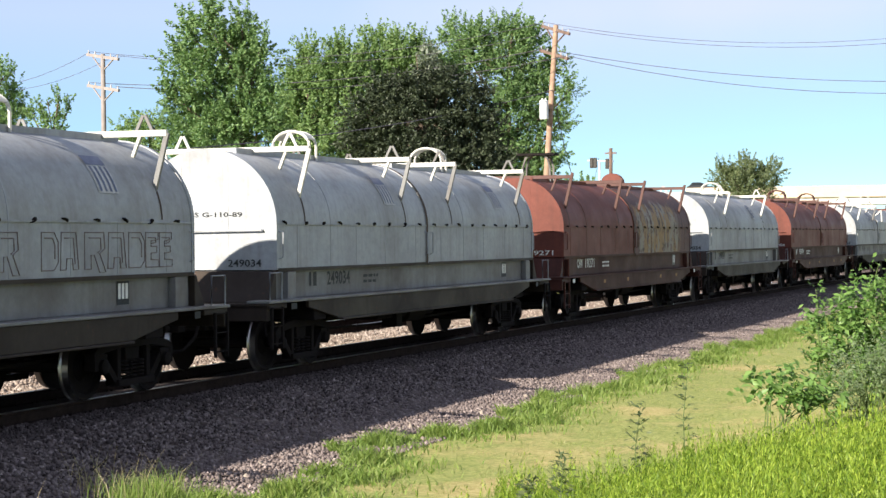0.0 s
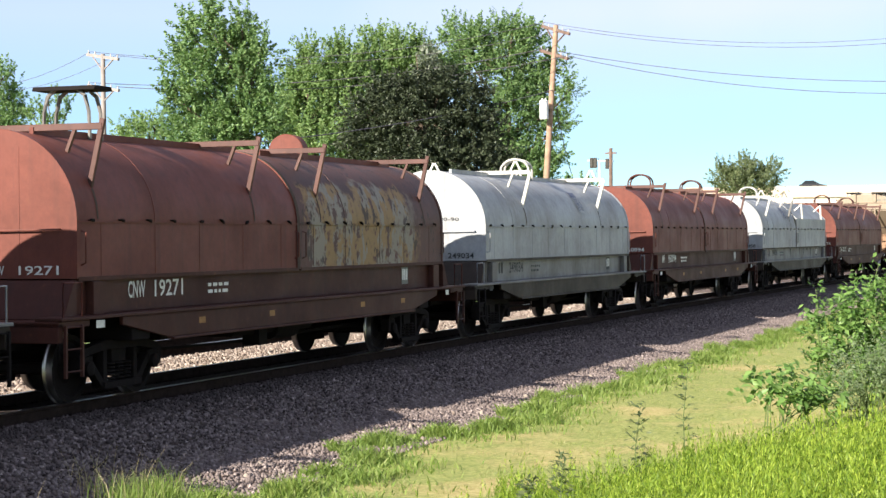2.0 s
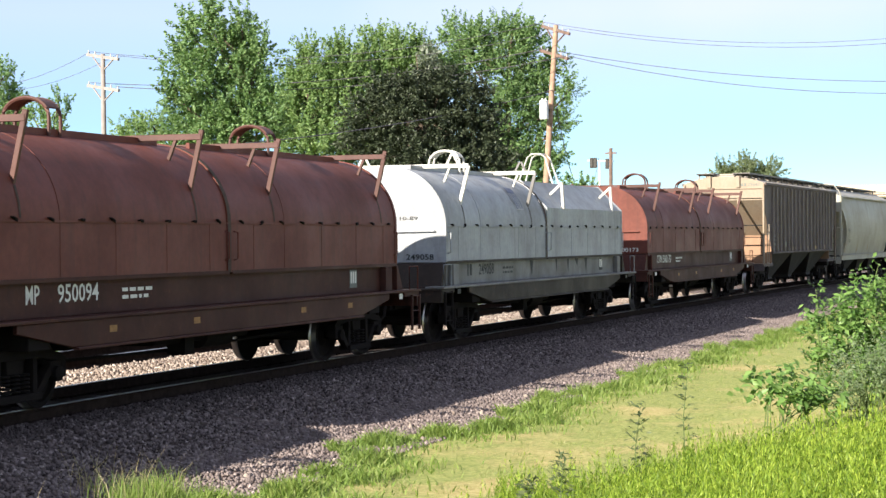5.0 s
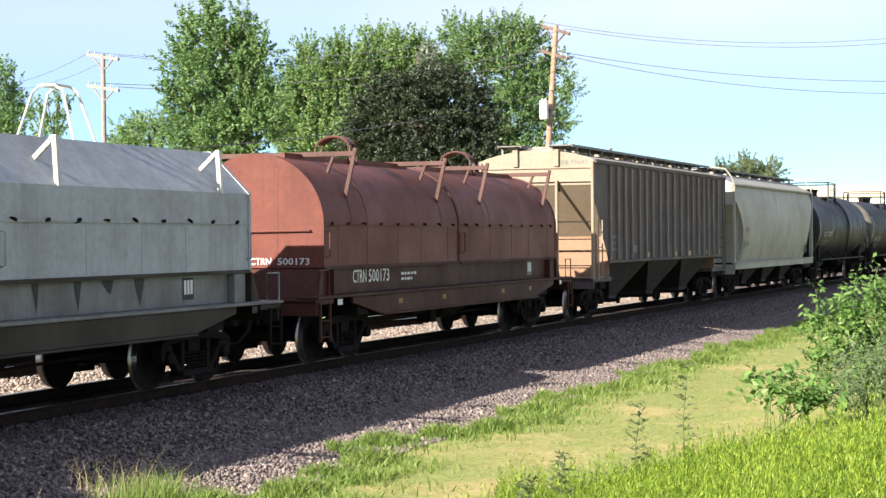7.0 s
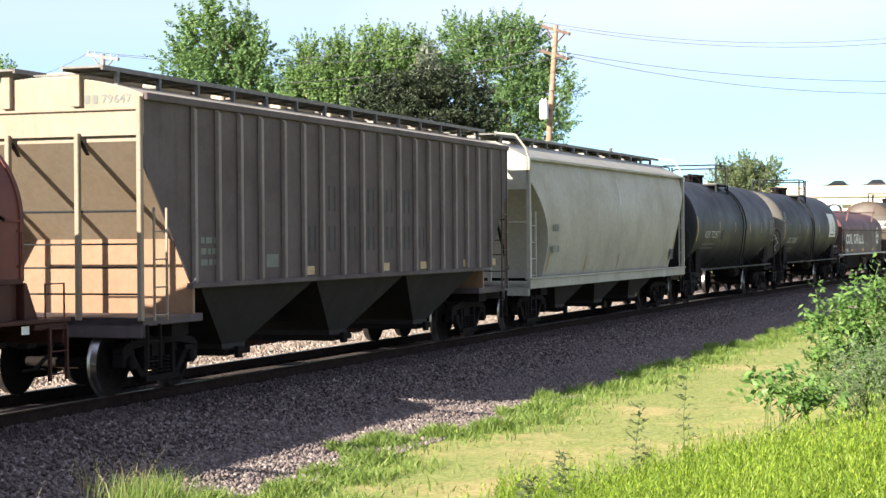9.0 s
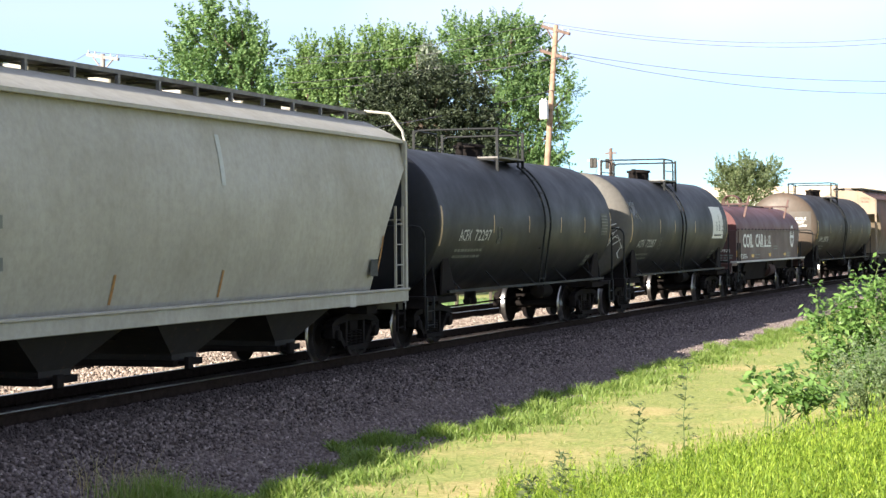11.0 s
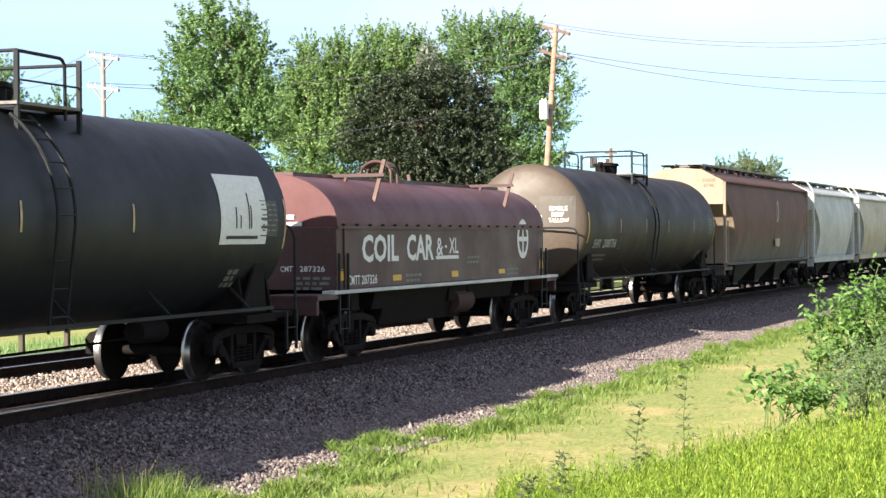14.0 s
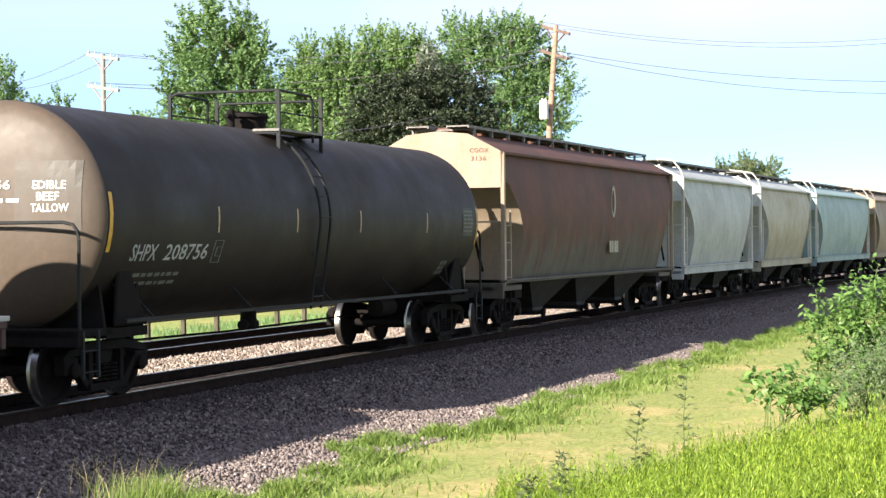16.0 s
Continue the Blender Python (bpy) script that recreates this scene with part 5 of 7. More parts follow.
def hood_part(car, x0, x1, mat, sill, seams, angular=False, flip=False, label="", logo=None):
    """One removable hood: a shell with end caps, edge bands, a flange line with its clips, seams and grab irons."""
    pr = hood_profile(angular=angular)
    sh = Shape().prism_x(pr, x0, x1)
    # raised bands at both ends, thin ribs at the seams
    for xa, xb, g in ((x0 - 0.012, x0 + 0.07, 0.016), (x1 - 0.07, x1 + 0.012, 0.016)):
        sh.prism_x(hood_profile(angular=angular, grow=g), xa, xb)
    hood = part("hood", sh, mat, car, label, smooth=30)
    me = Shape().box(-0.008, 0.008, -0.005, 0.003, 1.70, 2.38).mesh("seam", mat, 0, 0.002)
    ring = [(y, z) for y, z in hood_profile(grow=0.006) if z >= 2.40]
    me2 = Shape().prism_x(ring, -0.012, 0.012).mesh("seam", mat, 40)
    for i, sx in enumerate(seams):
        if x0 + 0.3 < sx < x1 - 0.3:
            for sd in (-1, 1):
                part("seam", me, None, hood, m=pose(sx, sd * HOOD_R, 0))
            if not angular and i == 1:
                part("seam", me2, None, hood, m=pose(sx, 0, 0))
    z = 2.40
    flange = Shape()
    for sd in (-1, 1):
        flange.box(x0 + 0.02, x1 - 0.02, sd * (HOOD_R - 0.01), sd * (HOOD_R + 0.022), z - 0.012, z + 0.012)
        foot = Shape().box(x0 + 0.02, x1 - 0.02, min(sd * (HOOD_R - 0.02), sd * (HOOD_R + 0.022)), max(sd * (HOOD_R - 0.02), sd * (HOOD_R + 0.022)), 1.63, 1.685)
        part("foot_flange", foot, sill, hood, "grimy lower edge of the cover")
    part("flange", flange, mat, hood)
    x = x0 + 0.35
    while x < x1 - 0.2:
        for sd in (-1, 1):
            part("clip", CLIP, None, hood, m=pose(x + CLIP_RND.uniform(-0.06, 0.06), sd * HOOD_R, z + 0.01, 0, CLIP_RND.uniform(-25, 25), 0 if sd > 0 else 180))
        x += 0.78
    for xe, d in ((x0, -1), (x1, 1)):
        grab(hood, [(xe + d * 0.02, -1.05, 2.30), (xe + d * 0.07, -1.05, 2.30), (xe + d * 0.07, 0.9, 2.28), (xe + d * 0.02, 0.9, 2.28)], mat)
        ends = Shape()
        for y in (-0.42, 0.42):
            ends.box(min(xe, xe + d * 0.016), max(xe, xe + d * 0.016), y - 0.012, y + 0.012, 1.70, 3.38 if not angular else 3.45)
        part("end_seam", ends, mat, hood)
    # handles at the hood's lower corners
    for xe in (x0 + 0.12, x1 - 0.12):
        grab(hood, [(xe, -HOOD_R, 2.28), (xe, -HOOD_R - 0.07, 2.26), (xe, -HOOD_R - 0.07, 1.86), (xe, -HOOD_R, 1.84)], mat)
    return hood


def portal(hood, x, mat, tri=True, thick=0.055, top=3.66, stain=True, leg=None):
    """Stacking bracket over a hood: two posts that splay outwards, a cross bar, inner struts and guide plates."""
    over = 0.0 if tri else 0.10
    for sd in (-1, 1):
        part("post", Shape().beam((x, sd * 1.15, 2.86), (x, sd * 1.36, top + over), thick + 0.02, thick), leg or mat, hood, bevel=0.006)
        part("brace", Shape().beam((x, sd * 0.80, 3.30), (x, sd * 0.95, top), thick, thick * 0.8), mat, hood)
    part("cross_bar", Shape().box(x - 0.035, x + 0.035, -1.36, 1.36, top - 0.045, top + 0.045), mat, hood, bevel=0.006)
    if tri:
        for y in (-1.0, 1.0):
            g = Shape()
            for e in (-1, 1):
                g.beam((x, y + e * 0.13, top + 0.03), (x, y + e * 0.015, top + 0.26), 0.03, 0.045)
            part("guide", g, leg or mat, hood, "pointed stacking guide of two flat bars")
    if stain:
        def run(u, v):
            a = math.asin(min(0.999, max(-0.999, (2.84 - v - 2.40) / (HOOD_TOP - 2.40))))
            return (x - 0.03 + u * (1 - 0.6 * v), -(HOOD_R + 0.004) * math.cos(a), 2.40 + (HOOD_TOP - 2.40 + 0.004) * math.sin(a))
        bar_on(hood, run, 0.055, 0.40, GRIME, "rust_stain", steps=6)


def lift_loop(hood, x, mat, r=0.36, high=0.26, wide=0.30):
    """Arched lifting loop on the crown of a hood."""
    base = HOOD_TOP - 0.05
    sh = Shape()
    pts = [(-r, base)] + [(-r * math.cos(a), base + high + r * 0.75 * math.sin(a)) for a in np.linspace(0, math.pi, 15)] + [(r, base)]
    for xs in (x - wide / 2, x + wide / 2):
        sh.tube([(xs, y, z) for y, z in pts], 0.028, 6)
    band = [(y, z) for y, z in pts[3:-3]]
    rings = [[(xx, y * k, z + (k - 1) * 0.3) for xx, k in ((x - wide / 2, 1.0), (x + wide / 2, 1.0), (x + wide / 2, 1.05), (x - wide / 2, 1.05))] for y, z in band]
    sh.loft(rings)
    return part("lifting_loop", sh, mat, hood, smooth=40)


def crown_frame(hood, x0, x1, mat):
    """Shallow ridge rails along the crown."""
    sh = Shape()
    for y in (-0.30, 0.30):
        sh.box(x0, x1, y - 0.03, y + 0.03, HOOD_TOP - 0.06, HOOD_TOP + 0.05)
    return part("crown_rail", sh, mat, hood)


def coil_underframe(car, half, mat, sill, trucks, hood_half):
    """Trough, side sills with deck flange, fish-belly sill, end decks, ladders, brake gear."""
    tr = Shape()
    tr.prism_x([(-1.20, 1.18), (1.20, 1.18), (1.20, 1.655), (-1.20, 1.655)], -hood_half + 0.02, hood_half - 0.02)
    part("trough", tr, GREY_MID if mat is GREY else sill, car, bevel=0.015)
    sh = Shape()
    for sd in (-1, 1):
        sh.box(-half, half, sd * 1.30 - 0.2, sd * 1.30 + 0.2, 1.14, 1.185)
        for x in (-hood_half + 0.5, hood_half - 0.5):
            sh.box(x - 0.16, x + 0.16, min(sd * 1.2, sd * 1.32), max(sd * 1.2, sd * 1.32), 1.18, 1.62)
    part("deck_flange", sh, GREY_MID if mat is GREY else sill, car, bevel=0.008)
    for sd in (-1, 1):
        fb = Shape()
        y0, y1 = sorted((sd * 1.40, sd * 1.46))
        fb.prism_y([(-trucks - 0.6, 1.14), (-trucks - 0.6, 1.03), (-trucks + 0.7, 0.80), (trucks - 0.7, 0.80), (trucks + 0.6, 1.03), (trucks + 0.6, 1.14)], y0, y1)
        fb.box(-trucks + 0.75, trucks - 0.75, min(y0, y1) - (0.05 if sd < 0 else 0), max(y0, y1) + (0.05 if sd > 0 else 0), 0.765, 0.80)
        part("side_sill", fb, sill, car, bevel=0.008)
    cs = Shape()
    cs.box(-half + 0.35, half - 0.35, -0.32, 0.32, 0.72, 1.14)
    for x in (-trucks, trucks):
        part("bolster", Shape().box(x - 0.25, x + 0.25, -1.4, 1.4, 0.80, 1.135), IRON, car, bevel=0.01)
    for x in (-trucks * 0.5, 0, trucks * 0.5):
        part("cross_bearer", Shape().box(x - 0.08, x + 0.08, -1.4, 1.4, 0.9, 1.135), IRON, car, bevel=0.01)
    part("centre_sill", cs, IRON, car, bevel=0.01)
    pan = Shape()
    for xa, xb, zl in ((-trucks + 1.5, -1.6, 0.70), (-1.7, 1.4, 0.62), (1.3, trucks - 1.5, 0.72)):
        pan.prism_x([(-1.15, 1.13), (1.15, 1.13), (0.85, zl), (-0.85, zl)], xa, xb)
    part("floor_pan", pan, IRON, car, bevel=0.02)
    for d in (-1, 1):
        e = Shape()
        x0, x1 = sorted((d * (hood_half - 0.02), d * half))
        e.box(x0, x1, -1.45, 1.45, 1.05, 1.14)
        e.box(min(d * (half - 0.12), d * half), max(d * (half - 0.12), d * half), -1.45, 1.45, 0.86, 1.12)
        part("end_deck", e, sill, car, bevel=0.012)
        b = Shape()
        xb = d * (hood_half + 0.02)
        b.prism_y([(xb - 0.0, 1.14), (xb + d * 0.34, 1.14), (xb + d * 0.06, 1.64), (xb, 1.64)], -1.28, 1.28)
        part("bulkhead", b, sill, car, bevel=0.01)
        for sd in (-1, 1):
            ladder(car, d * (half - 0.30), sd * 1.49, 0.42, 1.08, IRON if mat is not RED else sill, 0.40, "x", 0.28, name="step_ladder")
            grab(car, [(d * (half - 0.1), sd * 1.46, 1.14), (d * (half - 0.1), sd * 1.46, 1.62), (d * (half - 0.55), sd * 1.46, 1.62), (d * (half - 0.55), sd * 1.46, 1.14)], mat)
    # brake reservoir, cylinder and rods under the floor
    br = Shape()
    br.disc_x(-0.75, 0.70, [(-0.2, 0.05), (-0.15, 0.2), (0.75, 0.2), (0.8, 0.05)], 16)
    br.disc_x(0.8, 0.70, [(-1.9, 0.05), (-1.85, 0.17), (-1.3, 0.17), (-1.25, 0.05)], 16)
    br.box(-0.9, -0.6, -0.95, -0.65, 0.45, 0.78)
    br.tube([(-trucks + 0.9, -0.5, 0.55), (-0.6, -0.6, 0.5), (trucks - 0.9, -0.4, 0.55)], 0.025, 6)
    br.tube([(-trucks + 0.6, -1.2, 1.0), (trucks - 0.6, -1.2, 1.0)], 0.03, 6)
    part("brake_gear", br, IRON, car, smooth=50)
    brake_wheel(car, -half + 0.25, 0.75, 1.95, mat)
    part("brake_stand", Shape().beam((-half + 0.36, 0.75, 1.1), (-half + 0.36, 0.75, 1.9), 0.12, 0.08), mat, car)


def shield(parent, x, z):
    """Plain emblem shape in faded blue, white and red on a hood's shoulder."""
    def spot(u, v):
        a = v / HOOD_R
        a0 = 0.32
        k = (HOOD_TOP - 2.40)
        return (x + u, -(HOOD_R + 0.012) * math.cos(a0 + a), 2.40 + (k + 0.012) * math.sin(a0 + a))
    em = bar_on(parent, spot, 0.52, 0.62, DECAL_FAINT, "emblem", "faded shield emblem in blue and white")
    bar_on(em, lambda u, v: tuple(Vector(spot(u, v + 0.44)) + Vector((0, -0.004, 0.003))), 0.52, 0.18, DECAL_BLUE, "emblem_band")
    for i in range(4):
        bar_on(em, lambda u, v, i=i: tuple(Vector(spot(u + 0.04 + i * 0.13, v + 0.02)) + Vector((0, -0.004, 0.003))), 0.06, 0.40, DECAL_BLUE, "emblem_stripe")


def coil_car(label, mat, sill, frame_mat, hood_half, half, trucks, split=True, posts=(-5.9, -1.2, 1.45, 6.1), loops=(-3.5, 3.5), marks="grey", number=None, owner=None,
             angular_rear=False, worn_rear=False, tri=True, seed=0):
    car = thing("coil_car", label, "freight car", "cars of the passing train")
    add_trucks(car, (-trucks, trucks))
    add_couplers(car, half + 0.55)
    coil_underframe(car, half, mat, sill, trucks, hood_half)
    rnd = random.Random(seed)
    spans = [(-hood_half, -0.06), (0.0, hood_half)] if split else [(-hood_half, hood_half)]
    hoods = []
    for k, (a, b) in enumerate(spans):
        n = 5 if split else 9
        seams = [a + (b - a) * (i + 0.5 + rnd.uniform(-0.1, 0.1)) / n for i in range(n)]
        m = RED_WORN if worn_rear and k == 1 else mat
        hoods.append(hood_part(car, a, b, m, sill, seams, angular_rear and k == 1, label="rounded steel coil cover" if not (angular_rear and k == 1) else "steel coil cover with flat slopes"))
    if split:
        part("lap_band", Shape().prism_x(hood_profile(grow=0.022), -0.12, -0.02), GRIME, hoods[0], "grimy lap strip over the joint", smooth=30)
        part("joint_seal", Shape().prism_x(hood_profile(grow=0.012), -0.02, 0.05), GRIME, hoods[0], "dark weathered seal between the hoods", smooth=30)
    for x in posts:
        hd = hoods[0] if x < 0 or not split else hoods[1]
        if angular_rear and x > 0:
            for sd in (-1, 1):
                part("post", Shape().beam((x, sd * 1.26, 2.84), (x, sd * 1.22, 3.50), 0.07, 0.07), frame_mat, hd, bevel=0.006)
                part("brace", Shape().beam((x, sd * 1.22, 3.48), (x, sd * 0.80, 3.10), 0.06, 0.06), frame_mat, hd)
            continue
        portal(hd, x, frame_mat, tri, leg=GREY_MID if marks == "grey" and (abs(x) < 2 or x > 5) else None)
    for x in loops:
        hd = hoods[0] if x < 0 or not split else hoods[1]
        if angular_rear and x > 0:
            lp = Shape()
            for dx in (-0.2, 0.2):
                lp.tube([(x + dx * 1.5, -0.48, 3.48), (x + dx, -0.24, 4.22), (x + dx, -0.12, 4.31), (x + dx, 0.12, 4.31), (x + dx, 0.24, 4.22), (x + dx * 1.5, 0.48, 3.48)], 0.022, 6)
            lp.tube([(x - 0.2, -0.12, 4.31), (x + 0.2, -0.12, 4.31)], 0.02, 6).tube([(x - 0.2, 0.12, 4.31), (x + 0.2, 0.12, 4.31)], 0.02, 6)
            part("lifting_loop", lp, frame_mat, hd, "tall splayed lifting loop", smooth=40)
            continue
        if worn_rear and x < 0:
            base, lp = HOOD_TOP - 0.05, Shape()
            for dy in (-0.3, 0.3):
                for dx in (-0.16, 0.16):
                    lp.tube([(x + dx, dy * 1.25, base), (x + dx, dy * 1.2, base + 0.4), (x + dx, dy, base + 0.62), (x + dx, dy * 0.6, base + 0.72)], 0.03, 6)
            loop = part("lifting_loop", lp, GRATE, hd, "bent pipe legs", smooth=50)
            part("top_plate", Shape().prism_y([(x - 0.26, base + 0.70), (x + 0.26, base + 0.70), (x + 0.22, base + 0.76), (x - 0.22, base + 0.76)], -0.5, 0.5), IRON, loop, "dark flat plate on the loop")
            continue
        if worn_rear:
            half_disc = [(-0.34, HOOD_TOP - 0.05)] + [(-0.34 * math.cos(a), HOOD_TOP + 0.12 + 0.30 * math.sin(a)) for a in np.linspace(0, math.pi, 13)] + [(0.34, HOOD_TOP - 0.05)]
            part("lifting_loop", Shape().prism_x(half_disc, x - 0.12, x + 0.12), mat, hd, "solid half-round lifting lug", bevel=0.01)
            continue
        lift_loop(hd, x, frame_mat)
    for k, (hd, (a, b)) in enumerate(zip(hoods, spans)):
        if angular_rear and k == 1:
            continue
        crown_frame(hd, a + 0.5, b - 0.5, mat)
    ink = DECAL_DARK if marks == "grey" else DECAL_WHITE
    y = -1.206
    if seed == 1:
        def scrawl(x, z, w, hh, runs):
            for run in runs:
                pts = [(x + w * p, -HOOD_R - 0.004, z + hh * q) for p, q in run]
                part("faded_graffiti", Shape().tube(pts, 0.009, 5), FADED, hoods[-1])
        block = [(0, 0), (0, 1), (0.9, 1), (0.95, 0.55), (0.7, 0.42), (1, -0.1), (0.7, -0.1), (0.45, 0.38), (0.3, 0.38), (0.3, 0), (0, 0)]
        tent = [(0, 0), (0.05, 1), (0.85, 1), (1, 0), (0.7, 0), (0.65, 0.3), (0.35, 0.3), (0.3, 0), (0, 0)]
        bowl = [(0, 0), (0, 1), (0.75, 1), (1, 0.75), (1, 0.2), (0.75, 0), (0, 0)]
        comb = [(0, 0), (0, 1), (0.95, 1), (0.95, 0.8), (0.4, 0.75), (0.4, 0.6), (0.85, 0.6), (0.85, 0.42), (0.4, 0.4), (0.4, 0.22), (1, 0.2), (1, 0), (0, 0)]
        for x, w, form in ((3.95, 0.55, block), (4.55, 0.5, tent), (5.12, 0.45, bowl), (5.6, 0.38, comb), (6.0, 0.38, comb), (2.9, 0.4, bowl), (3.35, 0.45, tent), (1.9, 0.5, block)):
            scrawl(x, 1.78, w, 0.48, [form, [(0.2 + 0.6 * p, 0.15 + 0.7 * q) for p, q in form[1:5]]])
        scrawl(0.7, 1.78, 0.5, 0.5, [[(0, 0), (0.3, 1), (0.7, 0)], [(1.0, 1), (1.4, 0.1), (1.6, 1)]])
    if angular_rear:
        for i, (u, w) in enumerate(((-1.2, 0.3), (0.9, 0.16), (1.9, 0.2), (2.6, 0.34), (3.5, 0.3))):
            me = bpy.data.meshes.new("paint_wedge")
            me.from_pydata([(u, y - 0.003, 1.62), (u + w, y - 0.003, 1.62), (u + w * (0.75 if i % 2 else 0.6), y - 0.003, 1.26 if i != 3 else 1.42)], [], [(0, 1, 2)])
            me.materials.append(DECAL_DARK)
            part("paint_wedge", me, None, car)
    if number:
        x0 = -trucks
        if owner:
            word_on(car, owner, on_side(x0, y, 1.36), 0.16 * len(owner), 0.24, ink)
        else:
            bar_on(car, on_side(x0, y, 1.36), 0.08, 0.24, ink)
            bar_on(car, on_side(x0 + 0.16, y, 1.36), 0.14, 0.24, ink)
        word_on(car, number, on_side(x0 + 0.75, y, 1.36), 0.17 * len(number), 0.24, ink)
        xe = -hood_half - 0.022
        word_on(hoods[0], number, on_end(xe - 0.004, -0.42, 1.71), 0.6, 0.12, ink)
        if owner:
            word_on(hoods[0], owner, on_end(xe - 0.004, 0.1, 1.71), 0.1 * len(owner), 0.12, ink)
        small_print(car, on_side(x0 + 2.4, y, 1.46), (0.7, 0.6), ink, 0.05, 0.1, seed)
    # tidy data panel near the rear
    px = hood_half - 2.15
    bar_on(car, on_side(px, y - 0.002, 1.28), 0.34, 0.32, DECAL_DARK if marks == "grey" else DECAL_GREY, "data_panel")
    for i in range(3):
        bar_on(car, on_side(px + 0.03 + 0.10 * i, y - 0.006, 1.36), 0.07, 0.21, DECAL_WHITE, "data_field")
    if marks == "grey":
        shield(hoods[0], -hood_half + (4.9 if split else 7.6), 2.9)
        if split and not angular_rear:
            shield(hoods[1], hood_half - 2.6, 2.9)
        word_on(hoods[0], "CLASS G-80-90" if seed == 4 else "CLASS G-110-89", on_end(-hood_half - 0.02, 0.62, 2.52), 1.3, 0.08, ink)
    else:
        for i, x in enumerate((-trucks + 1.6, -trucks + 4.0, trucks - 3.4, trucks - 1.4)):
            bar_on(car, on_side(x, -1.464, 0.95), 0.2, 0.09, DECAL_AMBER, "reflector")
    for x, w in ((-half + 0.9, 0.22), (half - 1.1, 0.18)):
        bar_on(car, on_side(x, -1.464, 1.02), w, 0.1, DECAL_DARK if marks == "grey" else DECAL_WHITE, "small_plate")
    return car


def brown_coil_car():
    """Shorter brown coil car: deep body, low smooth hood, large lettering."""
    fa, fb, half, trucks, r, zc, top = -6.27, 6.25, 7.2, 5.2, 1.25, 2.40, 3.30
    car = thing("coil_car", "dark brown coil car with large white letters on its side", "freight car", "cars of the passing train")
    add_trucks(car, (-trucks, trucks))
    add_couplers(car, half + 0.6)
    body = Shape().prism_x([(-r, 1.26), (r, 1.26), (r, 2.36), (-r, 2.36)], fa, fb)
    part("body", body, COIL_BROWN, car, bevel=0.012)
    pr = [(-r - 0.01, 2.34)] + [(-(r + 0.01) * math.cos(a), zc + (top - zc) * math.sin(a)) for a in np.linspace(0, math.pi, 33)] + [(r + 0.01, 2.34)]
    hood = part("hood", Shape().prism_x(pr, fa + 0.02, fb - 0.02), COIL_RED, car, "low rounded brown cover", smooth=30)
    lip = Shape()
    for sd in (-1, 1):
        lip.box(fa, fb, min(sd * (r - 0.02), sd * (r + 0.035)), max(sd * (r - 0.02), sd * (r + 0.035)), 2.33, 2.38)
    part("flange", lip, COIL_BROWN, hood)
    for x in np.arange(fa + 0.3, fb, 0.62):
        for sd in (-1, 1):
            part("clip", CLIP, None, hood, m=pose(float(x), sd * (r + 0.0), 2.39, 0, 0, 0 if sd > 0 else 180))
    for x in (-4.1, 3.75):
        for sd in (-1, 1):
            part("post", Shape().beam((x, sd * 1.08, 2.84), (x + 0.1, sd * 1.26, 3.62), 0.07, 0.05), RED_POST_SHADE, hood)
            part("brace", Shape().beam((x, sd * 0.5, 3.2), (x, sd * 0.55, 3.36), 0.05, 0.05), COIL_BROWN, hood)
        part("cross_bar", Shape().box(x - 0.03, x + 0.03, -1.3, 1.1, 3.30, 3.36), COIL_BROWN, hood)
    lp = Shape()
    pts = [(-0.33, 3.2)] + [(-0.33 * math.cos(a), 3.45 + 0.26 * math.sin(a)) for a in np.linspace(0, math.pi, 13)] + [(0.33, 3.2)]
    for x in (-1.3, -0.95):
        lp.tube([(x, y, z) for y, z in pts], 0.03, 6)
    lp.loft([[(xx, y * k, z + (k - 1) * 0.3) for xx, k in ((-1.3, 1.0), (-0.95, 1.0), (-0.95, 1.06), (-1.3, 1.06))] for y, z in pts[3:-3]])
    part("lifting_loop", lp, COIL_BROWN, hood)
    part("crown_rail", Shape().box(fa + 0.4, fb - 0.4, -0.25, 0.25, top - 0.05, top + 0.05), COIL_BROWN, hood)
    sill = Shape()
    for sd in (-1, 1):
        sill.box(fa - 0.3, half, sd * 1.22 - 0.12, sd * 1.22 + 0.12, 1.19, 1.255)
    part("deck_flange", sill, WHITE, car, "pale deck edge below the body", bevel=0.01)
    cs = Shape()
    cs.box(-half, half, -0.32, 0.32, 0.7, 1.2)
    for x in (-trucks, trucks, 0, 1.2):
        part("cross_bearer", Shape().box(x - 0.18, x + 0.18, -1.15, 1.15, 0.86, 1.195), IRON, car, bevel=0.01)
    cs.prism_x([(-1.15, 1.2), (1.15, 1.2), (0.95, 0.52), (-0.95, 0.52)], -3.6, 1.0)
    cs.prism_x([(-1.15, 1.2), (1.15, 1.2), (1.05, 0.84), (-1.05, 0.84)], -4.2, 4.2)
    part("centre_sill", cs, IRON, car, bevel=0.01)
    part("reservoir", Shape().disc_x(-0.95, 0.84, [(0.25, 0.05), (0.3, 0.26), (1.3, 0.26), (1.36, 0.05)], 18), plain("dark_rusty_reservoir", (0.05, 0.026, 0.022), 0.8), car, smooth=40)
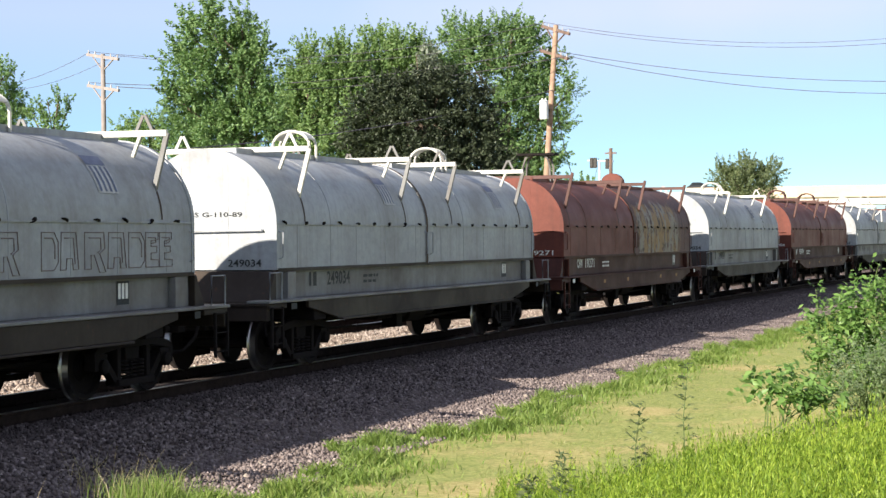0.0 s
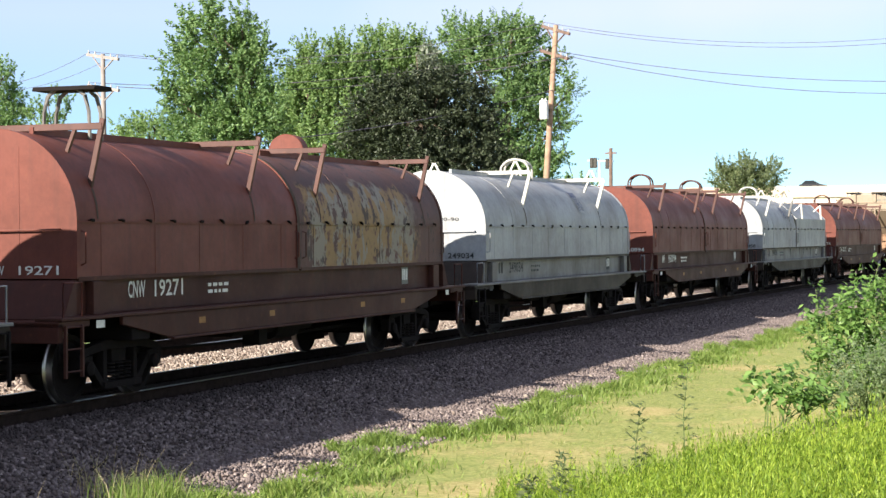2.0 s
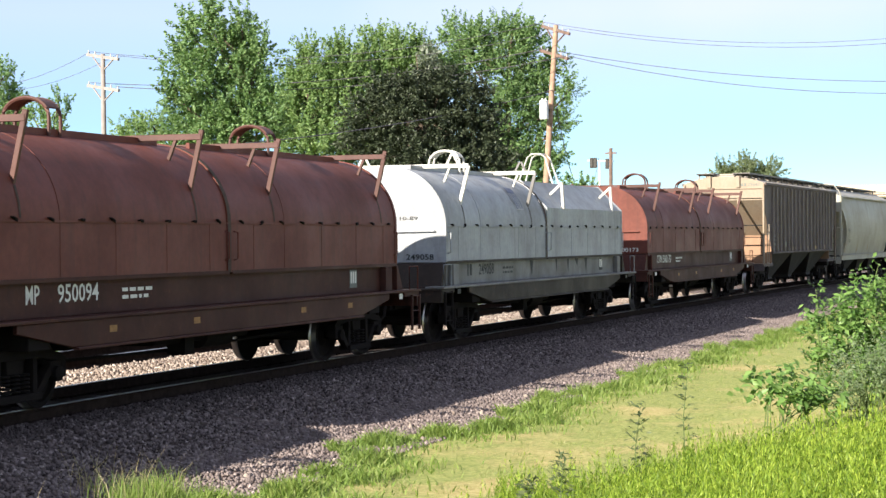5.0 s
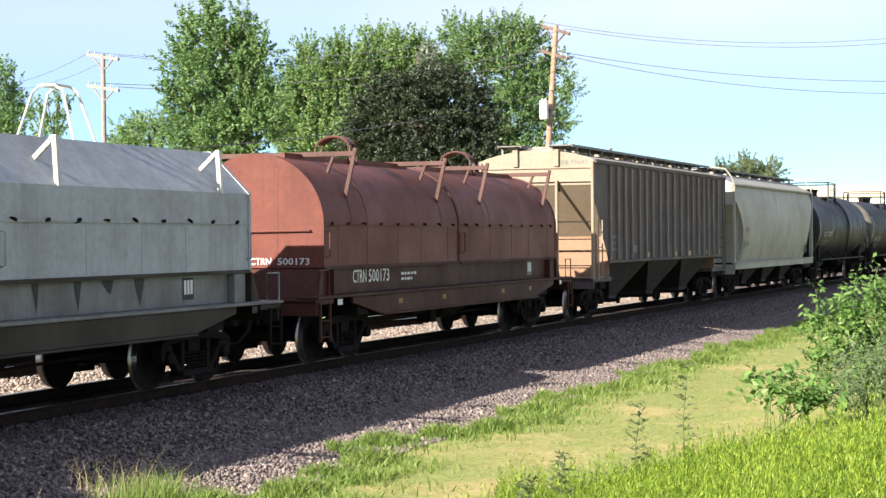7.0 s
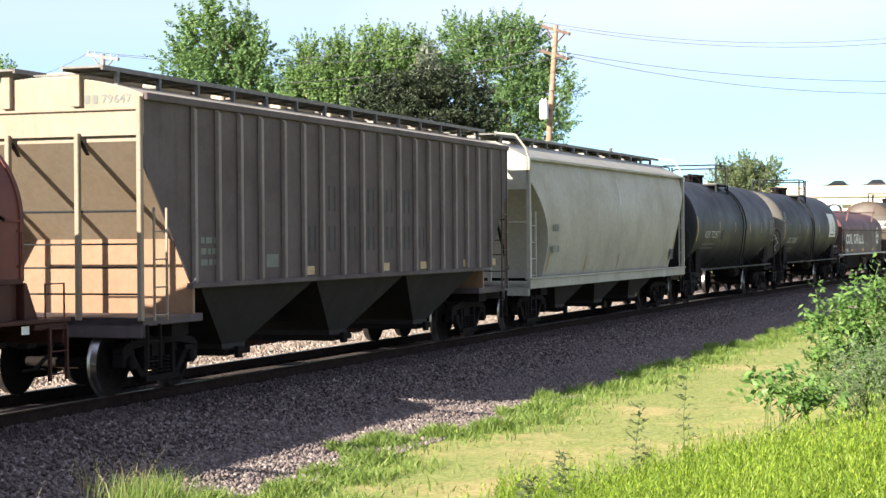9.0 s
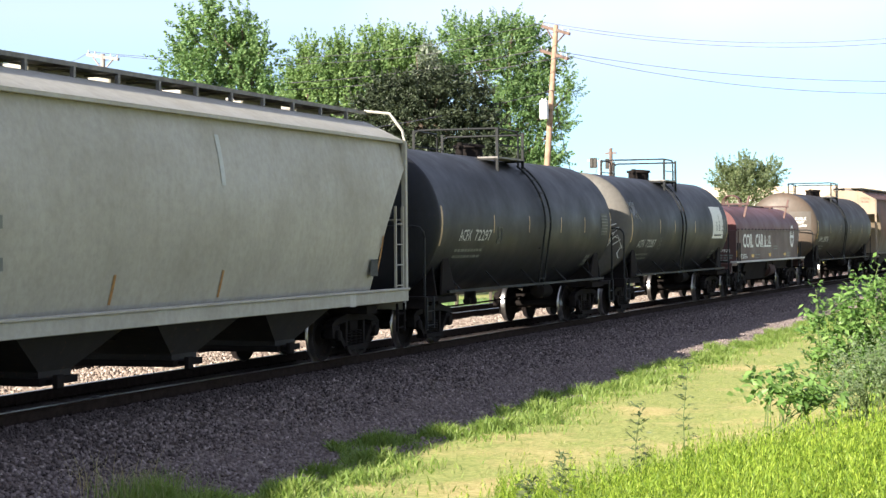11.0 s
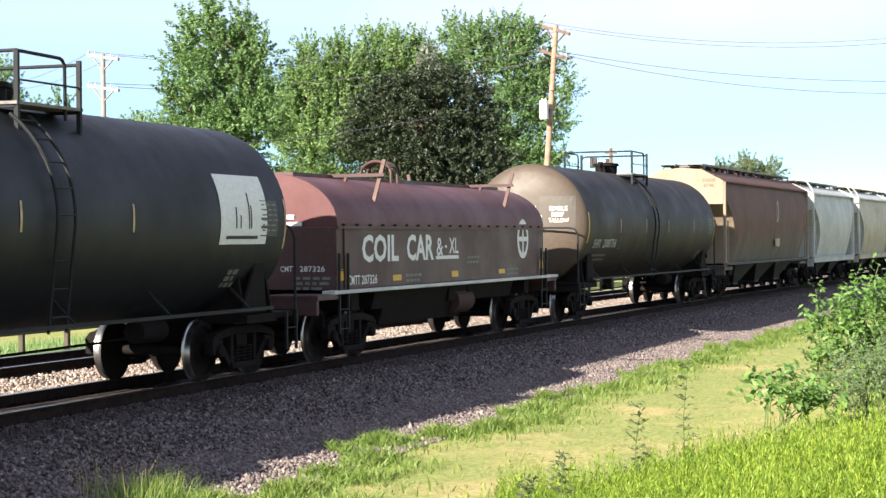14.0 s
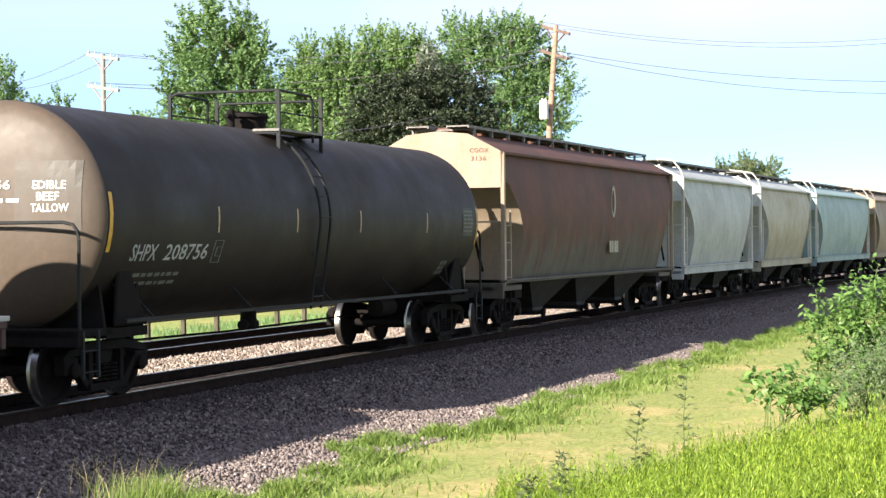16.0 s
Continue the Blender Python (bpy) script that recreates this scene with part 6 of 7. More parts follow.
    for d in (-1, 1):
        e = Shape()
        hh = -fa if d < 0 else fb
        e.box(min(d * hh, d * half), max(d * hh, d * half), -1.3, 1.3, 1.1, 1.2)
        e.box(min(d * (half - 0.1), d * half), max(d * (half - 0.1), d * half), -1.28, 1.28, 0.85, 1.15)
        part("end_deck", e, COIL_BROWN, car, bevel=0.012)
        for sd in (-1, 1):
            ladder(car, d * (hh - 0.18), sd * (r + 0.06), 0.5, 1.9, BLACK_IRON, 0.40, "x", 0.34)
    W = on_side
    y = -r - 0.006
    word_on(car, "COIL", W(-5.11, y, 1.72), 1.82, 0.51, DECAL_WHITE, label="white slab letters")
    word_on(car, "CAR", W(-2.86, y, 1.72), 1.5, 0.51, DECAL_WHITE, label="white slab letters")
    word_on(car, "&", W(-1.2, y, 1.80), 0.40, 0.36, DECAL_WHITE)
    word_on(car, "XL", W(-0.44, y, 1.84), 0.56, 0.32, DECAL_WHITE)
    bar_on(car, W(-1.24, y, 1.73), 1.38, 0.07, DECAL_WHITE)
    bar_on(car, W(-0.7, y, 1.96), 0.12, 0.05, DECAL_WHITE)
    word_on(car, "CMTT", W(-5.76, y, 1.33), 0.55, 0.17, DECAL_WHITE)
    word_on(car, "287326", W(-5.14, y, 1.33), 0.75, 0.17, DECAL_WHITE)
    word_on(car, "287326", on_end(fa - 0.006, -0.55, 1.58), 0.48, 0.10, DECAL_WHITE)
    word_on(car, "CMTT", on_end(fa - 0.006, -0.18, 1.58), 0.3, 0.10, DECAL_WHITE)
    small_print(car, on_end(fa - 0.006, -0.45, 1.44), (0.6, 0.6, 0.5), DECAL_GREY, 0.05, 0.09, 3)
    bar_on(car, on_end(fa - 0.006, 0.35, 2.50), 0.8, 0.08, DECAL_WHITE)
    bar_on(car, on_end(fa - 0.006, 0.35, 2.38), 0.95, 0.07, DECAL_WHITE)
    # round emblem: a ring with a cross, kept as plain shapes
    cx, cz = 4.6, 2.12
    disc = Shape()
    n = 28
    ring = [(cx + 0.43 * math.cos(a), y, cz + 0.45 * math.sin(a)) for a in np.linspace(0, 2 * math.pi, n, endpoint=False)]
    disc.add(ring, [tuple(range(n))])
    em = part("emblem", disc, DECAL_WHITE, car, "round white emblem with a dark cross")
    inner = Shape()
    for q in range(4):
        aa = np.linspace(q * math.pi / 2 + 0.16, (q + 1) * math.pi / 2 - 0.16, 6)
        inner.add([(cx + 0.31 * math.cos(a), y - 0.004, cz + 0.32 * math.sin(a)) for a in aa] + [(cx + 0.08 * math.cos(q * math.pi / 2 + 0.78), y - 0.004, cz + 0.08 * math.sin(q * math.pi / 2 + 0.78))], [tuple(range(7))])
    part("emblem_field", inner, COIL_BROWN, em)
    for x, z in ((-6.24, 1.42), (5.9, 1.42)):
        bar_on(car, W(x, y, z), 0.3, 0.2, DECAL_YELLOW, "reflector")
    bar_on(car, W(-3.6, y, 1.36), 0.45, 0.11, DECAL_YELLOW, "reflector")
    bar_on(car, W(2.8, y, 1.36), 0.45, 0.10, DECAL_YELLOW, "reflector")
    bar_on(car, W(-0.3, y, 1.36), 0.4, 0.12, DECAL_YELLOW)
    small_print(car, W(-2.9, y, 1.42), (0.75, 0.7), DECAL_GREY, 0.05, 0.1, 5)
    small_print(car, W(0.7, y, 1.72), (0.8, 0.7), DECAL_GREY, 0.05, 0.1, 6)
    small_print(car, W(3.4, y, 1.42), (0.8, 0.7), DECAL_GREY, 0.05, 0.1, 7)
    part("vertical_seam", Shape().box(-5.97, -5.92, -r - 0.03, -r, 1.27, 2.33), COIL_BROWN, car)
    brake_wheel(car, half - 0.2, 0.7, 1.9, COIL_BROWN)
    return car

# ---------------------------------------------------------------- covered hoppers
def roof_walk(car, x0, x1, z, y_in=0.30, wide=0.42, mat=GRATE):
    """Running boards along the roof on brackets, with hatches between."""
    for sd in (-1, 1):
        sh = Shape()
        a, b = sorted((sd * y_in, sd * (y_in + wide)))
        x = x0
        while x < x1 - 0.01:
            sh.box(x, min(x + 1.5, x1) - 0.03, a, b, z, z + 0.03)
            x += 1.5
        for yy in (a, b):
            sh.box(x0, x1, yy - 0.015, yy + 0.015, z - 0.03, z + 0.035)
        part("running_board", sh, mat, car, "grated roof walkway")
    st = Shape().box(-0.03, 0.03, -y_in - wide, y_in + wide, z - 0.06, z - 0.03)
    for sd in (-1, 1):
        st.box(-0.03, 0.03, sd * (y_in + wide) - 0.03, sd * (y_in + wide) + 0.03, z - 0.28, z - 0.03)
    me = st.mesh("walk_bracket", mat)
    for x in np.arange(x0 + 0.4, x1, 1.2):
        part("walk_bracket", me, None, car, m=pose(float(x), 0, 0))


def hopper_bays(car, xs, half_bay, z_top, z_low, y_top, mat):
    for x in xs:
        sh = Shape()
        top = [(x - half_bay, -y_top, z_top), (x + half_bay, -y_top, z_top), (x + half_bay, y_top, z_top), (x - half_bay, y_top, z_top)]
        mid = [(x - 0.40, -0.95, z_low + 0.12), (x + 0.40, -0.95, z_low + 0.12), (x + 0.40, 0.95, z_low + 0.12), (x - 0.40, 0.95, z_low + 0.12)]
        low = [(px, py, z_low) for px, py, _ in mid]
        sh.loft([top, mid, low])
        bay = part("hopper_bay", sh, mat, car, "sloped discharge hopper")
        g = Shape().box(x - 0.46, x + 0.46, -1.02, 1.02, z_low - 0.06, z_low + 0.04)
        g.tube([(x - 0.3, -1.2, z_low), (x - 0.3, 1.2, z_low)], 0.035, 8)
        g.box(x - 0.38, x - 0.22, -1.22, -1.14, z_low - 0.09, z_low + 0.09)
        part("outlet_gate", g, IRON, bay, bevel=0.01)


def ribbed_hopper():
    """Old three-bay hopper with outside posts, sooty sides and pale ends."""
    half, trucks, yb = 8.1, 6.82, 1.55
    car = thing("covered_hopper", "soot-grey ribbed covered hopper car with cream ends", "freight car", "cars of the passing train")
    add_trucks(car, (-trucks, trucks))
    add_couplers(car, half + 0.75)
    eave, crown = 4.10, 4.38
    # body: side outline with sloped ends, then the roof
    prof = [(-half + 0.05, 3.5), (-half + 0.05, eave), (half - 0.05, eave), (half - 0.05, 3.5), (5.9, 1.5), (-5.9, 1.5)]
    side = Shape().prism_y(prof, -yb + 0.03, yb - 0.03)
    for i, f in enumerate(side.f):
        xs = [side.v[k][0] for k in f]
        ys = [side.v[k][1] for k in f]
        if len(f) == 4 and max(ys) - min(ys) > 1 and (max(xs) < -5 or min(xs) > 5):
            side.m[i] = 1
    part("body", side, [SOOT, CREAM], car, "ribbed steel body with sloped ends")
    for sd in (-1, 1):
        pl = Shape()
        y0, y1 = sorted((sd * (yb - 0.02), sd * (yb + 0.0)))
        pl.prism_y([(-6.75, 1.52), (-half, 3.15), (-half, eave), (half, eave), (half, 3.15), (6.75, 1.52)], y0, y1)
        part("side_sheet", pl, SOOT, car)
    rib = Shape()
    rib.prism_x([(-yb - 0.07, 1.55), (-yb - 0.07, 4.0), (-yb, 4.06), (-yb, 1.5)], -0.045, 0.045)
    rib_me = rib.mesh("rib", RIB_GREY, 0, 0.008)
    RIBS = (-6.7, -5.94, -5.2, -4.48, -3.63, -2.87, -2.12, -1.22, -0.34, 0.53, 1.45, 2.31, 3.04, 3.83, 4.58, 5.3, 6.04, 6.83)
    for x in RIBS:
        part("rib", rib_me, None, car, m=pose(x, 0, 0))
        part("rib", rib_me, None, car, m=pose(x, 0, 0, 0, 0, 180))
    for x in (RIBS[5] + 0.3, RIBS[9] + 0.3, RIBS[12] - 0.25, RIBS[15], RIBS[17] + 0.25):
        bar_on(car, on_side(x - 0.17, -yb - 0.006, 1.57), 0.34, 0.14, DECAL_PALE, "reflector")
    for sd in (-1, 1):
        rails = Shape()
        rails.box(-half, half, sd * yb - 0.06, sd * yb + 0.06, eave - 0.05, eave + 0.05)
        rails.box(-6.8, 6.8, sd * yb - 0.05, sd * yb + 0.05, 1.46, 1.54)
        part("side_plate", rails, SOOT, car, bevel=0.01)
    roof = [(-yb, eave + 0.03)] + [(y, eave + 0.03 + (crown - eave) * math.cos(y / yb * math.pi / 2) ** 0.8) for y in np.linspace(-yb + 0.02, yb - 0.02, 15)] + [(yb, eave + 0.03)]
    part("roof", Shape().prism_x(roof, -half, half), TAN_ROOF, car, smooth=40)
    roof_walk(car, -half - 0.15, half + 0.15, 4.50, 0.38, 0.62)
    hm = Shape().box(-0.9, 0.9, -0.28, 0.28, crown - 0.05, crown + 0.14).mesh("roof_hatch", TAN_ROOF, 0, 0.02)
    for x in np.linspace(-half + 1.4, half - 1.4, 7):
        part("roof_hatch", hm, None, car, m=pose(float(x), 0, 0))
    for d in (-1, 1):
        xe = d * half
        x0, x1 = sorted((xe, xe + d * 0.02))
        ep = Shape()
        ep.prism_x([(-yb, 3.58), (yb, 3.58), (yb, eave + 0.02)] + [(y, eave + 0.02 + (crown - eave) * math.cos(y / yb * math.pi / 2) ** 0.8) for y in np.linspace(yb - 0.02, -yb + 0.02, 13)] + [(-yb, eave + 0.02)], x0, x1)
        part("end_panel", ep, CREAM, car)
        tb = Shape()
        tb.box(min(xe, xe + d * 0.06), max(xe, xe + d * 0.06), -yb, yb, 3.92, 3.96)
        for y in (-0.55, 0.55):
            tb.box(min(xe, xe + d * 0.10), max(xe, xe + d * 0.10), y - 0.07, y + 0.07, 3.98, 4.42)
        part("end_trim", tb, CREAM, car, bevel=0.008)
        for y in (-1.51, -0.55, 0.55, 1.51):
            p = Shape().box(min(xe, xe + d * 0.09), max(xe, xe + d * 0.09), y - 0.035, y + 0.035, 1.06, 3.62 if abs(y) < 1 else eave)
            part("end_post", p, CREAM, car, "cream-painted end post", bevel=0.01)
        for y in (-0.55, 0.55):
            part("end_brace", Shape().beam((xe - d * 0.05, y, 3.52), (d * 6.72, y, 2.42), 0.06, 0.06), IRON, car)
        # inner vertical sheet over the truck, slope sheet above
        lw = Shape()
        lw.box(min(d * 6.55, d * 6.62), max(d * 6.55, d * 6.62), -1.5, 1.5, 1.1, 2.45)
        part("end_bulkhead", lw, CREAM_LOW, car)
        dk = Shape()
        dk.box(min(d * 6.3, xe), max(d * 6.3, xe), -1.5, 1.5, 0.98, 1.10)
        dk.box(min(xe, xe - d * 0.12), max(xe, xe - d * 0.12), -1.5, 1.5, 0.82, 1.10)
        part("end_deck", dk, SOOT, car, bevel=0.012)
        gate = Shape()
        for z in (1.42, 1.78, 2.1):
            gate.tube([(xe, -1.5, z), (xe, 0.55, z)], 0.014, 6)
        gate.tube([(xe, -1.5, 2.55), (xe, 1.5, 2.55)], 0.02, 6)
        part("end_railing", gate, BLACK_IRON, car)
        ladder(car, d * (half - 0.35), -1.60, 1.05, eave if d > 0 else 2.6, CREAM if d < 0 else SOOT, 0.36, "x", 0.38, stile=0.028)
        ladder(car, d * (half - 0.25), -1.54, 0.42, 1.0, IRON, 0.36, "x", 0.27, name="step_ladder")
    hopper_bays(car, (-4.2, 0.0, 4.2), 2.1, 1.5, 0.42, 1.45, SOOT_SHADE)
    cs = Shape().box(-half, half, -0.3, 0.3, 0.72, 1.02)
    for x in (-trucks, trucks):
        cs.box(x - 0.25, x + 0.25, -1.4, 1.4, 0.8, 1.0)
    part("centre_sill", cs, IRON, car)
    brake_wheel(car, -half - 0.05, 0.9, 1.45, BLACK_IRON)
    word_on(car, "79647", on_end(-half - 0.006 - 0.02, -0.92, 4.02), 0.46, 0.12, DECAL_GREY)
    for u in (0.0, 0.12):
        bar_on(car, on_end(-half - 0.026, -0.66 - u, 4.02), 0.08, 0.12, DECAL_GREY)
    # faded company letters between the ribs: plain bars
    for row, z, n, k0 in ((0, 2.62, 5, 6), (1, 1.95, 7, 5)):
        for i in range(n):
            x = (RIBS[k0 + i] + RIBS[k0 + i + 1]) / 2
            for du in (-0.14, 0.10):
                bar_on(car, on_side(x + du, -yb - 0.004, z), 0.08, 0.42, DECAL_DARK, "faded_letter")
    small_print(car, on_side(-6.45, -yb - 0.005, 2.1), (0.5, 0.4, 0.5), DECAL_GREY, 0.09, 0.16, 8)
    bar_on(car, on_side(-4.25, -yb - 0.005, 1.72), 0.45, 0.2, DECAL_GREY)
    return car


def flow_hopper(label, half, trucks, mat, end_mat, roof_mat, bays, eave=3.95, crown=4.42, big_mark=None, sill_mat=None, ladder_mat=None, side_marks="none", seed=0, hoops=True):
    """Rounded-side covered hopper: bowed body without ribs, cut-away ends, side sill, roof walk."""
    car = thing("covered_hopper", label, "freight car", "cars of the passing train")
    add_trucks(car, (-trucks, trucks))
    add_couplers(car, half + 0.62)
    sill_mat, ladder_mat = sill_mat or mat, ladder_mat or mat
    y0 = 1.30

    def section(x, zlow, w=1.0):
        zs = np.linspace(zlow, eave, 11)
        left = [(x, -(y0 + 0.30 * math.sin(min(1.0, (z - 1.15) / (eave - 1.15)) * math.pi * 0.86 + 0.12) ) * w, z) for z in zs]
        roof = [(x, -yy * w, eave + 0.04 + (crown - eave - 0.04) * h) for yy, h in
                ((1.50, -0.06), (1.47, 0.0), (1.2, 0.32), (0.95, 0.60), (0.72, 0.84), (0.36, 0.95), (0.0, 1.0), (-0.36, 0.95), (-0.72, 0.84), (-0.95, 0.60), (-1.2, 0.32), (-1.47, 0.0), (-1.50, -0.06))]
        right = [(px, -py, pz) for px, py, pz in reversed(left)]
        return left + roof + right

    sh = Shape()
    rings = [section(-half + 0.02, 3.5)]
    slope = half - 1.52
    cut_in = ((0.3, 3.3), (0.65, 3.0), (0.95, 2.7), (1.2, 2.35), (1.38, 1.95), (1.46, 1.2))
    for e, zl in cut_in:
        rings.append(section(-half + 0.02 + e, zl))
    for x in np.linspace(-slope, slope, 9)[1:-1]:
        rings.append(section(float(x), 1.2))
    for e, zl in (*reversed(cut_in), (0.0, 3.5)):
        rings.append(section(half - 0.02 - e, zl))
    sh.loft(rings)
    n = len(rings[0])
    for i in range((len(rings) - 1) * n):
        k, ring = i % n, i // n
        if k == n - 1 and (ring < 6 or ring >= len(rings) - 7):
            sh.m[i] = 1
        if 10 <= k < n - 11:
            sh.m[i] = 2
    sh.m[-1] = sh.m[-2] = 1
    part("body", sh, [mat, end_mat, roof_mat], car, "smooth bowed steel body", smooth=32)
    drip = Shape()
    for sd in (-1, 1):
        drip.box(-half, half, sd * 1.49 - 0.03, sd * 1.49 + 0.03, eave - 0.02, eave + 0.035)
    part("eave_rail", drip, roof_mat, car)
    for sd in (-1, 1):
        side = Shape()
        side.box(-half, half, sd * 1.50 - 0.05, sd * 1.50 + 0.05, 1.15 if side_marks == "rust" else 0.98, 1.22)
        side.box(-half, half, sd * 1.50 - 0.09, sd * 1.50 + 0.09, 1.19, 1.23)
        part("side_sill", side, sill_mat, car, bevel=0.01)
    # bays far darker than the body: the shade beneath it is in their colour
    hopper_bays(car, bays, (bays[1] - bays[0]) / 2 if len(bays) > 1 else 2.0, 1.2, 0.36, 1.35, SOOT_SHADE)
    roof_walk(car, -half, half, crown + 0.10, 0.22, 0.5)
    hm = Shape().box(-0.8, 0.8, -0.2, 0.2, crown - 0.05, crown + 0.12).mesh("roof_hatch", roof_mat, 0, 0.02)
    for x in np.linspace(-half + 1.3, half - 1.3, max(3, int(half))):
        part("roof_hatch", hm, None, car, m=pose(float(x), 0, 0))
    for d in (-1, 1):
        xe = d * half
        dk = Shape()
        dk.box(min(xe, xe - d * 1.5), max(xe, xe - d * 1.5), -1.45, 1.45, 0.98, 1.10)
        dk.box(min(xe, xe - d * 0.1), max(xe, xe - d * 0.1), -1.5, 1.5, 0.82, 1.16)
        part("end_deck", dk, sill_mat, car, bevel=0.012)
        for sd in (-1, 1):
            p = Shape().box(min(xe, xe - d * 0.10), max(xe, xe - d * 0.10), sd * 1.50 - 0.045, sd * 1.50 + 0.045, 1.1, eave + 0.02)
            part("corner_post", p, ladder_mat, car, bevel=0.008)
            hoop = Shape().tube([(xe - d * 0.03, sd * 1.50, eave), (xe - d * 0.03, sd * 1.46, eave + 0.22), (xe - d * 0.03, sd * 1.2, crown + 0.08), (xe - d * 0.03, sd * 0.7, crown + 0.14)], 0.028, 6)
            if hoops:
                part("corner_hoop", hoop, ladder_mat, car, smooth=50)
            ladder(car, xe - d * 0.36, sd * 1.50, 1.2, 2.75, ladder_mat, 0.36, "x", 0.38)
            ladder(car, xe - d * 0.30, sd * 1.50, 0.42, 0.95, IRON, 0.36, "x", 0.26, name="step_ladder")
        for y in (-0.55, 0.55):
            part("end_post", Shape().box(min(xe, xe - d * 0.08), max(xe, xe - d * 0.08), y - 0.04, y + 0.04, 1.1, 3.35), end_mat, car)
            part("end_brace", Shape().beam((xe - d * 0.1, y, 3.2), (xe - d * 1.4, y, 1.4), 0.05, 0.05), IRON, car)
        part("end_plate", Shape().prism_x([(-1.48, 3.25), (1.48, 3.25), (1.51, eave), (1.2, eave + 0.36 * (crown - eave)), (0.72, crown - 0.06), (0, crown + 0.01), (-0.72, crown - 0.06), (-1.2, eave + 0.36 * (crown - eave)), (-1.51, eave)],
                                          min(xe, xe - d * 0.03), max(xe, xe - d * 0.03)), end_mat, car)
        gate = Shape()
        gate.tube([(xe, -1.45, 2.5), (xe, 1.45, 2.5)], 0.02, 6)
        part("end_railing", gate, ladder_mat, car)
    cs = Shape().box(-half, half, -0.3, 0.3, 0.72, 1.02)
    for x in (-trucks, trucks):
        cs.box(x - 0.25, x + 0.25, -1.4, 1.4, 0.8, 1.0)
    part("centre_sill", cs, IRON, car)
    brake_wheel(car, -half - 0.04, 0.9, 1.9, BLACK_IRON)
    yy = -1.62
    if side_marks == "grey":
        small_print(car, on_side(-6.3, -1.60, 2.3), (0.5, 0.5), DECAL_GREY, 0.16, 0.5, seed)
        bar_on(car, on_side(6.05, -1.52, 1.48), 0.36, 0.30, DECAL_DARK, "data_panel")
        bar_on(car, on_side(5.0, -1.556, 0.97), 0.28, 0.24, WHITE, "small_plate")
        def bow(x, z):
            return lambda u, v: (x + u, -(y0 + 0.30 * math.sin(min(1.0, (z + v - 1.15) / (eave - 1.15)) * math.pi * 0.86 + 0.12)) - 0.008, z + v)
        for x, z, hh in ((-6.3, 1.35, 0.4), (-3.0, 1.3, 0.4), (0.2, 1.3, 0.4), (6.5, 1.5, 0.7)):
            bar_on(car, bow(x, z), 0.07, hh, DECAL_AMBER, "reflector", steps=6)
        bar_on(car, bow(0.0, 2.95), 0.13, 0.75, FLOW_WHITE, "pale_streak", steps=6)
    if side_marks == "rust":
        em = [(0.9 + 0.22 * math.cos(a), -1.612, 3.08 + 0.42 * math.sin(a)) for a in np.linspace(0, 2 * math.pi, 18, endpoint=False)]
        ring = Shape().add(em + [(0.86 + (p_[0] - 0.9) * 0.62, p_[1], 3.08 + (p_[2] - 3.08) * 0.74) for p_ in em], [(k, (k + 1) % 18, 18 + (k + 1) % 18, 18 + k) for k in range(18)])
        part("emblem", ring, FLOW_SAND, car, "worn pale ring emblem")
        small_print(car, on_side(0.5, -1.60, 1.75), (0.8,), FLOW_SAND, 0.3, 0.3, seed)
        word_on(car, "CGOX", on_end(-half - 0.006, -0.75, 4.02), 0.45, 0.10, DECAL_RED)
        word_on(car, "3136", on_end(-half - 0.006, -0.78, 3.84), 0.36, 0.10, DECAL_RED)
    return car


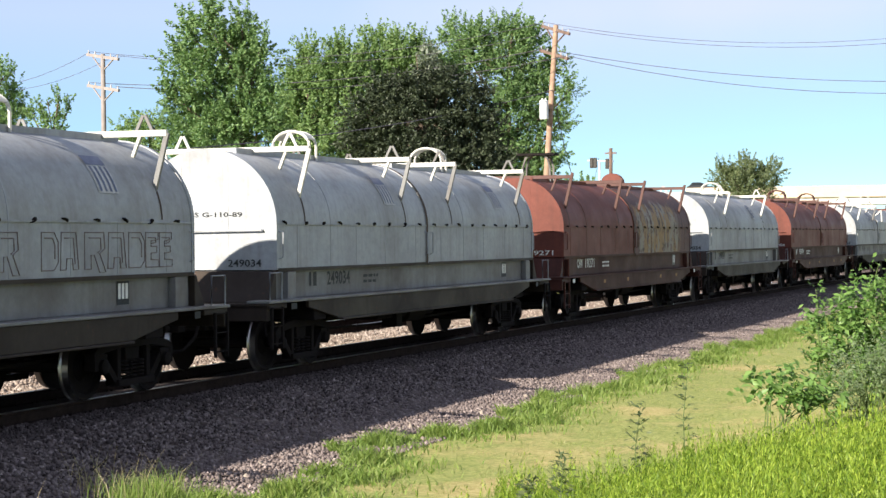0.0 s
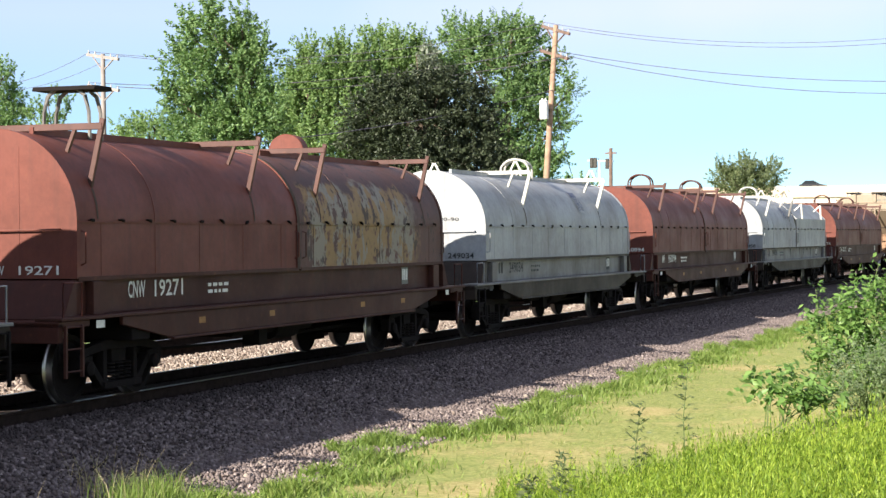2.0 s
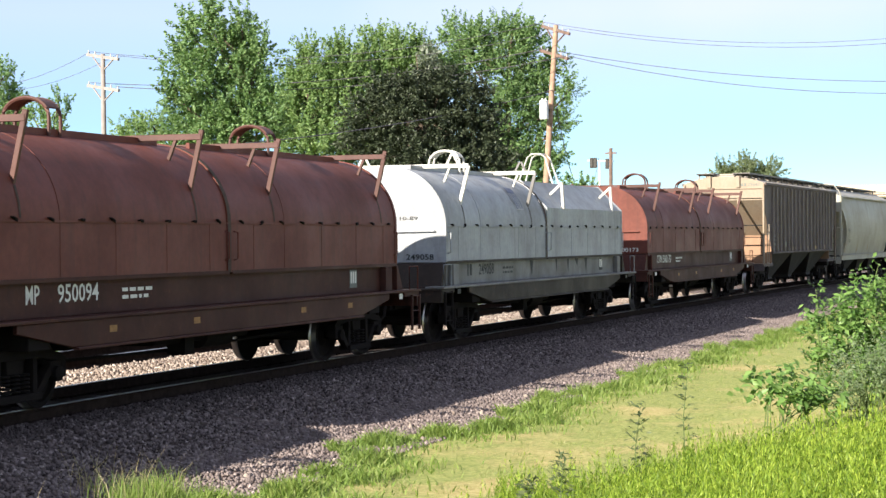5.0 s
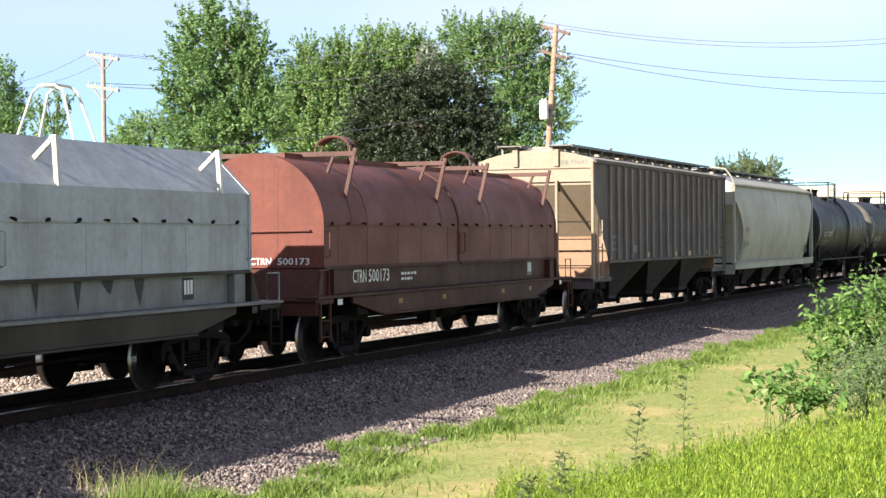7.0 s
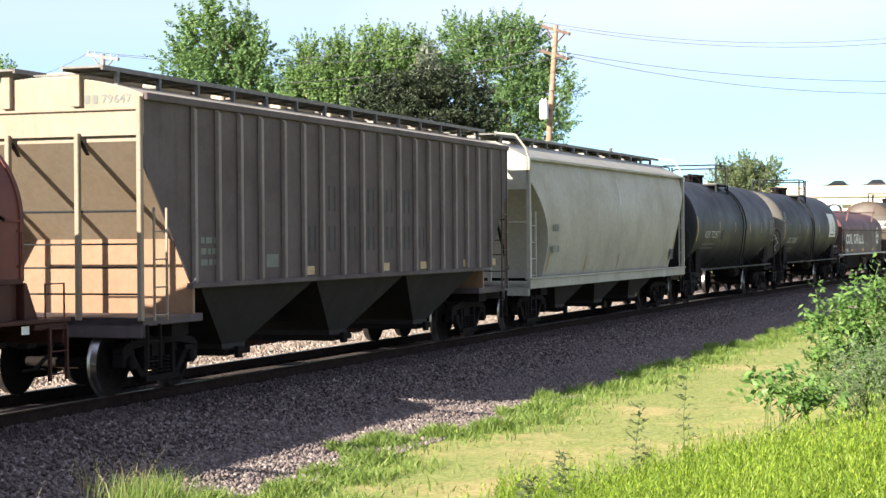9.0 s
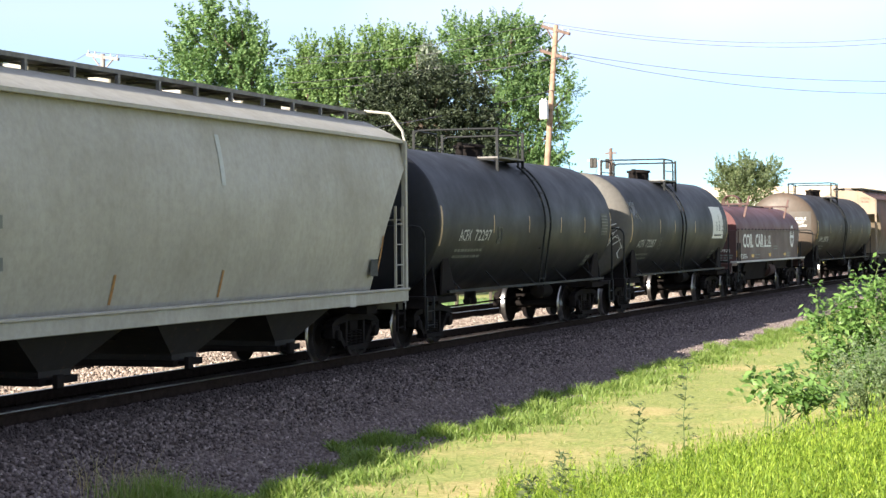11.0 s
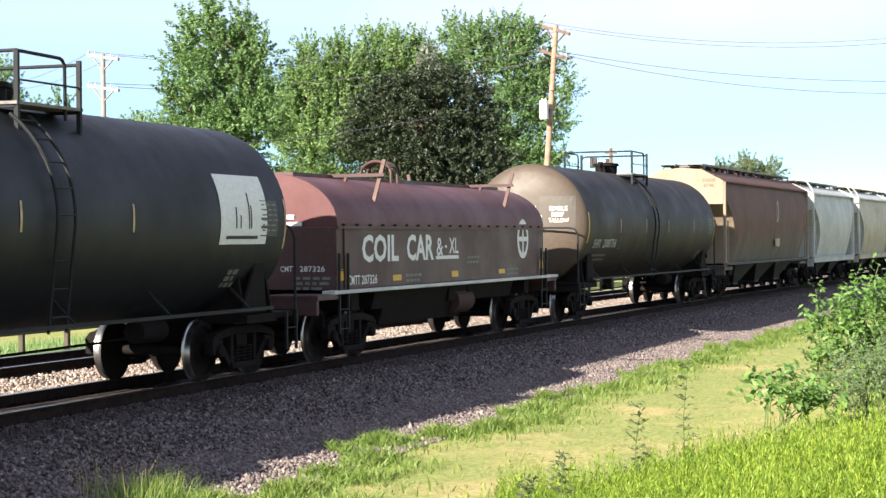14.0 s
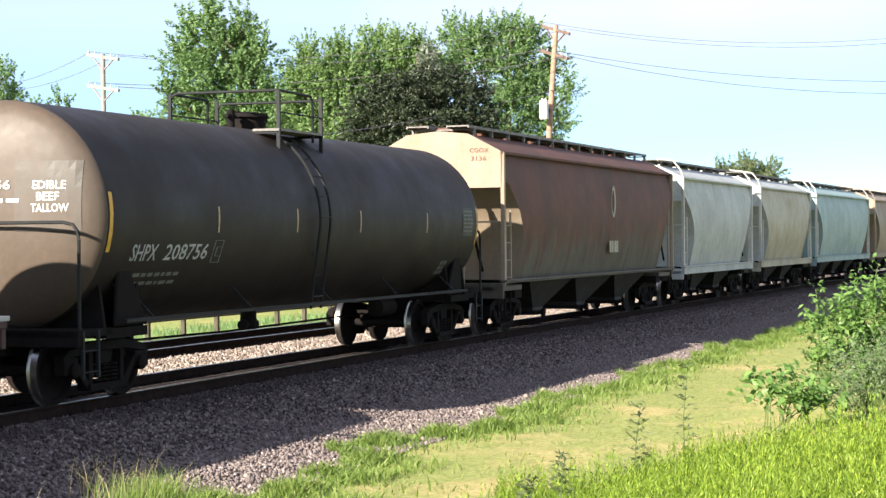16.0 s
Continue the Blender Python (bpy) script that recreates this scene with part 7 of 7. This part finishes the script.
# ---------------------------------------------------------------- tank cars
def tank_car(label, half_tank, half, trucks, r, zc, mat, end_mat, number, owner, rail_x, rail_len, bars, placard=False, ladder_x=0.0, scrawl=False, tallow=False, bar_mat=DECAL_PALE, text=(-5.0, 1.93)):
    car = thing("tank_car", label, "tank car", "cars of the passing train")
    add_trucks(car, (-trucks, trucks))
    add_couplers(car, half + 0.5)
    dome = [(0.0, 1.0), (0.05, 0.99), (0.12, 0.95), (0.19, 0.86), (0.26, 0.70), (0.315, 0.48), (0.345, 0.24), (0.355, 0.02)]
    n = 56
    rings = [(-half_tank - e, r * k) for e, k in reversed(dome)] + [(x, r) for x in np.linspace(-half_tank + 0.01, half_tank - 0.01, 7)] + [(half_tank + e, r * k) for e, k in dome]
    sh = Shape().disc_x(0, zc, rings, n)
    for ring in range(len(dome) - 1):
        for k in range(n):
            sh.m[ring * n + k] = 1
    sh.m[-2] = 1
    tank = part("tank", sh, [mat, end_mat], car, "long riveted cylinder with domed ends", smooth=25)
    # saddles over the bolsters, side sill rails, end decks
    for d in (-1, 1):
        sd_sh = Shape()
        for x in (d * trucks - 0.5, d * trucks + 0.5):
            prof = [(-1.35, 0.98)] + [(r * 1.004 * math.sin(a), zc - r * 1.004 * math.cos(a)) for a in np.linspace(-0.95, 0.95, 15)] + [(1.35, 0.98)]
            sd_sh.prism_x(prof, x - 0.03, x + 0.03)
        sd_sh.box(d * trucks - 0.55, d * trucks + 0.55, -1.4, 1.4, 0.86, 0.99)
        part("saddle", sd_sh, IRON, car)
        for s in (-1, 1):
            st = Shape()
            st.prism_y([(d * (trucks + 0.25), 1.0), (d * (trucks - 0.65), 1.0), (d * (trucks - 0.05), 1.95), (d * (trucks + 0.15), 1.95)], min(s * 1.30, s * 1.36), max(s * 1.30, s * 1.36))
            part("saddle_brace", st, IRON, car, bevel=0.02)
        e = Shape()
        e.box(min(d * (trucks + 0.4), d * half), max(d * (trucks + 0.4), d * half), -1.4, 1.4, 0.9, 1.0)
        e.box(min(d * (half - 0.12), d * half), max(d * (half - 0.12), d * half), -1.45, 1.45, 0.78, 1.02)
        e.box(min(d * (trucks - 0.3), d * half), max(d * (trucks - 0.3), d * half), -0.35, 0.35, 0.66, 1.0)
        part("end_sill", e, IRON, car, bevel=0.012)
        for s in (-1, 1):
            ladder(car, d * (half - 0.3), s * 1.45, 0.38, 1.0, BLACK_IRON, 0.38, "x", 0.27, name="step_ladder")
            hr = Shape().tube([(d * (half - 0.08), s * 1.42, 1.0), (d * (half - 0.08), s * 1.42, 2.16), (d * (half - 0.09), s * 1.40, 2.27), (d * (half - 0.10), s * 1.32, 2.36), (d * (half - 0.11), s * 1.18, 2.39), (d * (half - 0.11), 0.0, 2.39)], 0.024, 7)
            part("end_handrail", hr, BLACK_IRON, car, smooth=50)
    sr = Shape()
    for s in (-1, 1):
        sr.beam((-trucks - 0.2, s * 1.48, 1.08), (trucks + 0.2, s * 1.48, 1.08), 0.06, 0.05)
        for x in np.linspace(-trucks + 0.6, trucks - 0.6, 5):
            sr.beam((x, s * 1.1, zc - r * 0.66), (x, s * 1.48, 1.08), 0.03, 0.03)
    part("side_rail", sr, BLACK_IRON, car)
    # manway, valves and railed platform on the crown
    top = zc + r
    xa, xb, yr = rail_x - rail_len / 2, rail_x + rail_len / 2, 1.0
    low, high = zc + math.sqrt(r * r - yr * yr) - 0.06, top + 0.58
    for sd in (-1, 1):
        part("platform", Shape().box(xa - 0.05, xb + 0.05, min(sd * 0.55, sd * (yr + 0.03)), max(sd * 0.55, sd * (yr + 0.03)), top - 0.09, top - 0.05), GRATE, car, "grated platform beside the hatch")
        for x in (xa, xb):
            part("rail_post", Shape().beam((x, sd * yr, low), (x, sd * yr, high), 0.06, 0.05), BLACK_IRON, car)
            part("platform_bracket", Shape().beam((x, sd * 0.3, top - 0.1), (x, sd * yr, top - 0.1), 0.05, 0.06), BLACK_IRON, car)
        bow = [(xa, sd * yr, high), (xb - 0.5, sd * yr, high - 0.01), (xb - 0.42, sd * yr, high - 0.03), (xb - 0.36, sd * yr, high - 0.1), (xb - 0.35, sd * yr, low + 0.2)]
        part("handrail", Shape().tube(bow, 0.024, 7), BLACK_IRON, car, smooth=60)
        part("handrail", Shape().tube([(xa, sd * yr, high - 0.36), (xb, sd * yr, high - 0.36)], 0.014, 6), BLACK_IRON, car)
    for x, h in ((xa, high), (xb, high - 0.06)):
        hoop = [(x, -yr, h), (x, yr - 0.14, h), (x, yr - 0.05, h - 0.03), (x, yr, h - 0.12), (x, yr, low)]
        part("cross_rail", Shape().tube(hoop, 0.024, 7), BLACK_IRON, car, smooth=60)
    mw = Shape()
    mw.loft([[(rail_x + q * math.cos(a), q * math.sin(a), z) for a in np.linspace(0, 2 * math.pi, 20, endpoint=False)] for z, q in ((top - 0.05, 0.32), (top + 0.2, 0.32), (top + 0.2, 0.38), (top + 0.27, 0.36), (top + 0.30, 0.1))])
    part("manway", mw, IRON, car, "bolted round hatch", smooth=40)
    for dx in (-0.62, 0.6):
        va = Shape().tube([(rail_x + dx, 0.0, top - 0.03), (rail_x + dx, 0.0, top + 0.3)], 0.07, 10)
        va.tube([(rail_x + dx - 0.16, 0.0, top + 0.2), (rail_x + dx + 0.16, 0.0, top + 0.2)], 0.04, 8)
        part("valve", va, IRON, car, smooth=40)
    # curved side ladder down the flank
    lx = ladder_x
    for s in (-1, 1):
        ld = Shape()
        for x in (lx, lx + 0.42):
            arc = [(x, s * (r + 0.09) * math.sin(a), zc + (r + 0.09) * math.cos(a)) for a in np.linspace(0.62, 1.62, 9)] + [(x, s * 1.45, 1.0)]
            ld.tube(arc, 0.024, 6)
        for a in np.linspace(0.7, 1.55, 5):
            ld.tube([(lx, s * (r + 0.09) * math.sin(a), zc + (r + 0.09) * math.cos(a)), (lx + 0.42, s * (r + 0.09) * math.sin(a), zc + (r + 0.09) * math.cos(a))], 0.014, 6)
        for z in (1.2, 1.55, 1.9):
            ld.tube([(lx, s * 1.49, z), (lx + 0.42, s * 1.49, z)], 0.014, 6)
        part("side_ladder", ld, BLACK_IRON, car)
    us = Shape()
    us.tube([(rail_x, 0, zc - r + 0.05), (rail_x, 0, 0.62)], 0.14, 12)
    us.tube([(rail_x - 0.25, 0, 0.70), (rail_x + 0.25, 0, 0.70)], 0.09, 10)
    us.tube([(-trucks + 0.5, 0.5, 0.62), (rail_x, 0.4, 0.58), (trucks - 0.6, 0.5, 0.62)], 0.022, 6)
    us.disc_x(-0.55, 0.82, [(trucks - 2.6, 0.03), (trucks - 2.55, 0.17), (trucks - 1.8, 0.17), (trucks - 1.75, 0.03)], 14)
    part("brake_gear", us, IRON, car, smooth=50)
    for x in bars:
        rim = abs(x) > half_tank - 0.2
        bar_on(car, on_tank(x, 2.0 if rim else 2.26, r + 0.006, zc), 0.09 if rim and x < 0 else 0.05, 0.8 if rim else 0.38, DECAL_YELLOW if rim and tallow else bar_mat, "reflector", steps=8)
    rr = r + 0.006
    if owner:
        word_on(car, owner, on_tank(text[0], text[1], rr, zc), 0.72, 0.24, DECAL_WORN, slant=0.1)
        word_on(car, number, on_tank(text[0] + 0.95, text[1], rr, zc), 1.05 if len(number) < 6 else 1.3, 0.24, DECAL_WORN, slant=0.1)
    small_print(car, on_tank(text[0] - 0.1, text[1] - 0.22, rr, zc), (1.7, 1.5), DECAL_GREY, 0.06, 0.14, 11)
    box = Shape()
    for u0, v0, u1, v1 in ((0, 0, 0.26, 0), (0, 0.34, 0.26, 0.34), (0, 0, 0, 0.34), (0.26, 0, 0.26, 0.34), (0.08, 0.1, 0.18, 0.1), (0.08, 0.1, 0.08, 0.24), (0.08, 0.24, 0.18, 0.24)):
        spot = on_tank(text[0] + 2.45, text[1] - 0.05, rr, zc)
        box.beam(spot(u0, v0), spot(u1, v1), 0.022, 0.006)
    part("stencilled_box", box, DECAL_GREY, car)
    bar_on(car, on_tank(half_tank - 0.95, 2.2, rr, zc), 0.62, 0.56, PANEL, "data_panel", "grimy stencilled data panel")
    small_print(car, on_tank(half_tank - 0.91, 2.68, rr + 0.005, zc), (0.5,) * 6, DECAL_GREY, 0.025, 0.08, 14)
    small_print(car, on_tank(half_tank - 1.7, 1.62, rr, zc), (0.35, 0.35, 0.35), DECAL_GREY, 0.09, 0.12, 12)
    if placard:
        pc = bar_on(car, on_tank(half_tank - 2.35, 2.08, rr, zc), 1.62, 1.08, DECAL_WHITE, "placard", "large white square panel", steps=10)
        bar_on(pc, on_tank(half_tank - 2.15, 2.16, rr + 0.005, zc), 1.1, 0.05, DECAL_DARK, "placard_line")
        for u, hh in ((0.1, 0.32), (0.25, 0.2), (0.55, 0.55), (0.62, 0.35)):
            bar_on(pc, on_tank(half_tank - 1.95 + u, 2.32, rr + 0.005, zc), 0.04, hh, DECAL_DARK, "placard_mark", steps=6)
    if scrawl:
        GRAFFITI = plain("thin_white_spray_paint", (0.36, 0.37, 0.4), 0.7, 0, 0.3, 9)

        def on_head(yy, zz):
            k = min(0.999, math.sqrt(yy * yy + (zz - zc) ** 2) / r)
            return (-half_tank - float(np.interp(k, [d[1] for d in reversed(dome)], [d[0] for d in reversed(dome)])) - 0.012, yy, zz)
        loop = [(-0.16 + 0.42 * math.cos(a), 2.52 + 0.27 * math.sin(a)) for a in np.linspace(2.9, -1.2, 14)]
        small = [(0.10 + 0.17 * math.cos(a), 2.32 + 0.17 * math.sin(a)) for a in np.linspace(2.6, -1.6, 9)]
        strokes = [loop, small, [(0.06, 2.12), (-0.18, 1.98), (-0.5, 2.16), (-0.75, 2.1), (-0.82, 2.0), (-0.70, 1.88)],
                   [(-0.78, 2.5), (-1.0, 2.62), (-0.92, 2.46), (-1.14, 2.52), (-0.66, 2.36), (-1.12, 2.38)], [(-0.98, 2.66), (-0.94, 2.36), (-0.78, 2.1), (-1.08, 2.28)],
                   [(-0.72, 2.34), (-1.2, 2.42), (-0.9, 2.02), (-1.16, 2.2), (-1.26, 1.84)], [(-0.86, 1.9), (-1.08, 2.16), (-1.24, 2.08), (-1.0, 1.92)], [(-1.22, 1.86), (-1.12, 1.7), (-1.14, 1.56)]]
        for run in strokes:
            part("graffiti_stroke", Shape().tube([on_head(y, z) for y, z in run], 0.015, 4), DECAL_WHITE, car)
        for run in ([(-6.4, 3.12), (-6.25, 2.8), (-6.18, 3.1), (-6.02, 2.82), (-5.98, 3.14), (-5.86, 2.86)], [(-6.3, 3.04), (-6.05, 2.98), (-6.16, 2.72), (-5.8, 3.1), (-5.72, 2.8), (-5.3, 2.58)],
                    [(-6.36, 2.9), (-6.1, 2.66), (-5.9, 2.94), (-5.84, 2.7)], [(-6.0, 2.74), (-5.72, 2.66)]):
            part("graffiti_stroke", Shape().tube([on_tank(x, z, rr, zc)(0, 0) for x, z in run], 0.01, 4), GRAFFITI, car)
    if tallow:
        def on_dome(y, z):
            def f(u, v):
                yy, zz = y - u, z + v
                k = min(0.999, math.sqrt(yy * yy + (zz - zc) ** 2) / r)
                e = np.interp(k, [d[1] for d in reversed(dome)], [d[0] for d in reversed(dome)])
                return (-half_tank - float(e) - 0.012, yy, zz)
            return f
        patch, gx, gz = Shape(), 10, 8
        for j in range(gz + 1):
            for k in range(gx + 1):
                q = on_dome(-0.36, 2.28)(0.92 * k / gx, 0.92 * j / gz)
                patch.v.append((q[0] + 0.004, q[1], q[2]))
        patch.f = [(j * (gx + 1) + k, j * (gx + 1) + k + 1, (j + 1) * (gx + 1) + k + 1, (j + 1) * (gx + 1) + k) for j in range(gz) for k in range(gx)]
        patch.m = [0] * len(patch.f)
        part("faded_patch", patch, TANK_PATCH, car, "dull grey overpainted patch")
        for w, y, z, ww in (("EDIBLE", -0.62, 2.83, 0.46), ("BEEF", -0.68, 2.68, 0.31), ("TALLOW", -0.60, 2.53, 0.52)):
            word_on(car, w, on_dome(y, z), ww, 0.11, DECAL_WHITE, label="white stencilled letters")
        word_on(car, "208756", on_dome(0.42, 2.83), 0.72, 0.12, DECAL_WHITE)
        small_print(car, on_dome(0.34, 2.66), (0.6, 0.4), DECAL_WHITE, 0.05, 0.12, 13)
    brake_wheel(car, -half + 0.1, 0.6, 1.75, BLACK_IRON)
    return car


# ---------------------------------------------------------------- the train
TRAIN = []       # car, place of its middle along the line at 8 s, half the distance of its trucks


def couple(car, s, trucks):
    TRAIN.append((car, s, trucks))


couple(coil_car("grey coil car with white lifting frames and faded graffiti", GREY, GREY_SHADED, WHITE, 7.05, 7.8, 5.6, number="249058", seed=1), -75.45, 5.6)
couple(coil_car("grey coil car with two hoods and white lifting frames", GREY, GREY_SHADED, WHITE, 7.05, 7.8, 5.6, number="249034", seed=2), -58.45, 5.6)
couple(coil_car("red-brown coil car with a worn yellowed rear hood", RED, RED_DARK, RED_POST_SHADE, 7.05, 7.8, 5.6, posts=(-6.5, -1.7, 0.9, 6.0), loops=(-5.0, 2.4), marks="red", number="19271", owner="CNW",
                worn_rear=True, tri=False, seed=3), -41.75, 5.6)
couple(coil_car("grey coil car with one long hood", GREY, GREY_SHADED, WHITE, 6.2, 7.4, 5.1, split=False, posts=(-3.2, 3.3), loops=(0.0,), number="249034", seed=4), -25.75, 5.1)
couple(coil_car("red-brown coil car with two hoods and slender posts", RED, RED_DARK, RED_POST_SHADE, 7.05, 7.8, 5.6, posts=(-5.8, -1.1, 1.6, 6.3), loops=(-3.5, 3.5), marks="red", number="950094", owner="MP", tri=False, seed=5), -9.65, 5.6)
couple(coil_car("grey coil car with one round and one flat-sloped hood", GREY, GREY_SHADED, WHITE, 7.1, 7.85, 5.6, number="249058", angular_rear=True, seed=6), 7.3, 5.6)
couple(coil_car("red-brown coil car with white reporting numbers", RED, RED_DARK, RED_POST_SHADE, 7.05, 7.8, 5.6, posts=(-5.8, -1.1, 1.6, 6.3), loops=(-3.5, 3.5), marks="red", number="500173", owner="CTRN", tri=False, seed=7), 24.35, 5.6)
couple(ribbed_hopper(), 42.1, 6.82)
couple(flow_hopper("beige-grey round-sided covered hopper car", 7.9, 6.4, FLOW_GREY, FLOW_GREY, FLOW_GREY, (-3.6, 0.0, 3.6), side_marks="grey", seed=21), 59.85, 6.4)
couple(tank_car("black tank car with pale reflector strips", 6.55, 7.2, 5.75, 1.55, 2.48, TANK_BLACK, TANK_BLACK, "72297", "ACFX", -0.35, 1.9, (-6.5, -3.22, -0.68, 1.88, 3.98, 6.5), ladder_x=0.3, text=(-5.35, 2.09)), 76.1, 5.75)
couple(tank_car("black tank car with graffiti and a white square panel", 6.45, 7.05, 5.75, 1.51, 2.44, TANK_BLACK, TANK_DUST, "72287", "ACFX", 0.2, 1.5, (-6.42, -3.18, -1.31, 1.45, 6.38), placard=True, scrawl=True, ladder_x=-0.6, text=(-5.5, 1.84)), 91.5, 5.75)
couple(brown_coil_car(), 106.9, 5.2)
couple(tank_car("brown-black tank car with stencilled letters on its tan end", 7.6, 8.2, 6.85, 1.55, 2.48, TANK_BROWN, TANK_TAN, "208756", "SHPX", -0.2, 1.75, (-7.56, -4.41, -1.59, 1.11, 4.5, 7.5), tallow=True, ladder_x=-0.85, text=(-6.87, 1.87)), 123.7, 6.85)
couple(flow_hopper("rust-brown round-sided covered hopper car with a cream end", 8.1, 6.7, FLOW_RUST, CREAM, FLOW_RUST, (-3.8, 0.0, 3.8), sill_mat=N_SILL, ladder_mat=CREAM, side_marks="rust", eave=4.0, crown=4.5, seed=22, hoops=False), 141.25, 6.7)
couple(flow_hopper("pale grey two-bay covered hopper car", 5.4, 4.25, FLOW_WHITE, FLOW_WHITE, FLOW_WHITE, (-1.7, 1.7), ladder_mat=WHITE, seed=23), 156.2, 4.25)
couple(flow_hopper("sandy grey two-bay covered hopper car", 5.35, 4.2, FLOW_SAND, FLOW_WHITE, FLOW_WHITE, (-1.7, 1.7), ladder_mat=WHITE, seed=24), 168.55, 4.2)
couple(flow_hopper("pale teal covered hopper car", 7.45, 6.1, FLOW_TEAL, FLOW_TEAL, FLOW_TEAL, (-3.4, 0.0, 3.4), ladder_mat=WHITE, seed=25), 182.8, 6.1)
couple(flow_hopper("tan covered hopper car", 7.1, 5.8, CREAM, CREAM, CREAM, (-3.2, 0.0, 3.2), seed=26), 199.3, 5.8)

# ---------------------------------------------------------------- road traffic on the bridge
GLASS_DARK = plain("dark_car_glass", (0.02, 0.024, 0.028), 0.15, 0, 0.1, 4.0)
TYRE = plain("black_tyre_rubber", (0.02, 0.02, 0.02), 0.85, 0, 0.2, 8.0)


def road_vehicle(label, col, high=1.5, long=4.5):
    """Passenger car heading along its own +x: lower body, cabin, windows, four wheels."""
    v = thing("car", label, "car")
    h = long / 2
    coat = plain("car_paint_" + label.split()[0], col, 0.3, 0, 0.06, 2.0)
    lower = [(-h, 0.35), (-h, 0.85), (-h + 0.5, 0.93), (h - 1.3, 0.93), (h - 0.15, 0.75), (h, 0.55), (h, 0.35)]
    body = part("body", Shape().prism_y(lower, -0.88, 0.88), coat, v, bevel=0.05)
    cab = [(-h + 0.35, 0.90), (-h + 0.95, high), (h - 2.2, high), (h - 1.25, 0.90)]
    part("cabin", Shape().prism_y(cab, -0.72, 0.72), coat, body, bevel=0.05)
    glass = [(-h + 0.62, 0.98), (-h + 1.02, high - 0.09), (h - 2.22, high - 0.09), (h - 1.52, 0.98)]
    for sd in (-1, 1):
        y0, y1 = sorted((sd * 0.715, sd * 0.728))
        part("side_window", Shape().prism_y(glass, y0, y1), GLASS_DARK, body)
    for x0, z0, x1, z1 in ((h - 1.27, 0.95, h - 2.12, high - 0.07), (-h + 0.37, 0.95, -h + 0.87, high - 0.07)):
        d = 0.012 if x0 > 0 else -0.012
        part("windscreen", Shape().prism_y([(x0, z0), (x1, z1), (x1 + d, z1 + 0.012), (x0 + d, z0 + 0.012)], -0.6, 0.6), GLASS_DARK, body)
    n = 20
    for x in (-h + 0.85, h - 0.9):
        for sd in (-1, 1):
            sh = Shape().loft([[(x + q * math.cos(w), sd * yy, 0.33 + q * math.sin(w)) for w in np.linspace(0, 2 * math.pi, n, endpoint=False)]
                               for yy, q in ((0.70, 0.05), (0.70, 0.30), (0.72, 0.33), (0.88, 0.33), (0.90, 0.30), (0.90, 0.05))])
            part("wheel", sh, TYRE, v, smooth=40)
    return v


ROAD_CARS = [road_vehicle("dark grey passenger car crossing the bridge", (0.035, 0.037, 0.04)),
             road_vehicle("black passenger car crossing the bridge", (0.018, 0.018, 0.02)),
             road_vehicle("charcoal estate car following another over the bridge", (0.05, 0.045, 0.04), 1.6)]


def on_bridge(y, lane, turn):
    f = (a0.y - y) / (a0.y - a1.y)
    return pose(a0.x + f * (a1.x - a0.x) + lane, y, 9.552, 0, 0, turn)

# ---------------------------------------------------------------- what moves
SPEED, GAIN, EASE = 11.7419, 0.035, -0.002491


def advance(t):
    """Metres that the train has gone since 8 s."""
    u = t - 8.0
    return SPEED * u + GAIN * u * u / 2 + EASE * u ** 3 / 6


def car_pose(s, trucks):
    a, b = at_line(s - trucks, 0), at_line(s + trucks, 0)
    mid, d = (a + b) / 2, b - a
    return pose(mid.x, mid.y, 0, 0, 0, math.degrees(math.atan2(d.y, d.x)))


def motions():
    times = [0.5 * k for k in range(33)]
    for car, s, trucks in TRAIN:
        walk(car, [(t, car_pose(s - advance(t), trucks)) for t in times])
    # all wheels roll alike: one spin for leading and one for trailing wheelsets
    steps = [k / 30 for k in range(0, 481)]
    done = {}
    for w, ax in WHEELS:
        if ax not in done:
            walk(w, [(t, pose(ax, 0, 0.457, 0, -math.degrees(advance(t) / 0.457) % 360, 0)) for t in steps])
            done[ax] = w
        else:
            w.rotation_mode = "QUATERNION"
            src = done[ax].animation_data
            ad = w.animation_data_create()
            ad.action = src.action
            ad.action_slot = src.action_slot
    # cars on the bridge: one pulls away over it, two cross the other way and stop at the lights
    out = math.degrees(math.atan2(a1.y - a0.y, a1.x - a0.x))
    rows = [(t, on_bridge(42.0 - 2.2 * t - 3.45 * t * t if t < 2 else 23.8 - 16.0 * (t - 2), 2.6, out)) for t in times]
    walk(ROAD_CARS[0], rows)
    for car, stop, lag in ((ROAD_CARS[1], 38.8, 0.0), (ROAD_CARS[2], 32.6, 0.385)):
        rows = []
        for t in times:
            y = 22.4 + 15.8 * (t - lag - 9.1)
            far = 22.4 + 2.0
            y = y if y < far else far + (stop - far) * (1 - math.exp(-(y - far) / (stop - far)))
            rows.append((t, on_bridge(y, 6.2, out + 180)))
        walk(car, rows)


motions()
